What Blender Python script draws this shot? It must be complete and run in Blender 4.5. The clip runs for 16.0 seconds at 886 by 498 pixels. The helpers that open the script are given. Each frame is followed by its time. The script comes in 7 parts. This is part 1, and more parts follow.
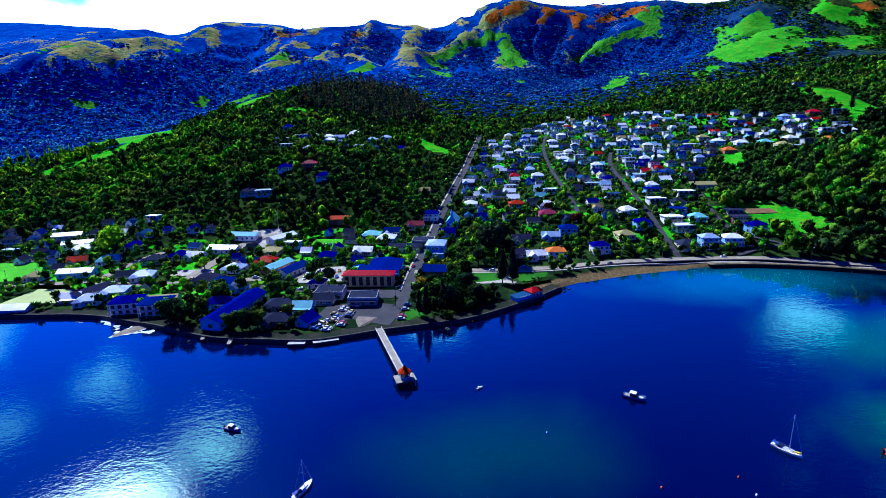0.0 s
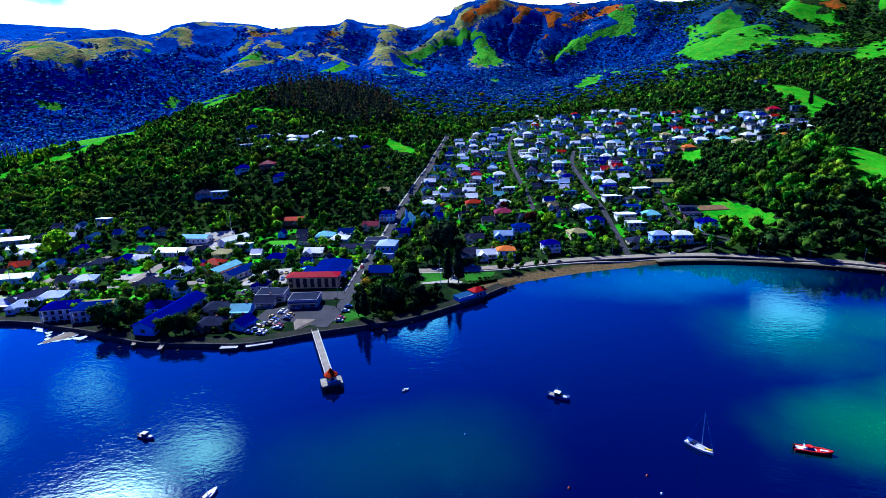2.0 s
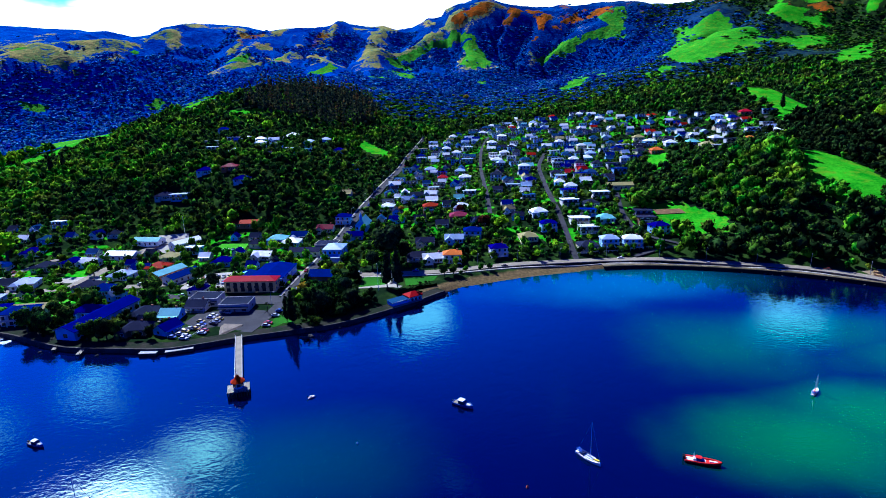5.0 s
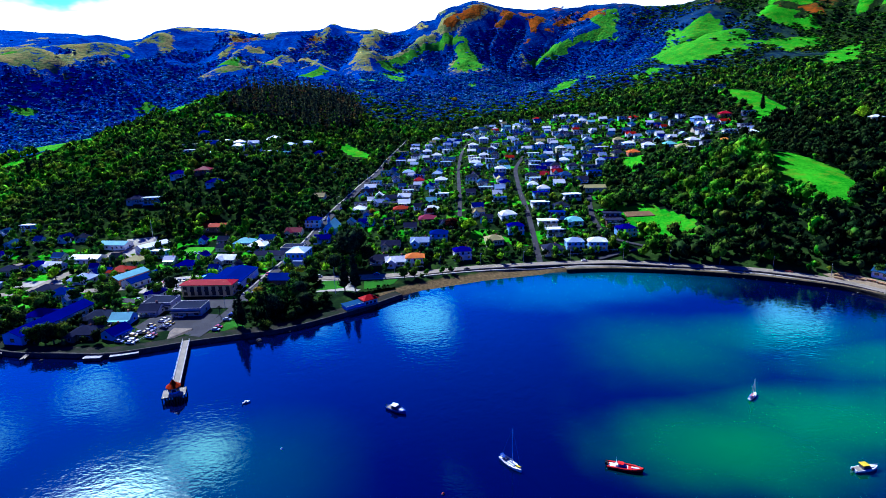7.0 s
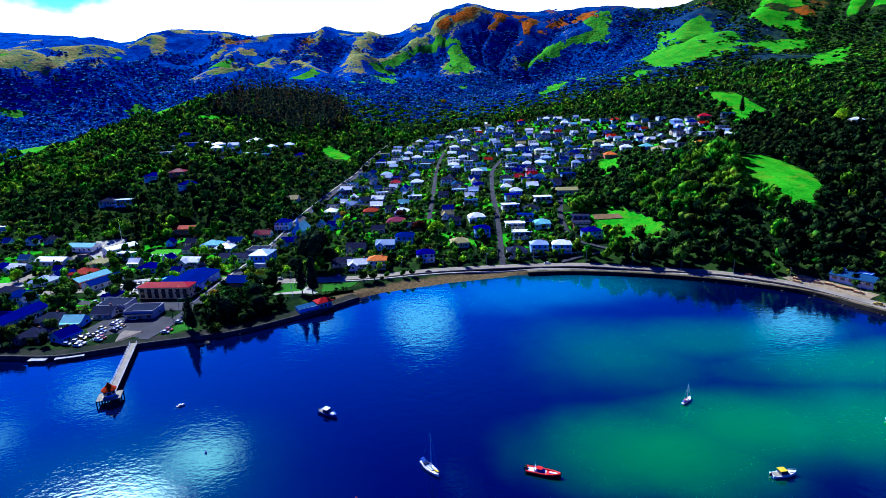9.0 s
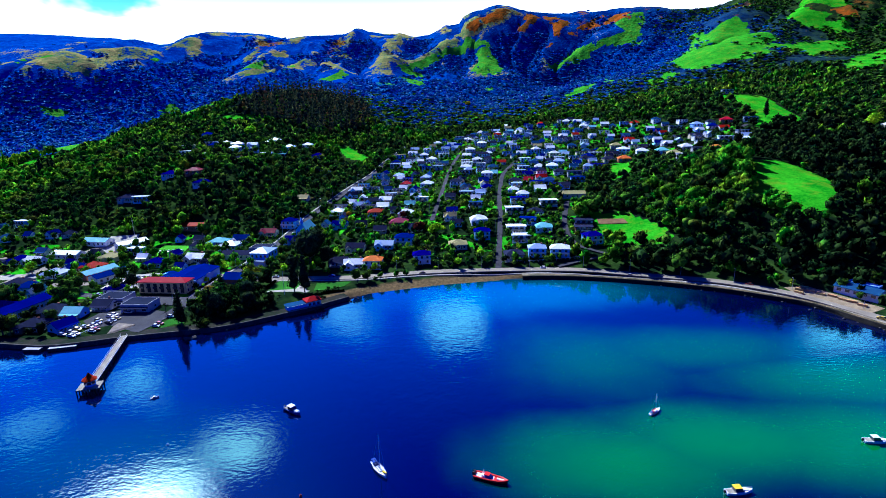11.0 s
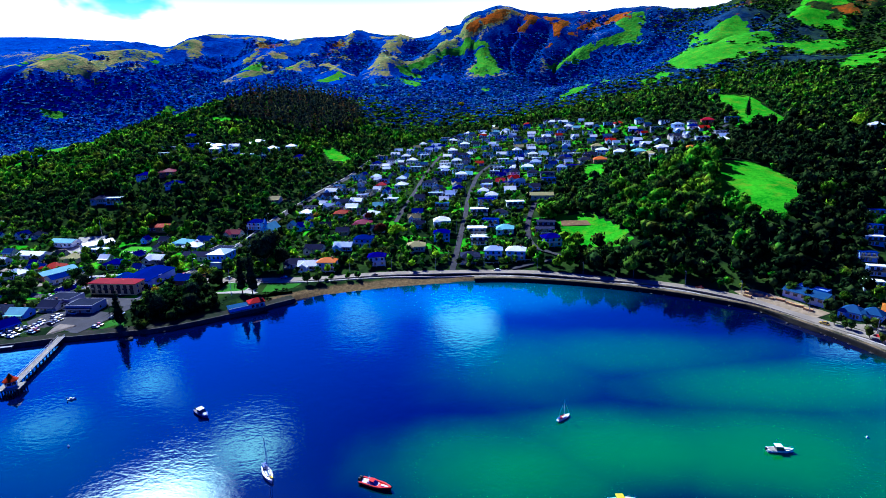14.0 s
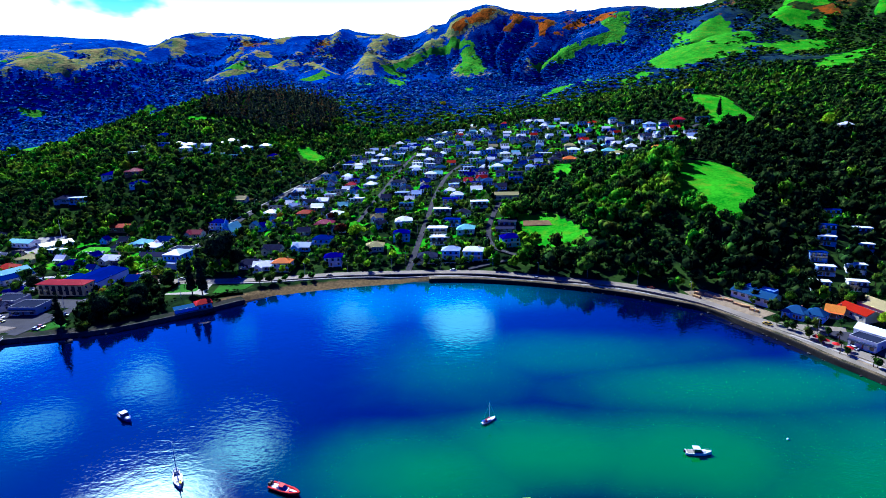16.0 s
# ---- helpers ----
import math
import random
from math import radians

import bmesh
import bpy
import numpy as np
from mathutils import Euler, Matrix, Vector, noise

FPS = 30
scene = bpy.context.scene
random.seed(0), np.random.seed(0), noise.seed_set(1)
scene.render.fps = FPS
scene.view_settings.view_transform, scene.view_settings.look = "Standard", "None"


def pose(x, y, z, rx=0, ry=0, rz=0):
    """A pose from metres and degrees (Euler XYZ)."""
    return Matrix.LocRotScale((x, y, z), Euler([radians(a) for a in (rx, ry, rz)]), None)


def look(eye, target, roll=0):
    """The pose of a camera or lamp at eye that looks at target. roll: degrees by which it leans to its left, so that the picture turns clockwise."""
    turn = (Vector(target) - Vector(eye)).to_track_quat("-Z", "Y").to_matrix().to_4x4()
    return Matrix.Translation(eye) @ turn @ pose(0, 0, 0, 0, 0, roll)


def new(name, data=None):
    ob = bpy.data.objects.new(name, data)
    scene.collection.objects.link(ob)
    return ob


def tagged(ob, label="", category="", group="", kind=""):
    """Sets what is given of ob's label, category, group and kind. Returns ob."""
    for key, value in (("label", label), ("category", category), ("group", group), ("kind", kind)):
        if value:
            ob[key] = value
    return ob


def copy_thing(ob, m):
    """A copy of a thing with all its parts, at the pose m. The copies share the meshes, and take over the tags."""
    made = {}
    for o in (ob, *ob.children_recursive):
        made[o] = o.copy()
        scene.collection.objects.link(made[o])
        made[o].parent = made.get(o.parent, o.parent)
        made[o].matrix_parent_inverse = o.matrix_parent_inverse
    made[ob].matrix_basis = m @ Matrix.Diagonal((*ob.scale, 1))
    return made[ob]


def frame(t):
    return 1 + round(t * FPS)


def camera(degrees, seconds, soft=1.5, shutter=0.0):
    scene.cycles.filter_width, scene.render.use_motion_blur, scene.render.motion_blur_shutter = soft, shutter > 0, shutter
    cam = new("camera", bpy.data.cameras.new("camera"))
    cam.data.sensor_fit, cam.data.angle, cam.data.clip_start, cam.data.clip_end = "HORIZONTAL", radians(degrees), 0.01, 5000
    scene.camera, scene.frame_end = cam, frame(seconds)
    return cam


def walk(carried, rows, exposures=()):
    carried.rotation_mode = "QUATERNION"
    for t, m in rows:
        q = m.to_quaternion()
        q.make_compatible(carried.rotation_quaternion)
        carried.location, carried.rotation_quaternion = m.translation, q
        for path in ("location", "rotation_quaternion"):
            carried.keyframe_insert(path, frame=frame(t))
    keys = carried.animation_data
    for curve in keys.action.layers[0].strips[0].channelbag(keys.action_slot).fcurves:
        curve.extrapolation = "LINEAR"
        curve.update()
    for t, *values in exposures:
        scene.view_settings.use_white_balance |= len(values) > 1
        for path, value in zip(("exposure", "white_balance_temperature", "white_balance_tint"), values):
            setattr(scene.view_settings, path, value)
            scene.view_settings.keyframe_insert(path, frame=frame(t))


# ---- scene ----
cam = camera(76.7, 16.0, soft=0.5)
PATH = [
    (0, (-10.061, -1.131, 116.184), (-10.002, 0.791, 115.636), -1.4),
    (0.5, (-3.594, -0.961, 115.966), (-3.535, 0.961, 115.418), -1.5),
    (1, (2.683, -0.814, 115.709), (2.759, 1.108, 115.158), -1.6),
    (1.5, (8.808, -0.575, 115.514), (8.907, 1.345, 114.962), -1.7),
    (2, (14.927, -0.036, 115.422), (15.033, 1.884, 114.87), -1.7),
    (2.5, (21.189, 0.531, 115.385), (21.296, 2.451, 114.835), -1.7),
    (3, (27.519, 0.829, 115.337), (27.625, 2.749, 114.788), -1.6),
    (3.5, (33.76, 0.819, 115.273), (33.864, 2.74, 114.726), -1.7),
    (4, (39.97, 0.828, 115.221), (40.072, 2.748, 114.673), -1.7),
    (6.5, (72.028, 0.969, 114.426), (72.12, 2.893, 113.887), -1.7),
    (7, (78.459, 1.037, 114.213), (78.552, 2.961, 113.676), -1.8),
    (7.5, (84.922, 0.989, 114.008), (85.016, 2.913, 113.473), -1.7),
    (8, (91.462, 0.758, 113.873), (91.559, 2.683, 113.34), -1.8),
    (8.5, (97.962, 0.536, 113.816), (98.06, 2.461, 113.284), -1.8),
    (11, (129.442, 0.061, 113.155), (129.411, 1.992, 112.633), -1.5),
    (11.5, (135.82, 0.385, 113.024), (135.773, 2.315, 112.502), -1.5),
    (12, (142.257, 0.774, 112.873), (142.195, 2.705, 112.353), -1.6),
    (12.5, (148.781, 1.222, 112.717), (148.704, 3.152, 112.198), -1.6),
    (13, (155.334, 1.854, 112.594), (155.256, 3.784, 112.076), -1.6),
    (13.5, (161.635, 2.495, 112.488), (161.56, 4.425, 111.97), -1.7),
    (14, (167.797, 3.038, 112.336), (167.723, 4.968, 111.818), -1.7),
    (14.5, (174.072, 3.627, 112.134), (174.004, 5.557, 111.615), -1.7),
    (15, (180.363, 4.372, 111.967), (180.298, 6.302, 111.448), -1.6),
    (15.5, (186.516, 5.242, 111.805), (186.455, 7.172, 111.285), -1.6),
    (16, (192.773, 6.054, 111.665), (192.719, 7.984, 111.144), -1.6),
]
walk(cam, [(t, look(eye, target, roll)) for t, eye, target, roll in PATH], [(0, 0.68, 5000, 10), (8, 0.73, 5000, 10), (16, 0.82, 5000, 10)])

# ---- sky, sun ----
SUN_AZ, SUN_EL = 33.0, 43.0      # degrees left of the view's north, degrees up
world = bpy.data.worlds.new("sky")
scene.world = world
world.use_nodes = True


class Nodes:
    """Short hand for a node tree."""

    def __init__(self, tree):
        self.t = tree
        tree.nodes.clear()

    def put(self, kind, inputs=None, operation="", blend="", read=""):
        n = self.t.nodes.new(kind)
        if operation:
            n.operation = operation
        if blend:
            n.data_type, n.blend_type = "RGBA", blend
        if read:
            n.attribute_name = read
        if kind == "ShaderNodeMapRange":
            n.interpolation_type = "SMOOTHSTEP"
        if kind == "ShaderNodeTexWave":
            n.bands_direction = "Z"
        for k, v in (inputs or {}).items():
            if isinstance(v, bpy.types.NodeSocket):
                self.t.links.new(v, n.inputs[k])
            else:
                n.inputs[k].default_value = v
        return n

    def math(self, op, a, b=0.0, c=0.0):
        return self.put("ShaderNodeMath", {0: a, 1: b, 2: c}, operation=op).outputs[0]

    def mix(self, f, a, b, blend="MIX"):
        n = self.put("ShaderNodeMix", {0: f, 6: a, 7: b}, blend=blend)
        return n.outputs[2]

    def noise(self, scale, detail=3.0, vec=None, rough=0.55, dist=0.0):
        i = {"Scale": scale, "Detail": detail, "Roughness": rough, "Distortion": dist}
        if vec is not None:
            i["Vector"] = vec
        return self.put("ShaderNodeTexNoise", i).outputs["Fac"]

    def ramp(self, f, lo, hi, a=0.0, b=1.0):
        return self.put("ShaderNodeMapRange", {0: f, 1: lo, 2: hi, 3: a, 4: b}).outputs[0]


def rgba(c):
    return (*c[:3], 1.0)


n = Nodes(world.node_tree)
sky = n.put("ShaderNodeTexSky")
sky.sky_type, sky.sun_disc, sky.sun_elevation, sky.sun_rotation, sky.ozone_density = "NISHITA", False, radians(SUN_EL), radians(-SUN_AZ), 3.0
deep = n.put("ShaderNodeHueSaturation", {"Hue": 0.535, "Saturation": 2.6, "Value": 0.85, "Color": sky.outputs[0]}).outputs[0]
deep = n.mix(1.0, deep, (0.20, 0.44, 1.75, 1), "MULTIPLY")
way = n.put("ShaderNodeTexCoord").outputs["Generated"]
xyz = n.put("ShaderNodeSeparateXYZ", {0: way})
flat = n.put("ShaderNodeMapping", {"Vector": way, "Scale": (2.2, 2.2, 5.0)}).outputs[0]
puffs = n.noise(1.7, 5.0, flat, 0.6, 0.4)


def cloud(az, el, size, weight=1.0):
    d = Vector((-math.sin(radians(az)) * math.cos(radians(el)), math.cos(radians(az)) * math.cos(radians(el)), math.sin(radians(el))))
    off = n.put("ShaderNodeVectorMath", {0: way, 1: d}, operation="SUBTRACT").outputs[0]
    off = n.put("ShaderNodeVectorMath", {0: off, 1: (1.0, 1.0, 1.9)}, operation="MULTIPLY").outputs[0]
    far_off = n.put("ShaderNodeVectorMath", {0: off}, operation="LENGTH").outputs["Value"]
    return n.ramp(far_off, radians(size), 0.0, 0.0, weight)


banks = cloud(0, 22.5, 6.5, 1.3)
for az, el, size, weight in ((-36, 19.6, 6, 0.75), (42, 18.5, 8, 0.7), (12, 21.5, 8, 0.5), (32.5, 24.0, 4.6, 0.55), (23, 21.5, 4, 0.6), (-15, 19, 6, 0.3), (62, 30, 13, 0.8), (42, 25.5, 6, 0.5)):
    banks = n.math("MAXIMUM", banks, cloud(az, el, size, weight))
arm = n.math("MULTIPLY", n.math("MAXIMUM", cloud(24.5, 32, 5.0, 1.0), cloud(31, 33.5, 5.5, 0.9)), n.ramp(puffs, 0.30, 0.62, 0.35, 1.0))
glare = cloud(35, 35.5, 8.0, 1.0)
ahead = n.ramp(xyz.outputs["Y"], 0.2, 0.75)
low = n.math("MULTIPLY", n.ramp(xyz.outputs["Z"], 0.19, 0.12), ahead)
thin = n.math("MULTIPLY", n.ramp(n.math("ADD", puffs, n.math("MULTIPLY", banks, 0.55)), 0.60, 1.0), 0.95)
thick = n.math("MULTIPLY", low, n.ramp(puffs, 0.32, 0.44))
veil = n.mix(n.math("MULTIPLY", n.math("MULTIPLY", n.ramp(xyz.outputs["Z"], 0.66, 0.25, 0.0, 0.46), n.ramp(xyz.outputs["X"], 0.5, -0.1, 0.3, 1.0)), n.ramp(xyz.outputs["Y"], 0.2, 0.6)), deep, (0.1, 8.5, 52.0, 1))
lit = n.mix(arm, n.mix(thin, veil, (14.0, 42.0, 50.0, 1)), (58.0, 108.0, 84.0, 1))
haze = n.mix(n.math("MULTIPLY", low, 0.8), n.mix(glare, lit, (330.0, 340.0, 270.0, 1)), (6.0, 16.0, 20.0, 1))
whole = n.mix(thick, haze, (22.0, 22.0, 22.0, 1))
bg = n.put("ShaderNodeBackground", {"Color": whole, "Strength": 0.05})
n.put("ShaderNodeOutputWorld", {0: bg.outputs[0]})

lamp = bpy.data.lights.new("sun", "SUN")
lamp.energy, lamp.angle, lamp.color = 5.5, radians(0.6), (1.0, 0.94, 0.82)
sun = new("sun", lamp)
az, el = radians(SUN_AZ), radians(SUN_EL)
sun.matrix_world = look((0, 0, 0), (math.sin(az) * math.cos(el), -math.cos(az) * math.cos(el), -math.sin(el)))

# ---- materials ----
def material(name, a, b=None, rough=0.6, metal=0.0, grain=6.0, coarse=0.3, bump=0.0, vary=0.0, specular=0.1, stripes=0.0, see=0.0):
    """Two tones mixed by noise at two sizes (per metre), with relief, stripes across z and a spread from object to object."""
    m = bpy.data.materials.new(name)
    m.use_nodes = True
    n = Nodes(m.node_tree)
    pos = n.put("ShaderNodeNewGeometry")
    f = n.math("ADD", n.math("MULTIPLY", n.noise(coarse, 3, pos.outputs["Position"]), 0.6), n.math("MULTIPLY", n.noise(grain, 2, pos.outputs["Position"]), 0.4))
    col = n.mix(n.ramp(f, 0.35, 0.65), rgba(a), rgba(b or tuple(0.72 * v for v in a)))
    if vary:
        r = n.put("ShaderNodeObjectInfo").outputs["Random"]
        col = n.put("ShaderNodeHueSaturation", {"Hue": n.ramp(r, 0, 1, 0.5 - vary * 0.12, 0.5 + vary * 0.12), "Saturation": 1.0,
                                                 "Value": n.ramp(n.math("FRACT", n.math("MULTIPLY", r, 7.3)), 0, 1, 1 - vary, 1 + vary * 0.6), "Color": col}).outputs[0]
    i = {"Base Color": col, "Roughness": rough, "Metallic": metal, "Specular IOR Level": specular}
    if bump or stripes:
        h = f
        if stripes:
            h = n.put("ShaderNodeTexWave", {"Vector": pos.outputs["Position"], "Scale": stripes}).outputs["Fac"]
        i["Normal"] = n.put("ShaderNodeBump", {"Strength": bump or 0.3, "Distance": 0.05, "Height": h}).outputs[0]
    s = n.put("ShaderNodeBsdfPrincipled", i).outputs[0]
    if see:
        t = n.put("ShaderNodeBsdfTranslucent", {"Color": col}).outputs[0]
        s = n.put("ShaderNodeMixShader", {0: see, 1: s, 2: t}).outputs[0]
    n.put("ShaderNodeOutputMaterial", {0: s})
    return m


def foliage(name, a, b, see=0.3, patch=0.09, dry=None, spread=0.4):
    """Leaves: tree to tree and leaf to leaf spread of tone."""
    m = bpy.data.materials.new(name)
    m.use_nodes = True
    n = Nodes(m.node_tree)
    g = n.put("ShaderNodeNewGeometry")
    f = n.math("ADD", n.math("MULTIPLY", n.noise(patch, 5, g.outputs["Position"], 0.75), 0.75), n.math("MULTIPLY", g.outputs["Random Per Island"], 0.25))
    col = n.mix(n.ramp(f, 0.42, 0.70), rgba(a), rgba(b))
    if dry:
        col = n.mix(n.ramp(n.noise(0.045, 4, g.outputs["Position"], 0.7), 0.52, 0.68), col, rgba(dry))
    # tree to tree: some paler, some bluer, some more olive
    stand = n.noise(0.14, 2, g.outputs["Position"])
    tint = n.ramp(n.noise(0.055, 3, g.outputs["Position"]), 0.3, 0.7, 0.475, 0.53)
    leafy = n.ramp(g.outputs["Random Per Island"], 0, 1, 0.95 - spread, 0.95 + spread)
    v = n.put("ShaderNodeHueSaturation", {"Hue": tint, "Value": n.math("MULTIPLY", leafy, n.ramp(stand, 0.32, 0.68, 0.62, 1.45)), "Color": col}).outputs[0]
    # leaves are shaded with the roundness of the clump they belong to
    whole = n.put("ShaderNodeVectorTransform", {0: n.put("ShaderNodeAttribute", read="clump").outputs["Vector"]})
    whole.vector_type, whole.convert_from, whole.convert_to = "NORMAL", "OBJECT", "WORLD"
    own = n.put("ShaderNodeVectorMath", {0: g.outputs["Normal"], 1: (0.35, 0.35, 0.35)}, operation="MULTIPLY").outputs[0]
    facing = n.put("ShaderNodeVectorMath", {0: whole.outputs[0], 1: own}, operation="ADD").outputs[0]
    facing = n.put("ShaderNodeVectorMath", {0: facing}, operation="NORMALIZE").outputs[0]
    s = n.put("ShaderNodeBsdfPrincipled", {"Base Color": v, "Roughness": 0.9, "Specular IOR Level": 0.0, "Normal": facing}).outputs[0]
    t = n.put("ShaderNodeBsdfTranslucent", {"Color": v, "Normal": facing}).outputs[0]
    n.put("ShaderNodeOutputMaterial", {0: n.put("ShaderNodeMixShader", {0: see, 1: s, 2: t}).outputs[0]})
    return m


LEAF_DARK = foliage("bush_leaves", (0.005, 0.020, 0.009), (0.080, 0.200, 0.012), dry=(0.080, 0.105, 0.014))
# Darkened copy of the bush leaves; its colour stands in for shade.
LEAF_SHADED = foliage("shade_dark_leaves", (0.003, 0.009, 0.004), (0.034, 0.066, 0.014), 0.25, spread=0.5)
LEAF_MID = foliage("garden_leaves", (0.018, 0.095, 0.005), (0.150, 0.370, 0.008), dry=(0.17, 0.24, 0.012))
LEAF_LIME = foliage("lime_leaves", (0.24, 0.56, 0.006), (0.46, 0.74, 0.012), 0.6)
LEAF_FIR = foliage("conifer_needles", (0.006, 0.018, 0.010), (0.030, 0.052, 0.018), 0.15)
# Distance haze is painted into these two leaf colours as blue.
LEAF_FAR_HAZED = foliage("far_woods_leaves", (0.008, 0.065, 0.420), (0.080, 0.260, 0.540), 0.5, 0.02, spread=0.18)
LEAF_VALLEY_HAZED = foliage("hazed_valley_leaves", (0.008, 0.055, 0.360), (0.100, 0.290, 0.520), 0.5, 0.02, spread=0.2)
LEAF_PINE = foliage("pine_needles", (0.014, 0.034, 0.030), (0.075, 0.095, 0.030), 0.3, dry=(0.15, 0.080, 0.028))
LEAF_RED = foliage("copper_leaves", (0.06, 0.012, 0.010), (0.13, 0.03, 0.015))
LEAF_GOLD = foliage("golden_leaves", (0.30, 0.20, 0.01), (0.40, 0.30, 0.02))
BARK = material("bark", (0.10, 0.07, 0.05), rough=0.9, bump=0.5)
WALLS = {"W": material("white_weatherboard", (0.78, 0.78, 0.76), (0.66, 0.67, 0.68), 0.55, vary=0.1, stripes=2.2, bump=0.25),
         "C": material("cream_weatherboard", (0.66, 0.58, 0.40), (0.56, 0.48, 0.33), 0.6, vary=0.12, stripes=2.2, bump=0.25),
         "B": material("pale_blue_weatherboard", (0.26, 0.48, 0.82), (0.21, 0.40, 0.72), 0.55, vary=0.1, stripes=2.2, bump=0.25),
         "G": material("grey_plaster_wall", (0.42, 0.42, 0.44), (0.34, 0.34, 0.37), 0.7, vary=0.2),
         "N": material("brown_timber_cladding", (0.22, 0.12, 0.07), (0.15, 0.08, 0.05), 0.7, vary=0.2, stripes=2.2),
         "Y": material("yellow_cream_render", (0.66, 0.52, 0.22), (0.56, 0.43, 0.18), 0.7),
         "O": material("terracotta_plaster", (0.45, 0.16, 0.08), (0.38, 0.13, 0.07), 0.7)}


def iron(name, a, rough=0.62, gloss=0.02):
    return material(name, a, tuple(0.78 * v for v in a), rough, 0.0, 3.0, 0.15, 0.2, vary=0.09, specular=gloss)


ROOFS = {"w": iron("pale_iron_roof", (0.76, 0.80, 0.84), 0.42, 0.22), "v": iron("silver_iron_roof", (0.32, 0.42, 0.64), 0.42, 0.22), "g": iron("slate_grey_iron_roof", (0.022, 0.026, 0.055), 0.8, 0.0),
         "b": iron("blue_iron_roof", (0.002, 0.008, 0.15), 0.8, 0.0), "r": iron("red_iron_roof", (0.34, 0.004, 0.002)), "t": iron("teal_iron_roof", (0.20, 0.50, 0.55)),
         "o": iron("orange_tile_roof", (0.70, 0.20, 0.03)), "e": iron("tan_iron_roof", (0.36, 0.31, 0.13)), "k": iron("steel_blue_iron_roof", (0.020, 0.06, 0.17), 0.75, 0.0), "m": iron("maroon_iron_roof", (0.20, 0.02, 0.05))}
GLASS = material("window_glass", (0.03, 0.035, 0.05), (0.02, 0.025, 0.04), 0.08, specular=0.8)
FRAME = material("white_window_frame", (0.75, 0.75, 0.75), rough=0.5)
DOOR = material("painted_door", (0.20, 0.10, 0.06), rough=0.5, vary=0.5)
BRICK = material("chimney_brick", (0.35, 0.14, 0.09), (0.25, 0.10, 0.07), 0.85, grain=12)
CONCRETE = material("concrete", (0.40, 0.39, 0.37), (0.28, 0.28, 0.27), 0.85, bump=0.2)
STONE = material("seawall_stone", (0.07, 0.065, 0.06), (0.03, 0.028, 0.027), 0.9, grain=1.5, bump=0.5)
ASPHALT = material("asphalt", (0.046, 0.046, 0.056), (0.028, 0.028, 0.036), 0.9, grain=4, coarse=0.12, specular=0.1)
PALE_ROAD = material("sunbleached_asphalt", (0.25, 0.215, 0.165), (0.175, 0.15, 0.115), 0.9, grain=4, coarse=0.1, specular=0.1)
PATH_STONE = material("pale_footpath_concrete", (0.37, 0.34, 0.29), (0.27, 0.25, 0.21), 0.9, specular=0.1)
GRAVEL = material("pale_gravel", (0.30, 0.23, 0.14), (0.19, 0.145, 0.085), 0.95, grain=3, bump=0.3)
PAINT = material("road_marking_paint", (0.75, 0.75, 0.72), rough=0.6)
LAWN = material("mown_lawn", (0.09, 0.42, 0.006), (0.055, 0.28, 0.005), 0.95, grain=2, coarse=0.08, specular=0.04)
# Lawn green darkened to paint in the shade on the waterfront lawns.
SHADED_LAWN = material("shaded_park_lawn", (0.030, 0.150, 0.006), (0.018, 0.090, 0.005), 0.95, grain=2, coarse=0.08, specular=0.04)
GREEN_TURF = material("pale_bowling_green", (0.36, 0.42, 0.16), (0.30, 0.36, 0.13), 0.9, grain=2, coarse=0.06)
TIMBER = material("weathered_timber", (0.30, 0.27, 0.21), (0.20, 0.18, 0.15), 0.9, grain=5, bump=0.3, specular=0.1)
PILE = material("dark_wet_timber", (0.06, 0.05, 0.045), rough=0.8)
HULL_WHITE = material("white_gelcoat", (0.80, 0.80, 0.80), (0.70, 0.71, 0.74), 0.25, grain=2)
HULL_RED = material("red_inflatable_tube", (0.62, 0.02, 0.015), (0.50, 0.015, 0.015), 0.4)
HULL_BLUE = material("blue_hull_paint", (0.03, 0.07, 0.30), (0.02, 0.05, 0.24), 0.3)
DECK = material("pale_deck", (0.62, 0.64, 0.62), (0.52, 0.54, 0.53), 0.6)
CANVAS = material("navy_canvas", (0.02, 0.03, 0.10), rough=0.8)
YELLOW = material("yellow_canvas", (0.75, 0.50, 0.02), rough=0.7)
ALLOY = material("aluminium_spar", (0.70, 0.71, 0.73), rough=0.35, metal=0.6)
BLACK = material("black_plastic", (0.02, 0.02, 0.022), rough=0.5)
RUBBER = material("tyre_rubber", (0.02, 0.02, 0.02), rough=0.9)
# Rough grass, its tone lowered to carry the waterfront's shade.
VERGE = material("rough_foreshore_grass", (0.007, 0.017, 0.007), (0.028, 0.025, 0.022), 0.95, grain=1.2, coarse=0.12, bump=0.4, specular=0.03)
BERM = material("gravelly_berm", (0.17, 0.125, 0.07), (0.030, 0.034, 0.018), 0.95, grain=1.6, coarse=0.2, bump=0.3, specular=0.02)
SOIL = material("bare_soil", (0.20, 0.12, 0.06), (0.13, 0.08, 0.04), 0.95, grain=2, specular=0.03)
SHOULDER = material("dusty_shoulder", (0.26, 0.225, 0.17), (0.15, 0.13, 0.095), 0.95, grain=2.5, coarse=0.15, bump=0.3, specular=0.05)
DARK_STONE = material("dark_seawall_stone", (0.022, 0.019, 0.015), (0.009, 0.009, 0.008), 0.8, grain=1.5, bump=0.5)
WET_GRAVEL = material("wet_gravel", (0.20, 0.16, 0.12), (0.10, 0.085, 0.07), 0.8, grain=2, bump=0.4)
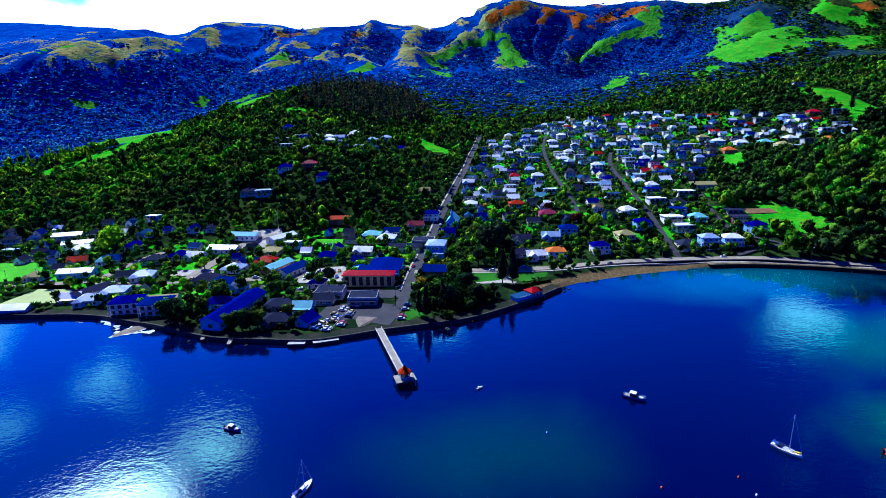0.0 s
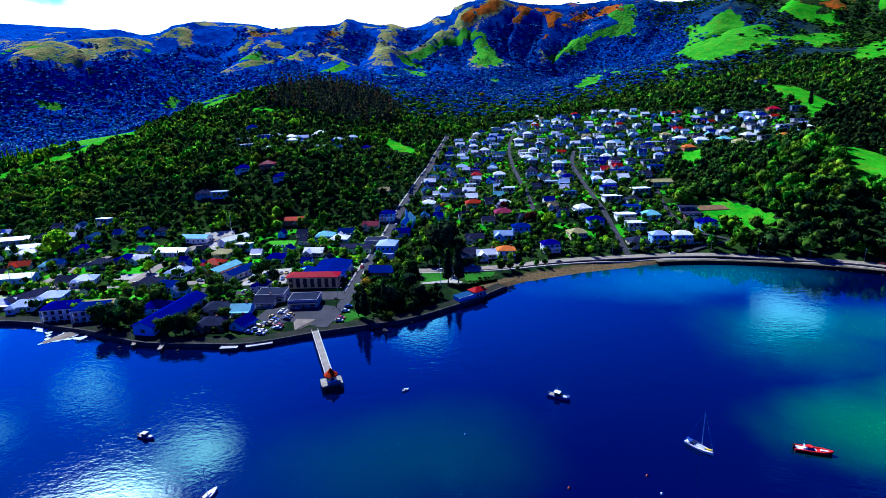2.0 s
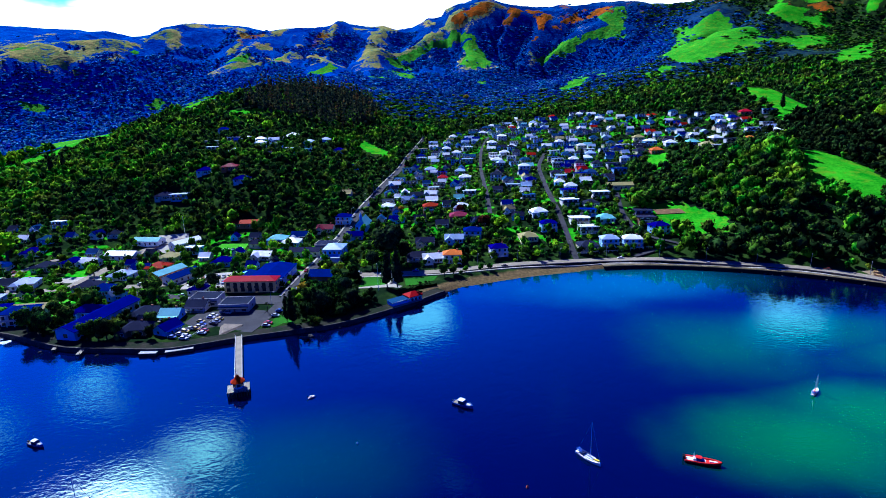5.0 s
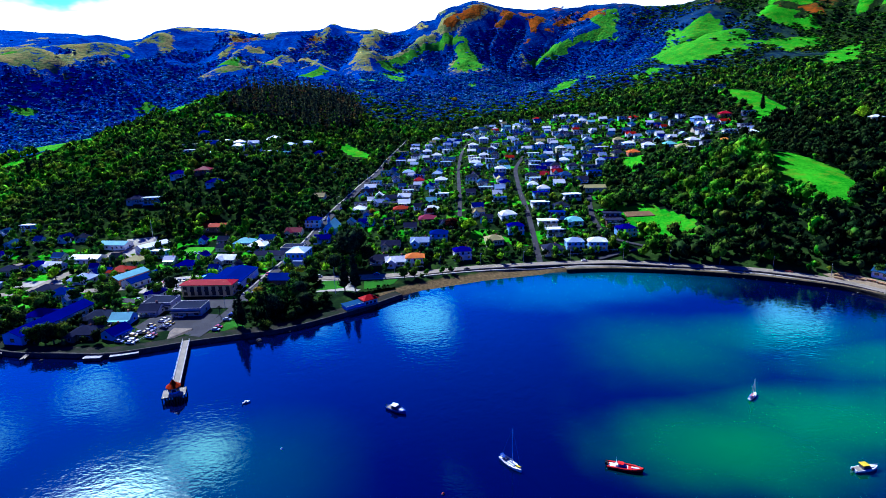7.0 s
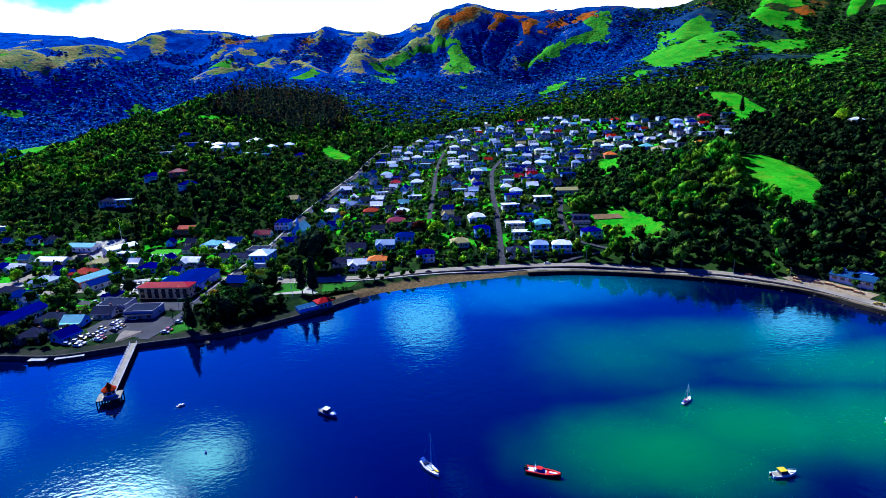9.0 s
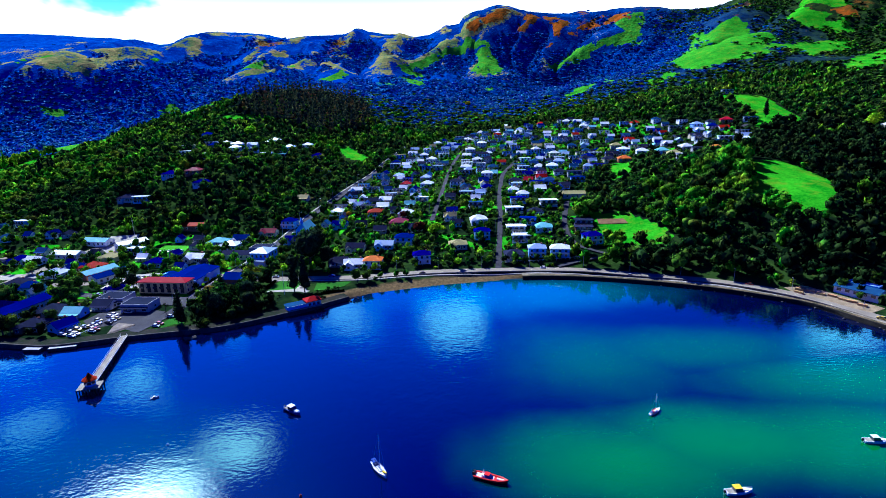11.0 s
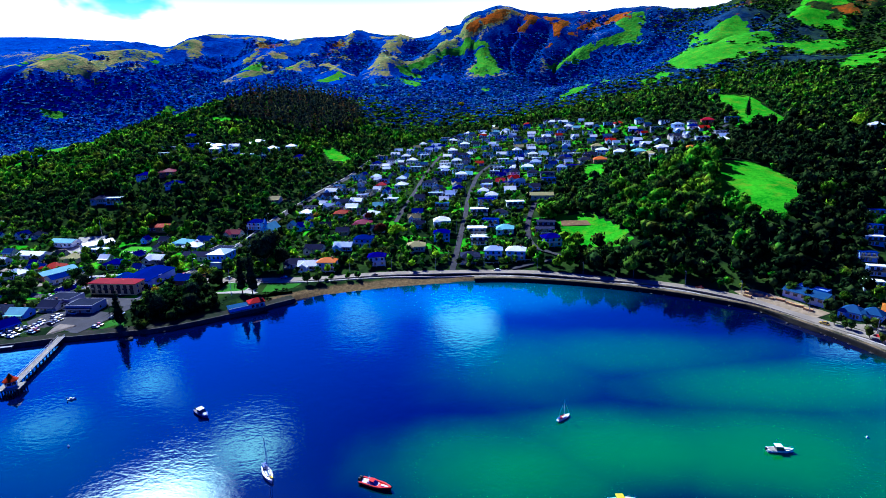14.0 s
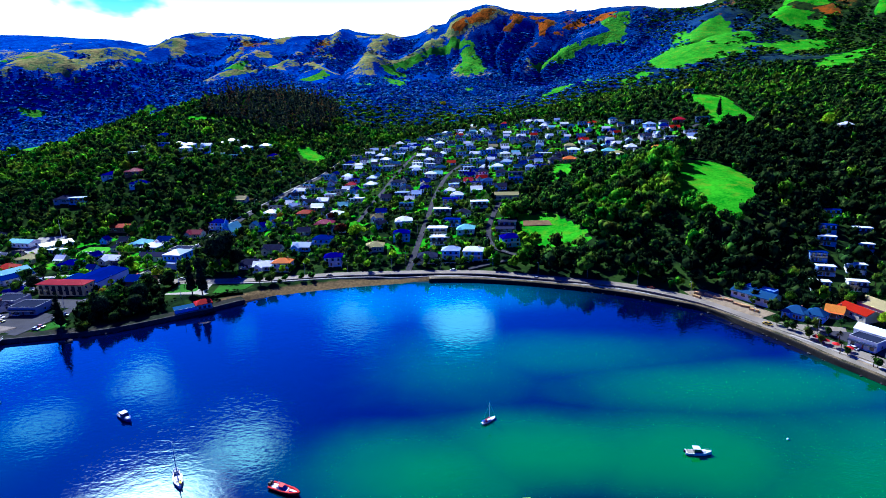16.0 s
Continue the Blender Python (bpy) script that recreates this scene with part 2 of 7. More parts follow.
TAN_WOOD = material("sawn_timber", (0.50, 0.32, 0.12), (0.40, 0.25, 0.10), 0.85, vary=0.3)
BUOY = material("orange_buoy_plastic", (0.75, 0.10, 0.05), rough=0.4)


def ground_material():
    m = bpy.data.materials.new("hill_ground")
    m.use_nodes = True
    n = Nodes(m.node_tree)
    pos = n.put("ShaderNodeNewGeometry").outputs["Position"]

    def att(k):
        return n.put("ShaderNodeAttribute", read=k).outputs["Fac"]

    big, mid, fine = n.noise(0.006, 4, pos), n.noise(0.05, 4, pos, 0.65), n.noise(0.6, 3, pos)
    rough_mix = n.math("ADD", n.math("MULTIPLY", n.noise(0.022, 6, pos, 0.75), 0.7), n.math("MULTIPLY", n.noise(0.16, 3, pos), 0.3))
    # scrub tones are darkened to include the shade under dense trees
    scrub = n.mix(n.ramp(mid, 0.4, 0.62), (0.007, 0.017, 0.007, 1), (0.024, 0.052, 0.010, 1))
    # Painted haze: blue ground tones, graded by height and from west to east.
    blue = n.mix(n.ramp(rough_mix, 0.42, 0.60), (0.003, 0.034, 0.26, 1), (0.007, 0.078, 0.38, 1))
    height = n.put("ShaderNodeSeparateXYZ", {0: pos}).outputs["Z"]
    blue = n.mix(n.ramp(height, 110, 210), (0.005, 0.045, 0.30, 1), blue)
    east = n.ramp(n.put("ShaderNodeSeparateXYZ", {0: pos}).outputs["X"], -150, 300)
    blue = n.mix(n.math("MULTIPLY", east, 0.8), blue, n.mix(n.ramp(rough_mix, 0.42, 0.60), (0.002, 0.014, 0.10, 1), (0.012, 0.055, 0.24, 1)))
    # the distance mask lays the painted haze over the scrub
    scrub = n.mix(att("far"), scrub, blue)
    grass = n.mix(n.ramp(n.math("ADD", n.math("MULTIPLY", mid, 0.6), n.math("MULTIPLY", fine, 0.4)), 0.35, 0.65), (0.020, 0.200, 0.003, 1), (0.070, 0.400, 0.006, 1))
    # far grass is shifted by the same haze mask, more weakly
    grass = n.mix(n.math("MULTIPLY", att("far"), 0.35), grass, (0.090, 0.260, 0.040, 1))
    grass = n.mix(n.math("MULTIPLY", n.ramp(n.noise(0.07, 5, pos, 0.7), 0.50, 0.64), 0.55), grass, (0.150, 0.260, 0.010, 1))
    dry = n.mix(n.ramp(rough_mix, 0.40, 0.62), (0.10, 0.20, 0.05, 1), (0.34, 0.28, 0.09, 1))
    rust = n.mix(n.ramp(rough_mix, 0.40, 0.60), (0.36, 0.085, 0.006, 1), (0.12, 0.060, 0.010, 1))
    sand = n.mix(n.ramp(fine, 0.35, 0.65), (0.15, 0.105, 0.048, 1), (0.085, 0.062, 0.030, 1))
    ragged = n.math("MULTIPLY", n.math("SUBTRACT", rough_mix, 0.5), 2.2)

    def patch(k):
        torn = n.math("MULTIPLY", ragged, n.ramp(att("far"), 0.0, 1.0, 0.6, 1.1))
        return n.ramp(n.math("ADD", att(k), torn), 0.42, 0.60)

    c = n.mix(n.ramp(n.math("ADD", att("dry"), n.math("MULTIPLY", ragged, 1.7)), 0.42, 0.72), scrub, dry)
    c = n.mix(n.ramp(n.math("ADD", att("rust"), n.math("MULTIPLY", ragged, 1.6)), 0.42, 0.70), c, rust)
    c = n.mix(patch("pasture"), c, grass)
    c = n.mix(att("sand"), c, sand)
    b = n.put("ShaderNodeBump", {"Strength": n.ramp(att("far"), 0.0, 1.0, 0.15, 1.0), "Distance": 9.0, "Height": rough_mix}).outputs[0]
    s = n.put("ShaderNodeBsdfPrincipled", {"Base Color": c, "Roughness": 0.95, "Specular IOR Level": 0.0, "Normal": b})
    n.put("ShaderNodeOutputMaterial", {0: s.outputs[0]})
    return m


def water_material():
    m = bpy.data.materials.new("harbour_water")
    m.use_nodes = True
    n = Nodes(m.node_tree)
    pos = n.put("ShaderNodeNewGeometry").outputs["Position"]
    warp = n.noise(0.02, 3, pos)
    # soft-edged green patches in a deep blue bay
    green_patch = 0.0
    for x, y, rx, ry, amount in ((182, 157, 40, 25, 0.8), (222, 166, 55, 24, 0.8), (265, 163, 60, 26, 0.76), (302, 206, 70, 22, 0.75), (330, 150, 70, 40, 0.76), (240, 236, 70, 24, 0.45), (190, 228, 40, 36, 0.42), (10, 160, 45, 30, 0.14)):
        v = n.put("ShaderNodeVectorMath", {0: pos, 1: (-x, -y, 0)}, operation="ADD").outputs[0]
        v = n.put("ShaderNodeVectorMath", {0: v, 1: (1 / rx, 1 / ry, 0)}, operation="MULTIPLY").outputs[0]
        d = n.put("ShaderNodeVectorMath", {0: v}, operation="LENGTH").outputs["Value"]
        e = n.math("MULTIPLY", n.ramp(n.math("ADD", d, n.math("MULTIPLY", n.math("SUBTRACT", warp, 0.5), 0.9)), 1.45, 0.1), amount)
        green_patch = n.math("MAXIMUM", e, green_patch)
    c = n.mix(green_patch, (0.0, 0.0015, 0.024, 1), (0.0, 0.165, 0.014, 1))
    # pale sandy shallows off the beach
    v = n.put("ShaderNodeVectorMath", {0: pos, 1: (-178, -312, 0)}, operation="ADD").outputs[0]
    v = n.put("ShaderNodeVectorMath", {0: v, 1: (1 / 85, 1 / 34, 0)}, operation="MULTIPLY").outputs[0]
    d = n.put("ShaderNodeVectorMath", {0: v}, operation="LENGTH").outputs["Value"]
    e = n.ramp(n.math("ADD", d, n.math("MULTIPLY", n.math("SUBTRACT", warp, 0.5), 0.9)), 1.3, 0.1)
    c = n.mix(n.math("MULTIPLY", e, 0.75), c, (0.0, 0.115, 0.17, 1))
    tall = n.put("ShaderNodeMapping", {"Vector": pos, "Scale": (1.0, 1.6, 1.0), "Rotation": (0, 0, 0.5)}).outputs[0]
    h = n.math("ADD", n.math("MULTIPLY", n.noise(0.5, 2, tall, 0.5, 0.4), 1.1), n.math("MULTIPLY", n.noise(0.13, 3, tall, 0.55, 0.8), 1.8))
    calm = n.ramp(n.noise(0.012, 2, pos), 0.35, 0.65, 0.45, 1.0)
    b = n.put("ShaderNodeBump", {"Strength": n.math("MULTIPLY", calm, 0.10), "Distance": 0.35, "Height": h}).outputs[0]
    s = n.put("ShaderNodeBsdfPrincipled", {"Base Color": c, "Roughness": 0.02, "IOR": 1.7, "Specular Tint": (0.45, 0.75, 1.0, 1), "Specular IOR Level": 0.5, "Normal": b})
    n.put("ShaderNodeOutputMaterial", {0: s.outputs[0]})
    return m


# ---- lie of the land ----
SHORE = [(-3000, 380), (-900, 340), (-480, 312), (-248, 296), (-196, 291), (-171, 281), (-151, 273), (-131, 262), (-115, 255),
         (-92, 251), (-69, 248), (-53, 251), (-34, 257), (-12, 262), (11, 268), (33, 281), (55, 297), (65, 306), (88, 322),
         (120, 332), (153, 338), (190, 340), (223, 334), (256, 323), (286, 309), (311, 292), (322, 282), (332, 262),
         (342, 242), (349, 222), (357, 204), (375, 150), (400, 60), (440, -80), (600, -400), (1500, -1400), (3000, -2600)]
FLAT = [(-900, 420, 8), (-480, 350, 3), (-400, 330, 2), (-250, 320, 2.3), (-150, 290, 2.3), (-60, 275, 2.4), (0, 285, 2.6), (60, 320, 2.8), (100, 345, 3),
        (190, 352, 3), (250, 337, 3), (300, 313, 3), (335, 284, 3), (362, 240, 3), (385, 190, 3), (425, 60, 3), (490, -100, 4),
        (-260, 404, 3), (-150, 405, 3.4), (-60, 350, 3.2), (-30, 330, 3.2), (5, 400, 5), (83, 356, 4.5), (-300, 450, 4), (600, -200, 20), (430, 250, 6)]
VALLEY = [(-3, 430, 8), (16, 533, 20), (46, 697, 36), (70, 808, 46), (60, 950, 62), (50, 1108, 90), (100, 1250, 108), (150, 1400, 138),
          (-350, 480, 6), (-450, 600, 12), (-470, 829, 46), (-600, 900, 40), (-400, 1100, 72), (-517, 1216, 96), (-673, 1173, 104), (-1000, 900, 60),
          (480, 400, 24), (560, 500, 42), (640, 640, 70), (520, 330, 18)]
TOWN = [(69, 454, 17), (151, 425, 17), (197, 407, 14), (221, 374, 10), (160, 560, 32), (167, 741, 49), (295, 800, 72), (285, 607, 46), (250, 520, 36), (319, 650, 48)]
SPUR = [(255, 402, 15), (298, 345, 10), (302, 423, 29), (328, 359, 22), (354, 329, 16), (365, 375, 36), (352, 451, 56), (382, 422, 49), (390, 386, 42),
        (292, 502, 36), (420, 520, 62), (457, 644, 82), (490, 602, 76), (490, 752, 109), (500, 470, 40), (575, 612, 64), (600, 800, 105)]
BUSH_HILL = [(-222, 480, 22), (-77, 460, 15), (-142, 510, 28), (-98, 506, 36), (-135, 535, 44), (-66, 641, 48), (-9, 674, 31), (-126, 729, 68),
             (-200, 850, 88), (-268, 943, 108), (-290, 975, 108), (-330, 900, 84), (-365, 815, 64), (-150, 1010, 125), (-20, 1060, 100), (-290, 640, 44), (-340, 560, 20)]
UPLAND = [(-769, 1305, 200), (-950, 1450, 235), (-500, 1450, 185), (-250, 1400, 165), (-100, 1600, 205), (116, 1683, 226), (220, 1600, 196), (465, 1567, 172),
          (416, 1206, 120), (500, 950, 112), (640, 1165, 183), (694, 1134, 191), (810, 1084, 176), (959, 1151, 188), (800, 800, 130), (1200, 900, 190), (700, 1480, 232), (950, 1420, 290)]
SKYLINE = [(-727, 1901, 320), (-604, 1901, 335), (-480, 1901, 328), (-364, 1901, 318), (-277, 1901, 309), (-152, 1901, 334), (-65, 1901, 310), (42, 1901, 306),
           (150, 1901, 339), (295, 1901, 392), (384, 1901, 374), (547, 1901, 361), (729, 1901, 380), (859, 1901, 365), (1024, 1850, 392), (1300, 1700, 450), (1700, 1500, 480)]
BEYOND = [(-1170, 2600, 360), (-1300, 2600, 382), (-1620, 2600, 408), (-2200, 2600, 420), (-834, 2050, 285), (-1500, 1600, 260), (-2200, 1400, 260), (-2200, 700, 120),
          (-500, 2350, 170), (0, 2400, 150), (500, 2400, 180), (1100, 2400, 200), (1800, 2200, 240), (2200, 1200, 380), (2000, 300, 220), (1200, 200, 110), (1400, -800, 60), (800, 400, 70)]


def thin_plate(r2):
    return r2 * np.log(r2 + 1e-9)


class Land:
    def __init__(self):
        p = np.array(FLAT + VALLEY + TOWN + SPUR + BUSH_HILL + UPLAND + SKYLINE + BEYOND, float)
        self.q = p[:, :2] / 1000
        n = len(p)
        k = thin_plate(((self.q[:, None] - self.q[None]) ** 2).sum(2)) + np.eye(n) * 2e-4
        b = np.c_[np.ones(n), self.q]
        a = np.block([[k, b], [b.T, np.zeros((3, 3))]])
        self.w = np.linalg.solve(a, np.r_[p[:, 2], 0, 0, 0])
        self.s = np.array(SHORE, float)

    def inland(self, x, y):
        """Metres from the shoreline, positive on land."""
        a, d = self.s[:-1], np.diff(self.s, axis=0)
        best, sign = np.full(x.shape, 1e9), np.ones(x.shape)
        for (ax, ay), (dx, dy) in zip(a, d):
            t = np.clip(((x - ax) * dx + (y - ay) * dy) / (dx * dx + dy * dy), 0, 1)
            ex, ey = x - ax - t * dx, y - ay - t * dy
            r = ex * ex + ey * ey
            nearer = r < best
            best = np.where(nearer, r, best)
            sign = np.where(nearer, np.sign(dx * ey - dy * ex), sign)
        return np.sqrt(best) * sign

    def base(self, x, y):
        out = np.empty(x.size)
        fx, fy = x.ravel() / 1000, y.ravel() / 1000
        for i in range(0, x.size, 20000):
            u, v = fx[i:i + 20000, None], fy[i:i + 20000, None]
            k = thin_plate((u - self.q[None, :, 0]) ** 2 + (v - self.q[None, :, 1]) ** 2)
            out[i:i + 20000] = k @ self.w[:-3] + self.w[-3] + self.w[-2] * u[:, 0] + self.w[-1] * v[:, 0]
        return out.reshape(x.shape)

    def height(self, x, y):
        x, y = np.asarray(x, float), np.asarray(y, float)
        d = self.inland(x, y)
        z = self.base(x, y)
        z = np.maximum(z, 2.2 + 0.004 * np.clip(d, 0, 300))
        beach = np.clip((x - 62) / 25, 0, 1) * np.clip((182 - x) / 25, 0, 1) * (y > 200)
        wall = np.clip((d - 2.0) / 3.0, 0, 1) * (z + 2) - 2
        sand = np.where(d < 9, np.clip(d, -20, 9) * 0.17, 1.53 + (z - 1.53) * np.clip((d - 9) / 1.2, 0, 1))
        return np.where(d > 20, z, wall * (1 - beach) + sand * beach)

LAND = Land()


def ground_at(x, y):
    return float(LAND.height(np.array([float(x)]), np.array([float(y)]))[0])


def value_noise(x, y, seed=0):
    ix, iy = np.floor(x), np.floor(y)
    fx, fy = x - ix, y - iy
    fx, fy = fx * fx * (3 - 2 * fx), fy * fy * (3 - 2 * fy)

    def h(a, b):
        v = np.sin(a * 127.1 + b * 311.7 + seed * 74.7) * 43758.5453
        return v - np.floor(v)

    return (h(ix, iy) * (1 - fx) + h(ix + 1, iy) * fx) * (1 - fy) + (h(ix, iy + 1) * (1 - fx) + h(ix + 1, iy + 1) * fx) * fy


def fbm(x, y, size, octaves=4, seed=0):
    out, amp, tot = 0, 1.0, 0
    for k in range(octaves):
        out = out + amp * value_noise(x / size * 2 ** k, y / size * 2 ** k, seed + k)
        tot += amp
        amp *= 0.5
    return out / tot


def inside(x, y, poly):
    hit = np.zeros(np.shape(x), bool)
    for (ax, ay), (bx, by) in zip(poly, poly[1:] + poly[:1]):
        if ay != by:
            hit ^= ((ay > y) != (by > y)) & (x < (bx - ax) * (y - ay) / (by - ay) + ax)
    return hit


def from_line(x, y, line):
    best = np.full(np.shape(x), 1e9)
    for (ax, ay), (bx, by) in zip(line, line[1:]):
        dx, dy = bx - ax, by - ay
        t = np.clip(((x - ax) * dx + (y - ay) * dy) / max(dx * dx + dy * dy, 1e-9), 0, 1)
        best = np.minimum(best, np.hypot(x - ax - t * dx, y - ay - t * dy))
    return best


# paddocks, by their corners
PADDOCKS = [
    [(371, 465), (405, 460), (416, 425), (400, 390), (380, 368), (361, 358), (353, 368), (347, 403)],
    [(469, 741), (528, 745), (521, 649), (509, 616), (472, 609), (445, 584), (470, 645), (476, 709)],
    [(244, 443), (271, 433), (278, 408), (287, 382), (275, 374), (252, 377), (233, 380), (238, 412)],
    [(287, 555), (313, 561), (296, 527), (277, 511)],
    [(-425, 719), (-400, 815), (-403, 850), (-440, 880), (-435, 758)], [(-302, 905), (-258, 955), (-262, 1000), (-320, 1010)], [(-218, 880), (-138, 885), (-138, 865), (-206, 851)],
    [(-27, 775), (-10, 785), (20, 742), (24, 714), (-5, 735)]]
VALLEY_PADDOCKS = [
    [(-545, 915), (-500, 985), (-383, 868), (-364, 821), (-413, 827), (-490, 855)], [(-500, 720), (-450, 800), (-425, 780), (-470, 700)], [(-710, 1190), (-660, 1200), (-655, 1175), (-695, 1165)],
    [(-420, 1225), (-380, 1290), (-350, 1270), (-395, 1210)], [(-500, 1230), (-483, 1279), (-440, 1250), (-462, 1214)], [(355, 1231), (400, 1250), (404, 1180), (365, 1170)]]
# open grass on the far spurs, by its corners
GREEN_SPURS = [
    [(-17, 1562), (61, 1684), (128, 1718), (189, 1747), (243, 1718), (255, 1685), (208, 1700), (168, 1705), (109, 1682), (67, 1634), (102, 1565), (34, 1566)],
    [(240, 1692), (257, 1644), (294, 1624), (270, 1528), (211, 1528), (184, 1558), (209, 1599), (210, 1685)],
    [(398, 1609), (485, 1687), (555, 1652), (633, 1648), (652, 1611), (633, 1578), (578, 1623), (520, 1640), (513, 1615), (440, 1608)],
    [(-200, 1396), (-130, 1507), (-117, 1479), (-181, 1354)],
    [(-17, 1506), (53, 1447), (79, 1419), (63, 1551)]]
GREEN_RUNS = [
    [(586, 1203), (693, 1379), (763, 1428), (842, 1474), (850, 1431), (710, 1184), (681, 1101), (728, 1079), (679, 1050), (629, 1056), (598, 1057), (564, 1072)],
    [(694, 1124), (849, 1228), (925, 1229), (949, 1193), (763, 1033), (772, 1111), (681, 1091)],
    [(941, 1422), (945, 1342), (1000, 1283), (980, 1254), (917, 1295), (898, 1352)],
    [(756, 938), (940, 1132), (1003, 1157), (796, 906), (734, 884)],
    [(497, 1531), (496, 1405), (404, 1171), (392, 1250)],
    [(531, 1510), (493, 1273), (455, 1184), (465, 1302)],
    [(487, 1078), (539, 1087), (548, 1066), (490, 1047)]]
OLIVE_SPURS = [
    [(-775, 1294), (-740, 1350), (-700, 1338), (-660, 1323), (-625, 1331), (-653, 1317), (-714, 1317), (-757, 1295)],
    [(-719, 1351), (-715, 1397), (-692, 1379), (-701, 1354)],
    [(-641, 1472), (-635, 1574), (-614, 1558), (-625, 1479)],
    [(-591, 1634), (-576, 1702), (-558, 1616), (-535, 1560), (-518, 1529), (-547, 1549)],
    [(-376, 1428), (-355, 1516), (-334, 1623), (-286, 1696), (-264, 1652), (-253, 1487), (-309, 1485), (-350, 1429)],
    [(-428, 1582), (-397, 1641), (-382, 1624), (-396, 1539)],
    [(-221, 1603), (-176, 1689), (-99, 1703), (-158, 1647), (-157, 1492), (-184, 1546)],
    [(-2, 1604), (136, 1818), (222, 1810), (260, 1836), (290, 1807), (215, 1753), (129, 1723)]]
RUST_SPURS = [
    [(-475, 1621), (-472, 1697), (-442, 1672), (-437, 1589)],
    [(-423, 1689), (-329, 1767), (-343, 1678), (-382, 1573)],
    [(-220, 1692), (-192, 1783), (-166, 1765), (-179, 1718), (-210, 1643)],
    [(175, 1780), (242, 1836), (312, 1840), (308, 1813), (254, 1798), (207, 1756)],
    [(314, 1726), (350, 1808), (423, 1909), (502, 1826), (484, 1789), (415, 1674), (396, 1696), (445, 1769), (409, 1797), (351, 1719)],
    [(472, 1737), (525, 1779), (612, 1840), (666, 1770), (654, 1710), (597, 1735), (520, 1728)],
    [(979, 1354), (1021, 1356), (1036, 1281), (1008, 1277), (986, 1332)]]
FAR_PADDOCKS = VALLEY_PADDOCKS + GREEN_SPURS + GREEN_RUNS


def graded(stops):
    out = []
    for (a, step), (b, _) in zip(stops, stops[1:]):
        out += list(np.arange(a, b, step))
    return np.array(out + [stops[-1][0]], float)


# crests of the far spurs, each with its height over the slope and its breadth
WEST_SPURS = [([(-567, 1760), (-601, 1638), (-631, 1570), (-657, 1500)], 34, 55), ([(-574, 1640), (-548, 1568), (-505, 1500)], 22, 38),
              ([(-307, 1800), (-341, 1661), (-360, 1548), (-385, 1430)], 40, 60), ([(-413, 1740), (-393, 1624), (-400, 1530)], 24, 40),
              ([(-154, 1880), (-185, 1702), (-189, 1590), (-146, 1500)], 38, 60), ([(-235, 1800), (-247, 1640), (-285, 1480)], 26, 45),
              ([(-1000, 1500), (-759, 1390), (-688, 1361), (-620, 1330)], 26, 60), ([(-800, 1640), (-643, 1456), (-540, 1310)], 20, 55)]
EAST_SPURS = [([(280, 1870), (166, 1775), (69, 1683), (-25, 1600)], 46, 62), ([(255, 1760), (235, 1678), (244, 1586), (290, 1530)], 30, 46),
              ([(425, 1890), (357, 1754), (320, 1680)], 26, 42), ([(520, 1880), (459, 1757), (405, 1665)], 28, 42), ([(-10, 1880), (-66, 1678), (-29, 1440)], 24, 50),
              ([(700, 1780), (608, 1668), (507, 1653), (395, 1590)], 44, 58), ([(1000, 1750), (881, 1547), (769, 1410), (597, 1165), (500, 1085)], 42, 75),
              ([(1080, 1500), (938, 1372), (782, 1263), (590, 1065)], 26, 60)]


def blurred(z, reach):
    """Mean over a window of about that many cells, three times over."""
    for _ in range(3):
        for axis in (0, 1):
            w = [(0, 0), (0, 0)]
            w[axis] = (reach + 1, reach)
            c = np.cumsum(np.pad(z, w, "edge"), axis)
            n = z.shape[axis]
            z = (np.take(c, np.arange(2 * reach + 1, 2 * reach + 1 + n), axis) - np.take(c, np.arange(n), axis)) / (2 * reach + 1)
    return z


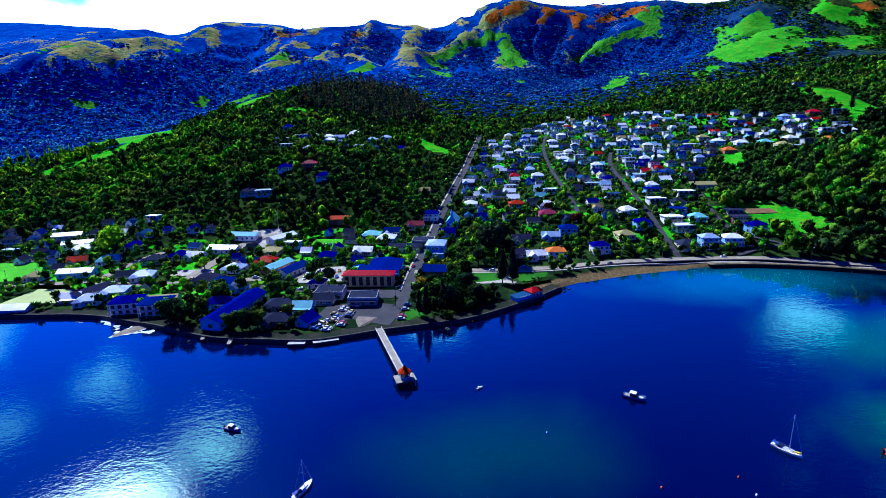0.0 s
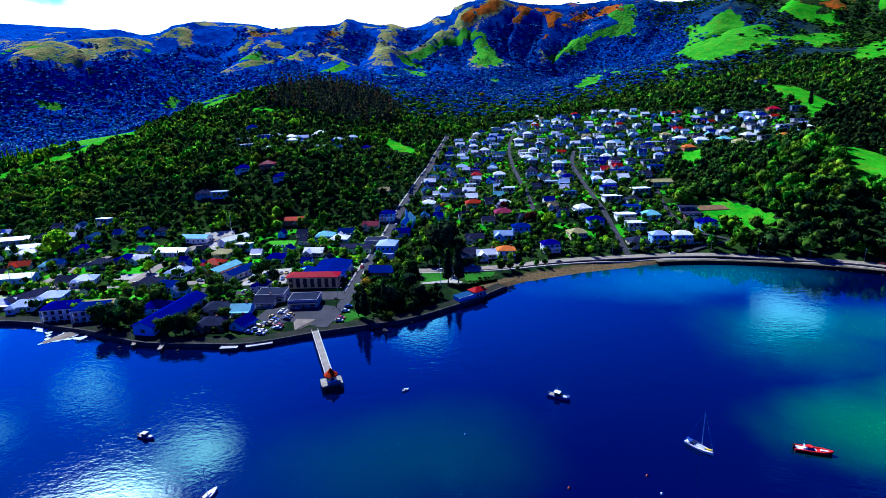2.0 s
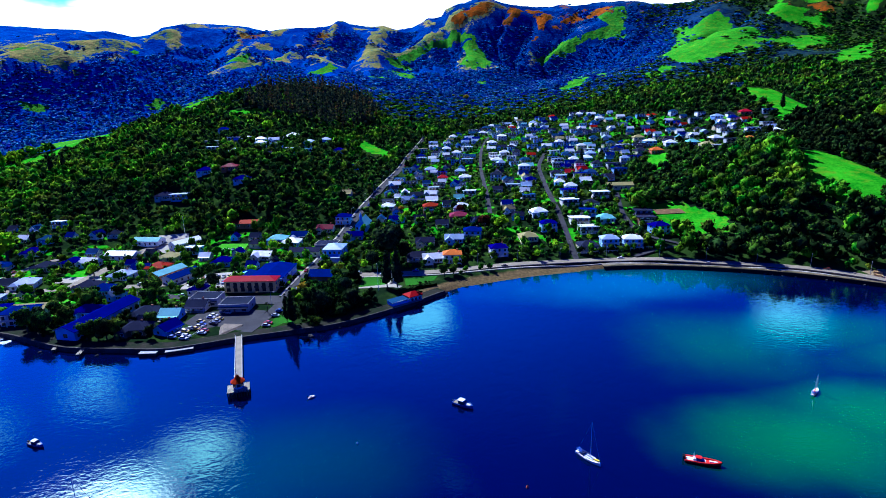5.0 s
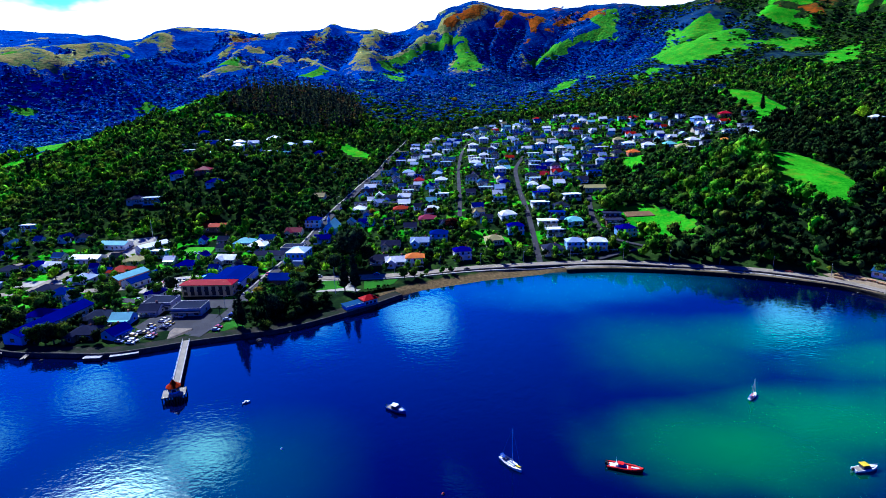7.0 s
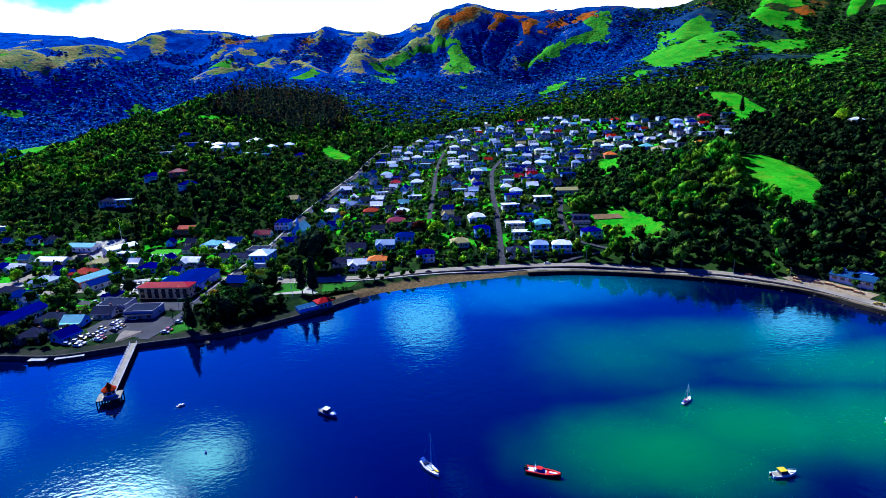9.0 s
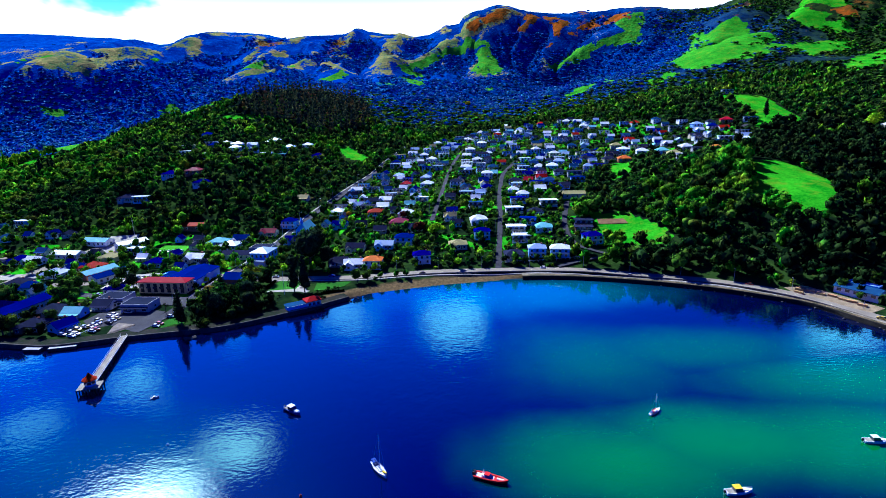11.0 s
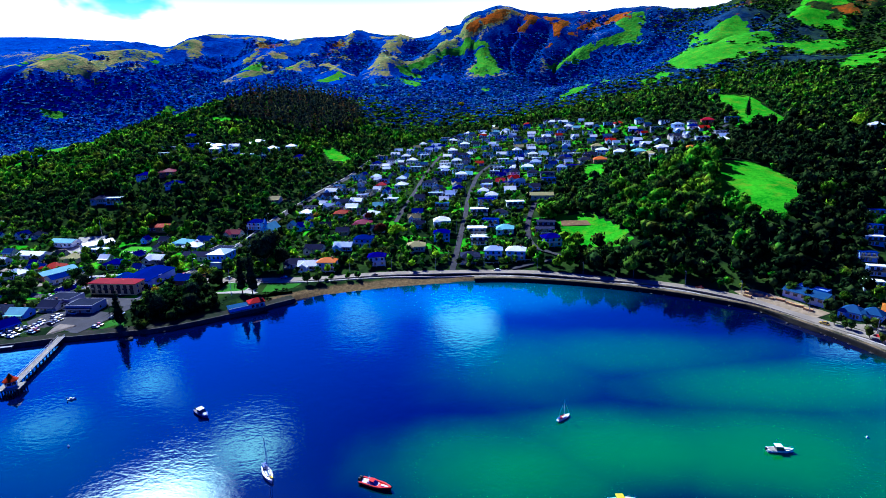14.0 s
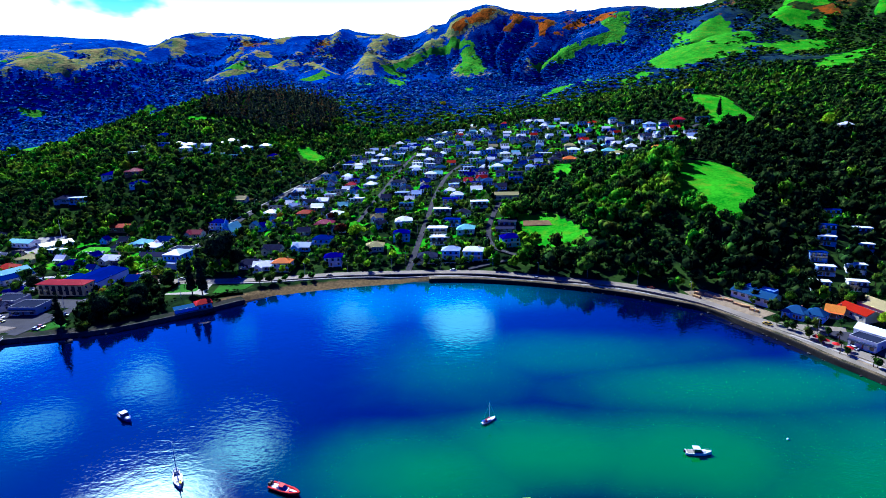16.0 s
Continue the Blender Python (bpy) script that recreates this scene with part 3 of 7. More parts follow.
class Erosion:
    """Spurs and gullies of the far slopes: running water wears its beds into the country, cell by cell."""
    STEP, X0, Y0 = 9.0, -1900.0, 780.0

    def __init__(self):
        gx, gy = np.meshgrid(np.arange(self.X0, 1800, self.STEP), np.arange(self.Y0, 2300, self.STEP))
        z = LAND.base(gx, gy)
        for line, high, wide in WEST_SPURS + EAST_SPURS:
            z = z + high * np.exp(-(from_line(gx, gy, line) / wide) ** 1.3)
        z = z + 60 * (fbm(gx, gy, 210, 4, 9) - 0.5)
        rows, cols = z.shape
        idx = np.arange(z.size).reshape(rows, cols)
        for turn in range(12):
            best, to = np.zeros(z.shape), idx.copy()
            for dy in (-1, 0, 1):
                for dx in (-1, 0, 1):
                    if dx or dy:
                        me = np.s_[max(0, -dy):rows - max(0, dy), max(0, -dx):cols - max(0, dx)]
                        it = np.s_[max(0, dy):rows - max(0, -dy), max(0, dx):cols - max(0, -dx)]
                        fall = np.zeros(z.shape)
                        fall[me] = (z[me] - z[it]) / math.hypot(dx, dy)
                        steeper = fall > best
                        other = idx.copy()
                        other[me] = idx[it]
                        best, to = np.where(steeper, fall, best), np.where(steeper, other, to)
            flat, down = z.ravel().tolist(), to.ravel().tolist()
            order = np.argsort(z.ravel()).tolist()
            area = [1.0] * len(flat)
            for i in reversed(order):
                if down[i] != i:
                    area[down[i]] += area[i]
            wear = (0.035 * np.minimum(np.array(area), 900.0) ** 0.5).tolist()
            for i in order:
                flat[i] = (flat[i] + wear[i] * flat[down[i]]) / (1 + wear[i])
            z = np.array(flat).reshape(rows, cols)
            z = 0.94 * z + 0.06 * blurred(z, 1)
        z = z - blurred(z, 9)
        self.z = np.clip(0.68 * z, -18, 22)

    def at(self, x, y):
        u = np.clip((np.asarray(x, float) - self.X0) / self.STEP, 0, self.z.shape[1] - 1.001)
        v = np.clip((np.asarray(y, float) - self.Y0) / self.STEP, 0, self.z.shape[0] - 1.001)
        i, j = u.astype(int), v.astype(int)
        u, v = u - i, v - j
        z = self.z
        return (z[j, i] * (1 - u) + z[j, i + 1] * u) * (1 - v) + (z[j + 1, i] * (1 - u) + z[j + 1, i + 1] * u) * v


EROSION = Erosion()


CREST_X = [-1364, -1279, -924, -805, -774, -707, -679, -654, -613, -582, -506, -435, -393, -316, -267, -213, -178, -159, -128, -75, -20, 15, 71, 126, 170, 186, 227, 243, 297, 351, 402, 480, 527, 558, 593, 647, 709, 737, 831, 911]
CREST_Z = [2, 7, 0, -8, -30, -31, -31, -17, -16, -12, -9, -8, -16, -13, -6, -12, -14, -4, -10, -3, 7, -5, -11, -1, -17, 0, -2, -8, -4, -10, -9, -8, -5, 0, -6, -7, -12, -7, -16, -23]


def relief(x, y):
    """Gullies and spurs on the far slopes."""
    far = np.maximum(np.clip((y - 1020) / 260, 0, 1), np.clip((-x - 420) / 160, 0, 1) * np.clip((y - 860) / 200, 0, 1))
    crest = np.clip(np.abs(y - 1895 + 0.12 * np.maximum(x - 900, 0)) / 170, 0.12, 1)
    crag = ((1 - np.abs(2 * fbm(x, y, 70, 3, 91) - 1)) * 12 - 8) * np.clip((y - 1500) / 250, 0, 1)
    rim = np.interp(x, CREST_X, CREST_Z) * np.clip((y - 1480) / 180, 0, 1)
    return EROSION.at(x, y) * far * crest + crag + rim


xs = graded([(-3000, 120), (-1600, 22), (-980, 9), (-320, 5), (-130, 3.5), (420, 5), (560, 9), (1150, 20), (1700, 120), (3000, 0)])
ys = graded([(-1500, 150), (0, 40), (160, 8), (240, 2.6), (420, 5), (700, 7), (1000, 8), (1960, 30), (2700, 100), (4000, 0)])
GX, GY = np.meshgrid(xs, ys)
INLAND = LAND.inland(GX, GY)
GZ = LAND.height(GX, GY) + relief(GX, GY)
wob = (fbm(GX, GY, 60, 3, 5) - 0.5) * 44 * np.clip((GY - 900) / 500, 0, 1) + (fbm(GX, GY, 12, 2, 8) - 0.5) * 8
wx, wy = GX + wob, GY + wob * 0.8


def masks(x, y, z, d, wx, wy):
    pasture = np.zeros(x.shape)
    for p in PADDOCKS + FAR_PADDOCKS:
        pasture = np.maximum(pasture, inside(wx, wy, p))
    up, ragged = relief(x, y), fbm(x, y, 46, 4, 12) - 0.5
    hollow = np.clip((up + 20 + 60 * ragged) / 8, 0, 1)
    pasture = pasture * np.where(y > 1000, hollow, 1)
    pasture = np.maximum(pasture, np.clip((fbm(x, y, 16, 2, 27) - 0.55) * 9, 0, 1) * (x > -330) * (x < -20) * (y > np.where(x > -140, 312, 296)) * (y < 445))
    pasture = np.maximum(pasture, (y > 1000) * (x < 560) * np.clip((fbm(x, y, 55, 3, 25) - 0.66) * 16, 0, 1) * (z < 230) * np.clip(up / 6, 0, 1))
    pasture = np.maximum(pasture, (y > 1000) * (x > 560) * np.clip((fbm(x, y, 110, 3, 21) - 0.50) * 14, 0, 1) * (z > 150) * (z < 340) * np.clip((up + 2) / 6, 0, 1))
    pasture = np.maximum(pasture, np.clip((fbm(x, y, 14, 2, 29) - 0.57) * 9, 0, 1) * inside(x, y, [(18, 400), (215, 370), (262, 535), (340, 565), (455, 590), (400, 690), (310, 830), (120, 850), (60, 690)]))
    # tussock and bracken on the high spurs
    high = np.clip((z - 168 + 130 * ragged) / 45, 0, 1) * np.clip((620 - x) / 200, 0, 1)
    dry = 0.8 * high * np.clip((up + 3 + 34 * ragged) / 8, 0, 1) * np.clip((x + 1100) / 300, 0, 1)
    for p in OLIVE_SPURS:
        dry = np.maximum(dry, inside(wx, wy, p) * np.clip((up + 10 + 50 * ragged) / 8, 0.1, 1))
    rust = 0.55 * np.clip((z - 300 + 160 * ragged) / 40, 0, 1) * np.clip((x - 150) / 120, 0, 1) * np.clip((up + 3 + 30 * ragged) / 8, 0, 1)
    for p in RUST_SPURS:
        rust = np.maximum(rust, inside(wx, wy, p) * np.where(x < 100, 0.55, 1) * np.clip((up + 10 + 60 * ragged) / 8, 0.15, 1))
    sand = (x > 55) * (x < 190) * (y > 250) * (d < 9.6) + (d < 0.5)
    # far: how much painted haze the ground takes, growing with distance
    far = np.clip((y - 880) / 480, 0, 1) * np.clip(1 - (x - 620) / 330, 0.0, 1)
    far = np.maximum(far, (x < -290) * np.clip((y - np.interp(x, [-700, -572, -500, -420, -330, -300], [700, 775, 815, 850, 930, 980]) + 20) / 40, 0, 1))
    return {"pasture": pasture * (1 - rust), "rust": rust, "dry": dry, "sand": np.clip(sand, 0, 1), "far": far}


def grid_mesh(name, x, y, z, mat, keep=None):
    r, c = x.shape
    idx = np.arange(r * c).reshape(r, c)
    q = np.stack([idx[:-1, :-1], idx[:-1, 1:], idx[1:, 1:], idx[1:, :-1]], -1).reshape(-1, 4)
    if keep is not None:
        q = q[keep[q].any(1)]
    return array_mesh(name, np.stack([x, y, z], -1).reshape(-1, 3), q, mat)


def array_mesh(name, v, f, mat, smooth=True):
    me = bpy.data.meshes.new(name)
    k = f.shape[1]
    me.vertices.add(len(v))
    me.vertices.foreach_set("co", np.ascontiguousarray(v, np.float32).ravel())
    me.loops.add(f.size)
    me.loops.foreach_set("vertex_index", np.ascontiguousarray(f, np.int32).ravel())
    me.polygons.add(len(f))
    me.polygons.foreach_set("loop_start", np.arange(0, f.size, k, dtype=np.int32))
    me.polygons.foreach_set("use_smooth", np.full(len(f), smooth))
    me.update(calc_edges=True)
    me.validate()
    me.materials.append(mat)
    return me


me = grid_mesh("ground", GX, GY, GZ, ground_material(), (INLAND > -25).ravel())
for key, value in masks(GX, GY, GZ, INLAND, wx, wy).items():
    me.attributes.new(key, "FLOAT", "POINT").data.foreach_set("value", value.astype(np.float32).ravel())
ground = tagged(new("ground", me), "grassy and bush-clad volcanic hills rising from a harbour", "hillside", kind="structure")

wxs, wys = graded([(-5000, 1000), (-1000, 200), (1000, 1000), (5000, 0)]), graded([(-5000, 1000), (-200, 100), (420, 80), (580, 0)])
WX, WY = np.meshgrid(wxs, wys)
water = tagged(new("water", grid_mesh("water", WX, WY, np.zeros(WX.shape), water_material())), "calm deep blue harbour water with green patches and sandy shallows", "harbour water", kind="structure")


# ---- roads ----
ROADS = {
    "main_street": (6.4, [(-33, 262), (-28, 278), (-24, 295), (-18, 345), (-10, 395), (-3, 430), (16, 526), (45, 676), (60, 750), (75, 840)]),
    "beach_road": (7.0, [(-18, 345), (20, 341), (64, 340), (102, 347), (134, 350), (189, 350), (241, 337), (287, 319), (322, 291), (342, 260), (356, 236), (368, 210), (388, 150), (412, 70)]),
    "hill_road": (3.6, [(114, 440), (118, 487), (122, 539), (128, 615), (140, 700), (160, 780)]),
    "steep_road": (4.0, [(160, 354), (165, 402), (169, 441), (172, 483), (176, 520), (185, 580), (205, 640)]),
    "zigzag_road": (4.0, [(199, 353), (219, 359), (236, 362), (228, 370), (219, 378), (215, 394), (216, 414), (219, 434), (228, 470)]),
    "west_road": (6.0, [(-310, 338), (-270, 344), (-240, 347), (-224, 350), (-222, 366), (-216, 389), (-201, 407)]),
    "hall_street": (8.0, [(-164, 344), (-161, 375), (-156, 401), (-147, 422), (-129, 436)]),
    "shop_street": (7.0, [(-20, 352), (-68, 346), (-120, 341), (-164, 342), (-195, 340), (-222, 346)]),
    "wharf_road": (6.0, [(-163, 342), (-100, 322), (-60, 306), (-25, 300)]),
    "terrace_road": (4.5, [(300, 570), (330, 600), (370, 590), (410, 590), (450, 620)]),
}


def smooth_line(pts, step=4.0):
    p = np.array(pts, float)
    out = []
    for i in range(len(p) - 1):
        a, b, c, d = p[max(i - 1, 0)], p[i], p[i + 1], p[min(i + 2, len(p) - 1)]
        k = max(2, int(np.hypot(*(c - b)) / step))
        for t in np.arange(k) / k:
            out.append(0.5 * (2 * b + (c - a) * t + (2 * a - 5 * b + 4 * c - d) * t * t + (3 * b - a - 3 * c + d) * t ** 3))
    return np.array(out + [p[-1]])


def ribbon(name, line, width, lift, mat, shift=0.0, thick=0.6):
    """A strip that lies on the ground along a line."""
    d = np.gradient(line, axis=0)
    d /= np.hypot(d[:, 0], d[:, 1])[:, None]
    side = np.c_[-d[:, 1], d[:, 0]]
    a, b = line + side * (shift - width / 2), line + side * (shift + width / 2)
    mid = (a + b) / 2
    z = np.maximum.reduce([LAND.height(a[:, 0], a[:, 1]), LAND.height(b[:, 0], b[:, 1]), LAND.height(mid[:, 0], mid[:, 1])]) + lift
    z = np.convolve(np.r_[z[:1], z, z[-1:]], [0.25, 0.5, 0.25], "valid")
    k = len(line)
    v = np.concatenate([np.c_[a, z], np.c_[b, z], np.c_[b, z - thick], np.c_[a, z - thick]])
    i = np.arange(k - 1)
    f = np.concatenate([np.stack([i + s * k, i + 1 + s * k, i + 1 + (s + 1) % 4 * k, i + (s + 1) % 4 * k], 1) for s in range(4)])
    return tagged(new(name, array_mesh(name, v, f[:, ::-1], mat, False)), kind="structure")


LINES = {k: smooth_line(v[1]) for k, v in ROADS.items()}
for key, (wide, _) in ROADS.items():
    pale = key in ("beach_road", "west_road", "shop_street", "hall_street")
    r = ribbon("road_" + key, LINES[key], wide, 0.22, PALE_ROAD if pale else ASPHALT)
    tagged(r, "sunbleached grey sealed road along the shore" if pale else "grey sealed town street", "road")
tagged(ribbon("pavement_beach", LINES["beach_road"], 1.5, 0.32, PATH_STONE, -4.8), "pale concrete footpath beside the beach road", "pavement")
tagged(ribbon("pavement_street", LINES["main_street"][12:], 1.4, 0.32, PATH_STONE, 4.2), "concrete footpath beside the street", "pavement")
for key in ("beach_road",):
    tagged(ribbon("trim_centre_line_" + key, LINES[key], 0.18, 0.26, PAINT, 0, 0.05), "painted white road centre line", "road marking")

SLABS = {
    "car_park": (ASPHALT, 0.34, [(-76, 253), (-66, 288), (-47, 294), (-29, 288), (-33, 262), (-51, 254)], "dark asphalt car park beside the wharf"),
    "gravel_yard": (PATH_STONE, 0.16, [(-92, 358), (-62, 362), (-63, 330), (-92, 331)], "pale gravel parking yard behind shops"),
    "slipway": (WET_GRAVEL, 0.56, [(-54, 252), (-45, 253), (-38, 257), (-37, 271), (-47, 273)], "bare stony boat ramp beside the wharf"),
    "hotel_forecourt": (ASPHALT, 0.3, [(-66, 303), (-64, 314), (-46, 313), (-27, 310), (-24, 299), (-45, 301)], "dark asphalt forecourt before the hotel"),
    "wharf_lawn": (SHADED_LAWN, 0.2, [(-24, 265), (-22, 281), (-16, 281), (-11, 271), (-13, 266)], "small mown lawn beside the wharf"),
    "memorial_lawn": (SHADED_LAWN, 0.2, [(18, 319), (20, 336), (35, 335), (35, 320)], "mown lawn of a waterfront park"),
    "park_lawn": (SHADED_LAWN, 0.2, [(46, 318), (45, 331), (66, 333), (63, 325), (50, 318)], "mown lawn beside the memorial"),
    "park_path": (PATH_STONE, 0.22, [(18, 316.2), (18, 318.4), (34, 319.2), (36.5, 334), (39.5, 334), (40.5, 320), (44, 317.5), (42, 314.5), (37, 316.5)], "pale concrete path through the waterfront park"),
    "bowling_green": (GREEN_TURF, 0.25, [(-260, 307), (-252, 337), (-228, 333), (-223, 311)], "pale flat bowling green by the shore"),
    "sports_field": (LAWN, 0.2, [(-300, 352), (-325, 398), (-289, 394), (-275, 378), (-272, 356)], "bright green sports field"),
    "school_lawn": (LAWN, 0.2, [(-98, 402), (-96, 423), (-74, 421), (-74, 402)], "bright green lawn behind houses"),
    "garden_lawn": (LAWN, 0.2, [(-157, 296), (-155, 322), (-149, 324), (-142, 297)], "bright green garden lawn"),
    "shop_yard": (PATH_STONE, 0.18, [(-216, 331), (-190, 327), (-188, 312), (-212, 313)], "pale gravel yard between shops"),
    "corner_yard": (PATH_STONE, 0.18, [(-182, 366), (-152, 366), (-152, 352), (-184, 355)], "pale concrete yard beside shops"),
    "hall_yard": (PATH_STONE, 0.18, [(-150, 444), (-127, 446), (-118, 410), (-142, 412)], "pale yard between long halls"),
    "garden_plot": (SOIL, 0.35, [(243, 428), (262, 423), (263, 414), (242, 418)], "bare brown garden plot on the paddock"),
    "shore_parking": (ASPHALT, 0.3, [(358, 250), (366, 247), (372, 244), (380, 222), (390, 196), (382, 196), (372, 214)], "dark asphalt parking strip beside shops"),
    "east_lot": (PALE_ROAD, 0.17, [(346, 263), (354, 257.5), (371, 250), (366, 241), (355, 246)], "sunbleached sealed lot in front of the east bay shops"),
    "timber_yard": (GRAVEL, 0.18, [(318, 304), (329, 302), (341, 286), (350, 270), (341, 267), (322, 291)], "tan gravel building yard"),
    "foreshore_plaza": (GRAVEL, 0.18, [(352, 234), (362, 232), (380, 180), (372, 176)], "tan gravel foreshore strip"),
}


def slab(name, mat, lift, poly, label):
    bm = bmesh.new()
    pts = [(x, y, ground_at(x, y) + lift) for x, y in poly]
    cx, cy = sum(p[0] for p in pts) / len(pts), sum(p[1] for p in pts) / len(pts)
    top = [bm.verts.new(p) for p in pts]
    low = [bm.verts.new((p[0], p[1], p[2] - 1.0)) for p in pts]
    mid = bm.verts.new((cx, cy, max(ground_at(cx, cy) + lift, sum(p[2] for p in pts) / len(pts))))
    for i in range(len(pts)):
        j = (i + 1) % len(pts)
        bm.faces.new((top[i], top[j], mid))
        bm.faces.new((top[j], top[i], low[i], low[j]))
    bmesh.ops.recalc_face_normals(bm, faces=bm.faces)
    me = bpy.data.meshes.new(name)
    bm.to_mesh(me)
    bm.free()
    me.materials.append(mat)
    return tagged(new(name, me), label, name.replace("_", " "), kind="structure")


for key, (mat, lift, poly, label) in SLABS.items():
    slab(key, mat, lift, poly, label)

sea = smooth_line(SHORE[2:-3], 5.0)
walled = [q for q in sea if not (70 < q[0] < 172 and q[1] > 200)]
for name, pts in (("seawall_west", [q for q in walled if q[0] <= 72]), ("seawall_east", [q for q in walled if q[0] >= 170])):
    line = np.array(pts)
    d = np.gradient(line, axis=0)
    d /= np.hypot(d[:, 0], d[:, 1])[:, None]
    side, k = np.c_[-d[:, 1], d[:, 0]], len(line)
    jag = (value_noise(line[:, 0] / 3, line[:, 1] / 3, 2) - 0.5) * 0.8
    zt = np.full(k, 2.25) + 0.15 * jag
    prof = [(-1.0, -1.5), (-0.8, 0.4), (-0.55, 1.8), (-0.4, 2.3), (0.5, 2.3), (0.5, -1.5)]
    v = np.concatenate([np.c_[line + side * (o + (jag[:, None] if h < 1.5 else 0)), np.minimum(zt, h) if h > 2.2 else np.full(k, h)] for o, h in prof])
    i = np.arange(k - 1)
    f = np.concatenate([np.stack([i + s * k, i + 1 + s * k, i + 1 + (s + 1) * k, i + (s + 1) * k], 1) for s in range(5)])
    tagged(new(name, array_mesh(name, v, f[:, ::-1], DARK_STONE if "east" in name else STONE, False)), "dark stone seawall along the harbour edge", "seawall", kind="structure")
    prof = [(0.45, 2.26), (1.4, 2.30), (2.4, 2.36), (2.4, 1.0)] if "east" in name else [(0.45, 2.26), (3.4, 2.30), (6.6, 2.36), (6.6, 1.0)]
    v = np.concatenate([np.c_[line + side * o, np.full(k, h) + (0.12 * jag if o > 1 else 0)] for o, h in prof])
    f = np.concatenate([np.stack([i + s * k, i + 1 + s * k, i + 1 + (s + 1) * k, i + (s + 1) * k], 1) for s in range(3)])
    name = name.replace("seawall", "foreshore")
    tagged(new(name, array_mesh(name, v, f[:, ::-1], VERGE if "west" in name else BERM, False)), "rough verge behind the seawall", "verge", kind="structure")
    if "east" in name:
        prof = [(2.4, 2.30), (4.6, 2.38), (6.8, 2.36), (6.8, 1.0)]
        v = np.concatenate([np.c_[line + side * o, np.full(k, h) + 0.05 * jag] for o, h in prof])
        tagged(new("shoulder_east", array_mesh("shoulder_east", v, f[:, ::-1], SHOULDER, False)), "pale gravel shoulder between the shore road and the seawall", "road shoulder", kind="structure")


# ---- building blocks ----
class Shape:
    """Collects closed pieces into one mesh; m is the material slot of the piece."""

    def __init__(self):
        self.v, self.f, self.m = [], [], []

    def add(self, v, f, m=0):
        k = len(self.v)
        self.v += [tuple(p) for p in v]
        self.f += [tuple(i + k for i in q) for q in f]
        self.m += [m] * len(f)
        return self

    def box(self, x0, x1, y0, y1, z0, z1, m=0):
        return self.add([(x0, y0, z0), (x1, y0, z0), (x1, y1, z0), (x0, y1, z0), (x0, y0, z1), (x1, y0, z1), (x1, y1, z1), (x0, y1, z1)],
                        [(3, 2, 1, 0), (4, 5, 6, 7), (0, 1, 5, 4), (1, 2, 6, 5), (2, 3, 7, 6), (3, 0, 4, 7)], m)

    def along_x(self, x0, x1, poly, m=0):
        """A (y, z) outline, counter-clockwise seen from +x, drawn out along x."""
        k = len(poly)
        v = [(x0, y, z) for y, z in poly] + [(x1, y, z) for y, z in poly]
        f = [tuple(range(k))[::-1], tuple(range(k, 2 * k))] + [(i, (i + 1) % k, (i + 1) % k + k, i + k) for i in range(k)]
        return self.add(v, f, m)

    def along_y(self, y0, y1, poly, m=0):
        k = len(poly)
        v = [(x, y0, z) for x, z in poly] + [(x, y1, z) for x, z in poly]
        f = [tuple(range(k)), tuple(range(k, 2 * k))[::-1]] + [((i + 1) % k, i, i + k, (i + 1) % k + k) for i in range(k)]
        return self.add(v, f, m)

    def tube(self, a, b, r0, r1=None, sides=6, m=0):
        a, b = Vector(a), Vector(b)
        r1 = r0 if r1 is None else r1
        q = (b - a).to_track_quat("Z", "Y")
        ring = [q @ Vector((math.cos(2 * math.pi * i / sides), math.sin(2 * math.pi * i / sides), 0)) for i in range(sides)]
        v = [a + p * r0 for p in ring] + [b + p * r1 for p in ring]
        f = [tuple(range(sides))[::-1], tuple(range(sides, 2 * sides))] + [(i, (i + 1) % sides, (i + 1) % sides + sides, i + sides) for i in range(sides)]
        return self.add(v, f, m)

    def lathe(self, prof, sides=8, m=0, at=(0, 0)):
        """(radius, z) rings, closed at both ends."""
        v = [(at[0] + r * math.cos(2 * math.pi * i / sides), at[1] + r * math.sin(2 * math.pi * i / sides), z) for r, z in prof for i in range(sides)]
        f = [tuple(range(sides))[::-1], tuple(range(len(v) - sides, len(v)))]
        for k in range(len(prof) - 1):
            f += [(k * sides + i, k * sides + (i + 1) % sides, (k + 1) * sides + (i + 1) % sides, (k + 1) * sides + i) for i in range(sides)]
        return self.add(v, f, m)

    def hip(self, w, d, z, rise, over=0.5, thick=0.22, m=0, cx=0, cy=0):
        a, b = w / 2 + over, d / 2 + over
        r = max(a - b, 0.4) if a > b else 0.0
        s = max(b - a, 0.4) if b >= a else 0.0
        v = [(-a, -b, z), (a, -b, z), (a, b, z), (-a, b, z), (-a, -b, z + thick), (a, -b, z + thick), (a, b, z + thick), (-a, b, z + thick), (-r, -s, z + thick + rise), (r, s, z + thick + rise)]
        v = [(x + cx, y + cy, q) for x, y, q in v]
        if a > b:
            top = [(4, 5, 9, 8), (5, 6, 9), (6, 7, 8, 9), (7, 4, 8)]
        else:
            top = [(4, 5, 8), (5, 6, 9, 8), (6, 7, 9), (7, 4, 8, 9)]
        return self.add(v, [(3, 2, 1, 0), (0, 1, 5, 4), (1, 2, 6, 5), (2, 3, 7, 6), (3, 0, 4, 7)] + top, m)

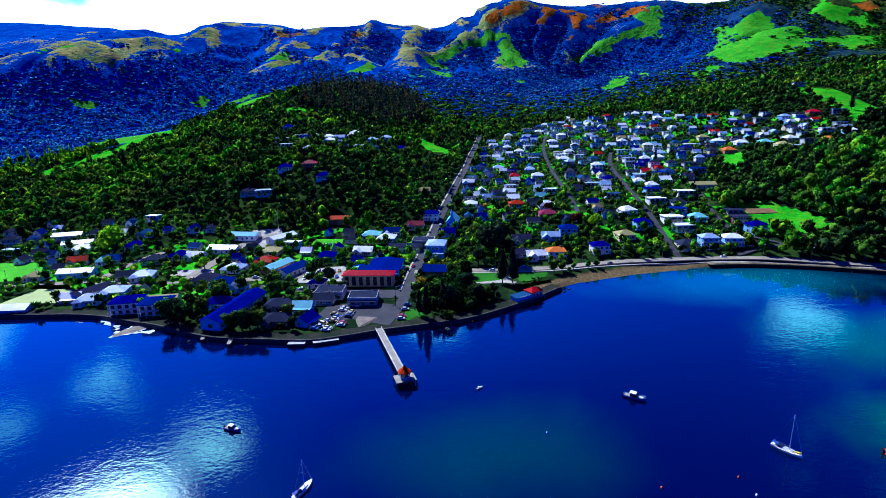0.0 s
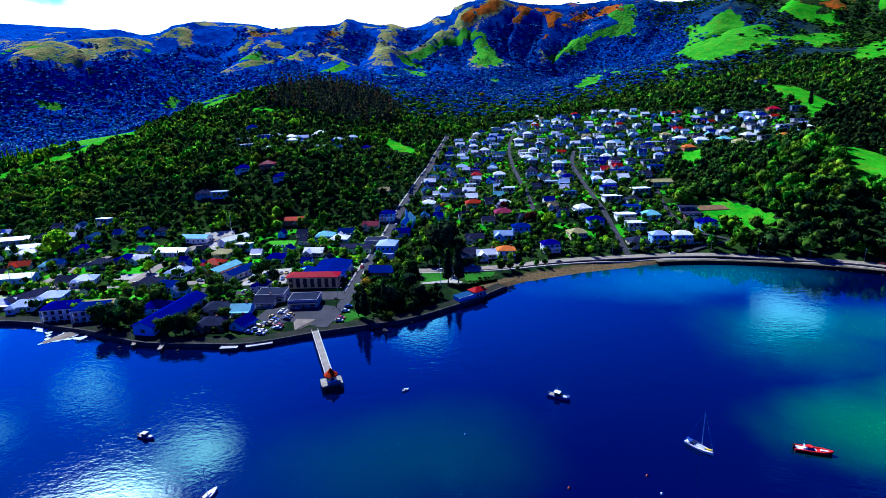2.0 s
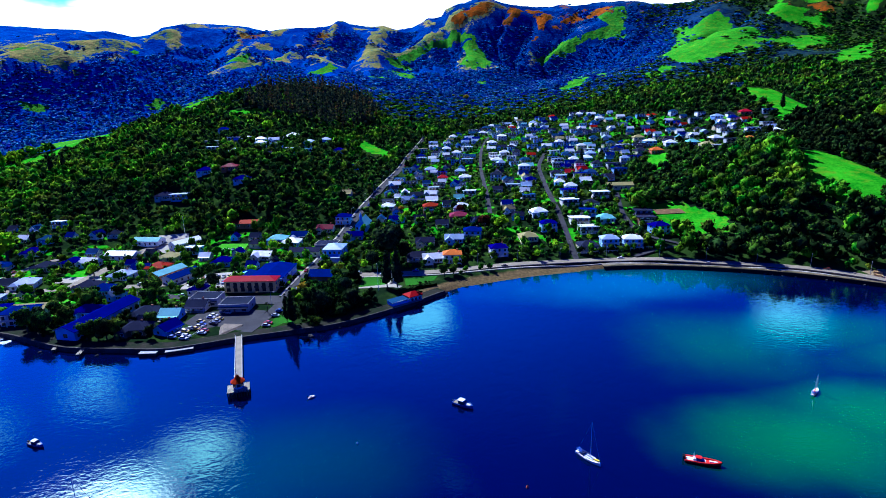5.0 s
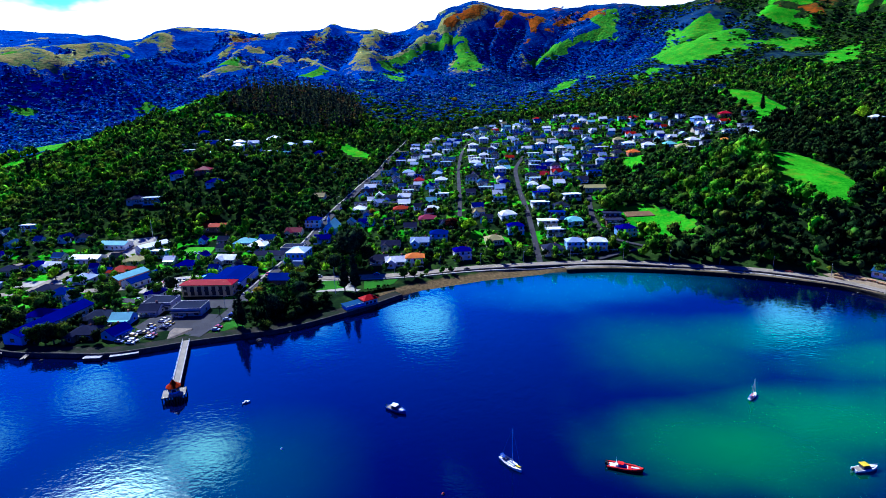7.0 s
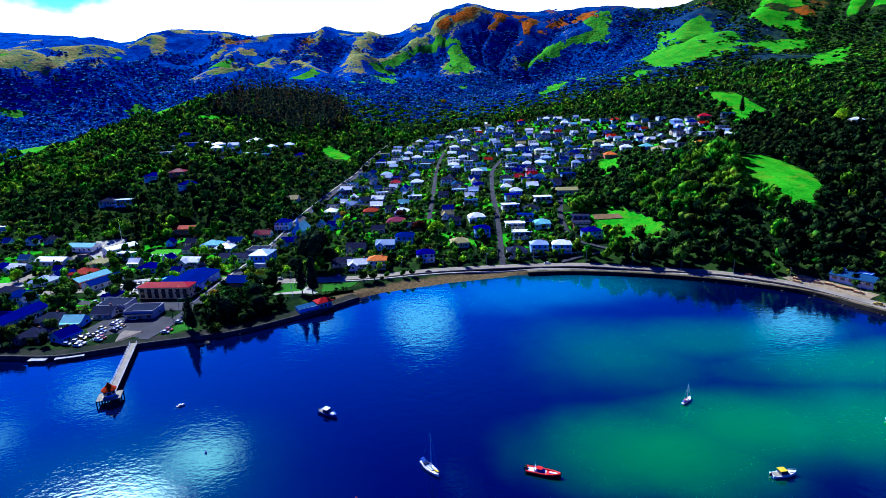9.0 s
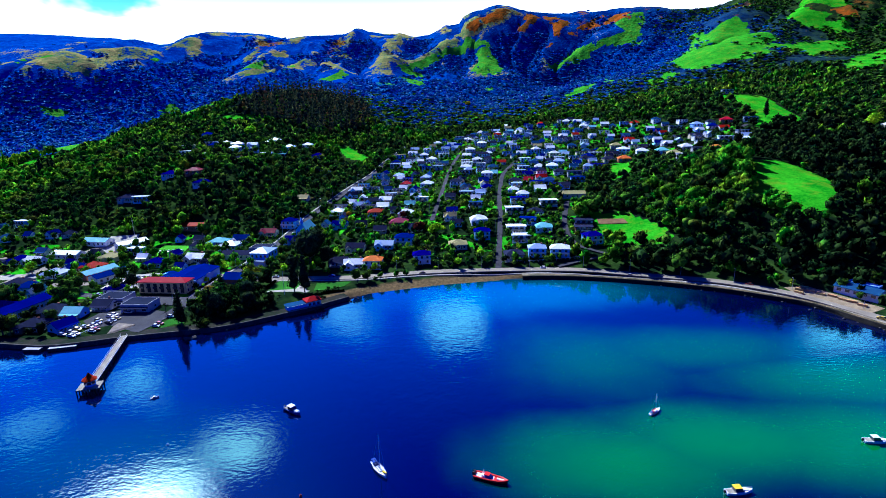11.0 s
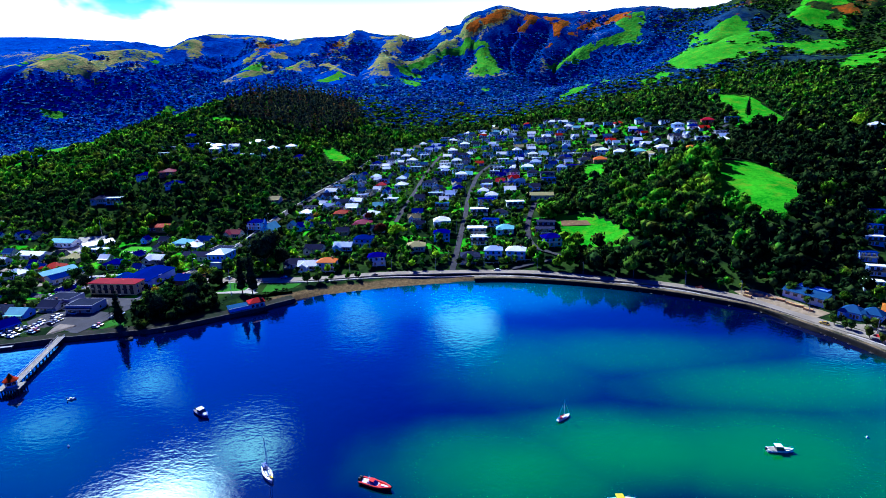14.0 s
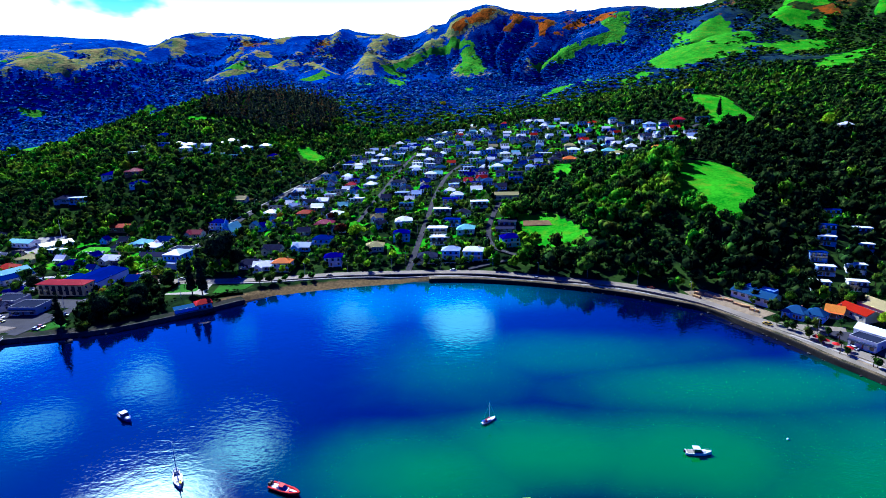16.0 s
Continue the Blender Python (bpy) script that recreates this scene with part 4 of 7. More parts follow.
    def mesh(self, name, *mats):
        me = bpy.data.meshes.new(name)
        me.from_pydata(self.v, [], self.f)
        for q in mats:
            me.materials.append(q)
        if len(mats) > 1:
            me.polygons.foreach_set("material_index", self.m)
        me.update()
        return me


def part(name, data, parent, m=None, label=""):
    ob = new(name, data)
    ob.parent = parent
    if m is not None:
        ob.matrix_basis = m
    return tagged(ob, label)


def chevron(shape, axis, a, b, d, z, rise, shift=0.0, over=0.5, thick=0.22, m=0):
    """Both slopes of a gable roof, as two closed slabs."""
    s = rise / (d / 2)
    lo = z - s * over
    left = [(-d / 2 - over + shift, lo), (shift, z + rise), (shift, z + rise + thick), (-d / 2 - over + shift, lo + thick)]
    right = [(shift, z + rise), (d / 2 + over + shift, lo), (d / 2 + over + shift, lo + thick), (shift, z + rise + thick)]
    for q in (left, right):
        (shape.along_x if axis == "x" else shape.along_y)(a, b, q, m)


WINDOWS = {}


def window_mesh(w, h):
    if (w, h) not in WINDOWS:
        a, s = w / 2, Shape()
        ring = [(-a - 0.12, -0.12), (a + 0.12, -0.12), (a + 0.12, h + 0.12), (-a - 0.12, h + 0.12)]
        inner = [(-a, 0), (a, 0), (a, h), (-a, h)]
        v = [(x, 0.02, z) for x, z in ring] + [(x, -0.1, z) for x, z in ring] + [(x, -0.1, z) for x, z in inner] + [(x, -0.03, z) for x, z in inner]
        for i in range(4):
            j = (i + 1) % 4
            s.f += [(i, j, j + 4, i + 4), (i + 4, j + 4, j + 8, i + 8), (i + 8, j + 8, j + 12, i + 12)]
            s.m += [0, 0, 0]
        s.v, s.f, s.m = v, s.f + [(12, 13, 14, 15)], s.m + [1]
        WINDOWS[w, h] = s.mesh("window", FRAME, GLASS)
    return WINDOWS[w, h]


SHAPES = {}


def base_meshes(kind):
    """Wall, roof and further parts of one house form, at the origin with its front to -y."""
    if kind in SHAPES:
        return SHAPES[kind]
    wall, roof, extra, wins = Shape(), Shape(), [], []
    if kind == "c":      # cottage with a verandah
        w, d, h, r = 11.0, 8.0, 2.8, 2.4
        wall.along_x(-w / 2, w / 2, [(-d / 2, -3), (d / 2, -3), (d / 2, h), (0, h + r), (-d / 2, h)][::1])
        chevron(roof, "x", -w / 2 - 0.4, w / 2 + 0.4, d, h, r)
        ver = Shape().add([(-w / 2, -d / 2 - 2.3, 2.25), (w / 2, -d / 2 - 2.3, 2.25), (w / 2, -d / 2, 2.6), (-w / 2, -d / 2, 2.6), (-w / 2, -d / 2 - 2.3, 2.37), (w / 2, -d / 2 - 2.3, 2.37), (w / 2, -d / 2, 2.72), (-w / 2, -d / 2, 2.72)],
                          [(3, 2, 1, 0), (4, 5, 6, 7), (0, 1, 5, 4), (1, 2, 6, 5), (2, 3, 7, 6), (3, 0, 4, 7)])
        floor = Shape().box(-w / 2, w / 2, -d / 2 - 2.4, -d / 2, -2.5, 0.1)
        extra = [("verandah_roof", ver, "roof"), ("verandah_floor", floor, TIMBER)]
        extra += [("verandah_post", Shape().box(x - 0.09, x + 0.09, -d / 2 - 2.2, -d / 2 - 2.02, 0.1, 2.26), FRAME) for x in (-w / 2 + 0.2, -w / 6, w / 6, w / 2 - 0.2)]
        wins = [(-3.4, 0, 0.7, 1.5), (3.4, 0, 0.7, 1.5)] + [(s, 1, 0.7, 1.3) for s in (-1, 1)]
        ch = (2.6, 1.0, h + r)
    elif kind == "h":    # hipped villa
        w, d, h, r = 13.0, 11.0, 3.0, 2.8
        wall.box(-w / 2, w / 2, -d / 2, d / 2, -3, h)
        wall.box(-w / 2, -w / 2 + 4.6, -d / 2 - 2.2, -d / 2, -3, h)
        roof.hip(w, d, h, r)
        roof.hip(4.6, 3.4, h - 0.02, 1.5, 0.4, 0.2, 0, -w / 2 + 2.3, -d / 2 - 0.9)
        wins = [(-4.2, 0, 0.8, 1.6, 2.2), (0.6, 0, 0.7, 1.5), (4.4, 0, 0.7, 1.5)] + [(s, 1, 0.8, 1.4) for s in (-1, 1)]
        ch = (2.0, 1.2, h + 1.8)
    elif kind == "l":    # cross gable
        w, d, h, r = 13.0, 8.0, 3.0, 2.6
        wall.along_x(-w / 2, w / 2, [(-d / 2, -3), (d / 2, -3), (d / 2, h), (0, h + r), (-d / 2, h)])
        wall.along_y(-d / 2 - 3.2, 0, [(-5.9, -3), (-5.9, h), (-3.2, h + 2.2), (-0.5, h), (-0.5, -3)])
        chevron(roof, "x", -w / 2 - 0.4, w / 2 + 0.4, d, h, r)
        chevron(roof, "y", -d / 2 - 3.7, 0, 5.4, h + 0.03, 2.2, -3.2)
        wins = [(-3.2, 0, 0.8, 1.6, 3.2), (1.6, 0, 0.7, 1.5), (4.6, 0, 0.7, 1.5)] + [(s, 1, 0.8, 1.4) for s in (-1, 1)]
        ch = (4.0, 1.0, h + r)
    elif kind == "t":    # two storeys, hipped, with a balcony
        w, d, h, r = 12.0, 9.0, 5.7, 2.4
        wall.box(-w / 2, w / 2, -d / 2, d / 2, -3, h)
        roof.hip(w, d, h, r, 0.6)
        bal = Shape().box(-w / 2, w / 2, -d / 2 - 1.8, -d / 2, 2.7, 2.9)
        rail = Shape().box(-w / 2, w / 2, -d / 2 - 1.8, -d / 2 - 1.72, 2.92, 3.85)
        extra = [("balcony", bal, FRAME), ("balcony_rail", rail, FRAME)]
        extra += [("balcony_post", Shape().box(x - 0.09, x + 0.09, -d / 2 - 1.7, -d / 2 - 1.52, -2.5, 2.68), FRAME) for x in (-w / 2 + 0.1, 0, w / 2 - 0.1)]
        wins = [(-3.9, 0, 0.6, 1.7), (3.9, 0, 0.6, 1.7), (-3.9, 0, 3.5, 1.6), (0, 0, 3.5, 1.8), (3.9, 0, 3.5, 1.6)] + [(s, 1, z, 1.4) for s in (-1, 1) for z in (0.8, 3.7)]
        ch = (3.2, 1.5, h + 1.6)
    elif kind == "m":    # modern, low mono pitch, glass front
        w, d, h, r = 13.0, 9.0, 5.2, 0.7
        wall.along_x(-w / 2, w / 2, [(-d / 2, -3), (d / 2, -3), (d / 2, h - 0.5), (-d / 2, h)])
        roof.along_x(-w / 2 - 0.7, w / 2 + 0.7, [(-d / 2 - 1.2, h + 0.10), (d / 2 + 0.5, h - 0.53), (d / 2 + 0.5, h - 0.23), (-d / 2 - 1.2, h + 0.40)])
        deck = Shape().box(-w / 2, w / 2, -d / 2 - 2.2, -d / 2, 2.45, 2.7)
        rail = Shape().box(-w / 2, w / 2, -d / 2 - 2.2, -d / 2 - 2.14, 2.7, 3.6)
        extra = [("deck", deck, TIMBER), ("deck_rail", rail, GLASS)]
        extra += [("deck_post", Shape().box(x - 0.1, x + 0.1, -d / 2 - 2.1, -d / 2 - 1.9, -2.5, 2.44), FRAME) for x in (-w / 2 + 0.1, w / 2 - 0.1)]
        wins = [(-4.0, 0, 0.3, 2.0), (1.5, 0, 0.3, 2.0), (-4.0, 0, 2.8, 2.0), (0, 0, 2.8, 2.0), (4.0, 0, 2.8, 2.0)] + [(s, 1, 3.2, 1.2) for s in (-1, 1)]
        ch = None
    elif kind == "s":    # long low hall
        w, d, h, r = 22.0, 10.0, 3.6, 1.9
        wall.along_x(-w / 2, w / 2, [(-d / 2, -2), (d / 2, -2), (d / 2, h), (0, h + r), (-d / 2, h)])
        chevron(roof, "x", -w / 2 - 0.4, w / 2 + 0.4, d, h, r)
        wins = [(x, 0, 1.0, 1.5) for x in (-8.4, -4.2, 4.2, 8.4)] + [(s, 1, 1.0, 1.4) for s in (-1, 1)]
        ch = None
    else:                # "f": flat-roofed shop block
        w, d, h, r = 16.0, 12.0, 4.2, 0
        wall.box(-w / 2, w / 2, -d / 2, d / 2, -2, h)
        for q in ((-w / 2, w / 2, -d / 2, -d / 2 + 0.25), (-w / 2, w / 2, d / 2 - 0.25, d / 2), (-w / 2, -w / 2 + 0.25, -d / 2 + 0.25, d / 2 - 0.25), (w / 2 - 0.25, w / 2, -d / 2 + 0.25, d / 2 - 0.25)):
            wall.box(*q, h, h + 0.5)
        roof.along_x(-w / 2 + 0.27, w / 2 - 0.27, [(-d / 2 + 0.27, h + 0.01), (d / 2 - 0.27, h + 0.01), (d / 2 - 0.27, h + 0.2), (-d / 2 + 0.27, h + 0.35)])
        awn = Shape().box(-w / 2, w / 2, -d / 2 - 2.6, -d / 2, 2.9, 3.1)
        extra = [("awning", awn, "roof")]
        wins = [(x, 0, 0.6, 2.0) for x in (-5.4, 5.4)] + [(s, 1, 1.0, 1.4) for s in (-1, 1)]
        ch = None
    SHAPES[kind] = (wall, roof, extra, wins, ch, w, d)
    return SHAPES[kind]


DOOR_MESH = Shape().box(-0.5, 0.5, -0.07, 0.02, 0.1, 2.1).mesh("door", DOOR)
CHIMNEY = Shape().box(-0.4, 0.4, -0.3, 0.3, -1.6, 1.0).box(-0.48, 0.48, -0.38, 0.38, 1.0, 1.15).mesh("chimney", BRICK)
WORDS_ROOF = {"w": "pale iron", "v": "silver iron", "g": "slate-grey iron", "b": "blue iron", "r": "red iron", "t": "teal iron", "o": "orange tiled", "e": "tan iron", "k": "steel-blue iron", "m": "maroon iron"}
WORDS_WALL = {"W": "white weatherboard", "C": "cream weatherboard", "B": "pale blue weatherboard", "G": "grey plastered", "N": "brown timber", "Y": "yellow-cream rendered", "O": "terracotta plastered"}
WORDS_KIND = {"c": "cottage with verandah", "h": "villa", "l": "gabled house", "t": "two-storey house with balcony", "m": "modern two-storey house with deck", "s": "long low hall", "f": "flat shop block"}
PROTOS = {}


def house(style, x, y, turn, size=1.0, group="houses of the town"):
    """style: form, roof and wall letters. Stands on the ground at (x, y), its front turned so many degrees from -y."""
    lo = min(ground_at(x + i, y + j) for i in (-4, 0, 4) for j in (-4, 0, 4))
    z = 0.5 * lo + 0.5 * ground_at(x, y) + 0.15
    m = pose(x, y, z, 0, 0, turn) @ Matrix.Diagonal((size, size, 1, 1))
    if style in PROTOS:
        proto, first = PROTOS[style]
        return copy_thing(proto, m @ Matrix.Diagonal((1 / first, 1 / first, 1, 1)))
    kind, rk, wk = style
    wall, roof, extra, wins, ch, w, d = base_meshes(kind)
    root = new("shop" if kind in "sf" else "house")
    tagged(root, "%s %s, %s roof" % (WORDS_WALL[wk], WORDS_KIND[kind], WORDS_ROOF[rk]), "shop" if kind in "sf" else "house", group)
    part("wall", wall.mesh("wall", WALLS[wk]), root)
    part("roof", roof.mesh("roof", ROOFS[rk]), root)
    for name, s, mat in extra:
        part(name, s.mesh(name, ROOFS[rk] if mat == "roof" else mat), root)
    for i, q in enumerate(wins):
        px, side, pz, h = q[:4]
        wide = 2.4 if h >= 2.0 else 1.5
        if side:
            mm = pose(px * (w / 2), 0.6, pz, 0, 0, 90 * px)
        else:
            mm = pose(px, -d / 2 - (q[4] if len(q) > 4 else 0), pz)
        part("window", window_mesh(wide, h), root, mm)
    part("door", DOOR_MESH, root, pose(-1.2 if kind in "ctm" else 2.4 if kind == "h" else 3.1 if kind == "l" else 0.4, -d / 2, 0))
    if ch:
        part("chimney", CHIMNEY, root, pose(*ch))
    root.matrix_basis = m
    PROTOS[style] = root, size
    return root


HOUSES = []


def build(rows, group="houses of the town", scale=1.0):
    for x, y, turn, style in rows:
        size = {"s": 1.0, "f": 1.0}.get(style[0], 0.95 + 0.12 * ((x * 7 + y * 3) % 10) / 10)
        house(style, x, y, turn, size * scale, group)
        HOUSES.append((x, y, (13 if style[0] in "sf" else 9) * scale))


# houses by the beach and up the slope behind it
build([(109, 366, 4, "tbW"), (172, 370, 0, "hgC"), (188, 372, -4, "tvB"), (203, 369, -8, "twB"), (134, 388, 2, "heC"), (152, 402, 0, "tbB"),
       (178, 411, -3, "mwW"), (180, 395, -3, "mwW"), (199, 413, -6, "htW"), (151, 432, 5, "hwW"), (181, 450, 0, "mwW"), (187, 474, 0, "mbB"),
       (193, 516, -4, "mvB"), (230, 418, -8, "mgG"), (227, 404, -6, "mgN"), (229, 385, 12, "tbB"), (234, 480, -5, "seC"), (211, 464, 0, "mwW")])
build([(247, 517, -6, "mbB"), (248, 536, -4, "mgG"), (276, 555, -5, "mbB"), (306, 573, -10, "hoO"), (290, 625, -6, "mwW"), (320, 623, -8, "twB"),
       (325, 669, -8, "heC"), (333, 600, -12, "hwW"), (345, 576, -10, "htB"), (346, 548, -14, "heC"), (346, 524, -14, "mwW"), (365, 537, -12, "mgG"),
       (376, 527, -14, "hoY"), (404, 569, -14, "mwW"), (415, 550, -16, "hwB"), (459, 632, -20, "mtW"), (439, 644, -16, "hrO"), (391, 666, -12, "mwG")])
build([(172, 742, -4, "twW"), (219, 900, -4, "hwW"), (296, 816, -8, "hwW"), (60, 392, -6, "lgC"), (81, 393, -6, "lvB"), (95, 398, -6, "tbB"), (77, 358, -3, "toW"),
       (64, 360, 4, "lwW"), (53, 366, -4, "cgW"), (67, 460, 0, "trO"), (88, 437, -4, "hmN"), (69, 493, 0, "cwW"), (39, 446, -10, "lbB"), (92, 459, 0, "hwW")])
# the west side of the town
build([(-258, 390, 12, "lrC"), (-362, 481, 10, "hgW"), (-344, 447, 14, "tgG"), (-301, 416, 10, "cgW"), (-273, 421, 14, "hwW"), (-229, 416, 8, "hbW"),
       (-236, 390, 10, "htW"), (-202, 386, -8, "hgG"), (-187, 394, -10, "hbW"), (-176, 392, -12, "lwW"), (-138, 360, -14, "hvW"), (-132, 373, -14, "lbW"),
       (-121, 374, -14, "hrC"), (-123, 398, -10, "heC"), (-80, 380, -8, "hbB"), (-55, 388, -12, "lwC"), (-52, 423, -8, "htB"), (-40, 415, -8, "hwB")])
build([(-194, 351, 10, "hvW"), (-206, 353, 10, "cgC"), (-197, 322, 6, "hvB"), (-218, 314, 10, "cwW"), (-205, 309, 8, "hvW"), (-127, 297, -8, "hbB"),
       (-149, 340, -6, "hgG"), (-136, 332, -6, "hbB"), (-36, 428, -8, "lbW"), (-84, 453, -4, "srN"), (-5, 456, -8, "tbB"), (-18, 440, -8, "lmC"),
       (7, 421, -8, "lbB"), (-10, 524, -6, "ceC"), (-68, 297, -6, "cgG"), (-78, 286, -4, "ctB"), (-92, 290, -4, "hgG"), (-88, 269, -4, "hgN")])
build([(-245, 302, 1, "swB"), (-305, 458, 10, "swG"), (-283, 434, 12, "svW"), (-242, 361, 4, "swB"), (-211, 322, 60, "sgG"), (-160, 405, -10, "swW"), (-152, 430, -12, "stW"),
       (-122, 424, 52, "swW"), (-98, 352, 62, "sbW"), (-110, 360, 62, "stO"), (-26, 392, -6, "sgC"), (-163, 303, 4, "seC"), (-46, 294, -3, "fgG"),
       (-66, 305, -4, "fgG"), (-73, 268, 66, "cbB"), (-12, 404, -8, "fgC")], "shops and halls of the town")
# houses among the bush on the west hill
build([(-143, 545, 4, "hbW"), (-120, 546, 2, "hmO"), (-102, 520, 0, "hbW"), (-156, 617, 4, "mwW"), (-178, 724, 6, "tbB"), (-115, 645, 0, "twW"),
       (-82, 651, 0, "mwB"), (-73, 702, 0, "hbB"), (-146, 664, 4, "hbG"), (-99, 715, 2, "hwW"), (-58, 751, 0, "hvW"), (-38, 716, 0, "hbB"),
       (490, 756, -14, "mgW"), (618, 640, -20, "hwC"), (-156, 510, 4, "mvB"), (-170, 512, 4, "hgG"), (-130, 600, 2, "hvB"), (-95, 600, 0, "hgN"), (-176, 722, 4, "mvB"), (-152, 672, 4, "mwW"), (-170, 652, 6, "mwC"), (-137, 678, 2, "hvB"), (-120, 668, 0, "twB"), (-101, 660, 0, "mvB"), (-97, 738, 0, "hwW"), (-68, 672, -2, "mtB"), (-74, 722, 0, "hvB"), (-14, 640, -6, "hbB"), (-110, 690, 2, "lvW")], "houses on the bush hill")
# the east end of the bay
build([(357.5, 265.5, -52, "hkB"), (364, 261, -50, "hkB"), (374, 263, -40, "coO"), (382, 289, -20, "mwW"), (399, 286, -20, "mwW"), (393, 303, -20, "mwB"),
       (409, 303, -20, "mwW"), (411, 333, -20, "mwB"), (420, 347, -20, "mbB"), (441, 376, -20, "mbB"), (442, 348, -24, "mwB"), (428, 325, -22, "mwB"),
       (397, 317, -20, "mbB"), (368, 232, -60, "fgW"), (376, 238, -60, "swW"), (386, 226, -60, "ftW")], "houses of the east bay", 0.68)

# rows of houses along the streets of the slope
FAR_TOWN = {}


def far_house(style, x, y, turn, size):
    """A house too far up the slope to pick apart: its pieces go into the joined upper town."""
    wall, roof, extra, wins, ch, w, d = base_meshes(style[0])
    m = pose(x, y, min(ground_at(x + i, y + j) for i in (-3, 3) for j in (-3, 3)) + 0.4, 0, 0, turn) @ Matrix.Diagonal((size, size, 0.95, 1))
    glass = Shape()
    for q in wins:
        if not q[1]:
            o = -d / 2 - (q[4] if len(q) > 4 else 0)
            glass.box(q[0] - 0.9, q[0] + 0.9, o - 0.06, o + 0.02, q[2], q[2] + q[3])
    for key, s in (("W" + style[2], wall), ("R" + style[1], roof), ("G", glass)):
        FAR_TOWN.setdefault(key, Shape()).add([m @ Vector(p) for p in s.v], s.f)


TOWN_PLAN = [(18, 430), (60, 425), (105, 405), (140, 410), (215, 425), (240, 460), (262, 535), (300, 580), (340, 565), (400, 545), (455, 590), (450, 625), (400, 690),
             (310, 830), (210, 890), (120, 850), (82, 780), (60, 690), (40, 600), (20, 520)]
ROAD_LINES = [(LINES[k], ROADS[k][0]) for k in ROADS]
pick = random.Random(11)
FORMS, HUES, WALLKEYS = "hhlllccccmmmt", "wwwwvvvbbkkkgggggter", "WWWWBBBGGC"
y = 425.0
while y < 890:
    x = 10.0 + pick.uniform(0, 12)
    while x < 460:
        px, py = x + pick.uniform(-3, 3), y + pick.uniform(-3.5, 3.5) + 0.02 * (x - 150)
        ax, ay = np.array([px]), np.array([py])
        ok = inside(ax, ay, TOWN_PLAN)[0] and all(from_line(ax, ay, l)[0] > w / 2 + 8 for l, w in ROAD_LINES)
        ok = ok and not any(inside(ax, ay, p)[0] for p in PADDOCKS) and all(math.hypot(px - a, py - b) > 7.5 + r * 0.65 for a, b, r in HOUSES)
        if ok and pick.random() < (0.86 if y < 640 else 0.80):
            style = pick.choice(FORMS) + pick.choice(HUES) + pick.choice(WALLKEYS)
            if style[:2] in ("mr", "tr", "mt"):
                style = "hwW"
            turn_ = pick.uniform(-14, 8) + (90 if pick.random() < 0.22 and style[0] in "cl" else 0)
            (far_house if y > 600 else house)(style, px, py, turn_, pick.uniform(0.70, 0.95))
            HOUSES.append((px, py, 8))
        x += pick.uniform(12.5, 17.0)
    y += 15.5
for key, s in FAR_TOWN.items():
    mat = GLASS if key == "G" else (WALLS if key[0] == "W" else ROOFS)[key[1]]
    what = "windows" if key == "G" else "walls" if key[0] == "W" else "roofs"
    tagged(new("upper_town_" + what, s.mesh("upper_town_" + what, mat)), "%s of small houses high on the slope" % mat.name.replace("_", " "), "houses", kind="stuff")


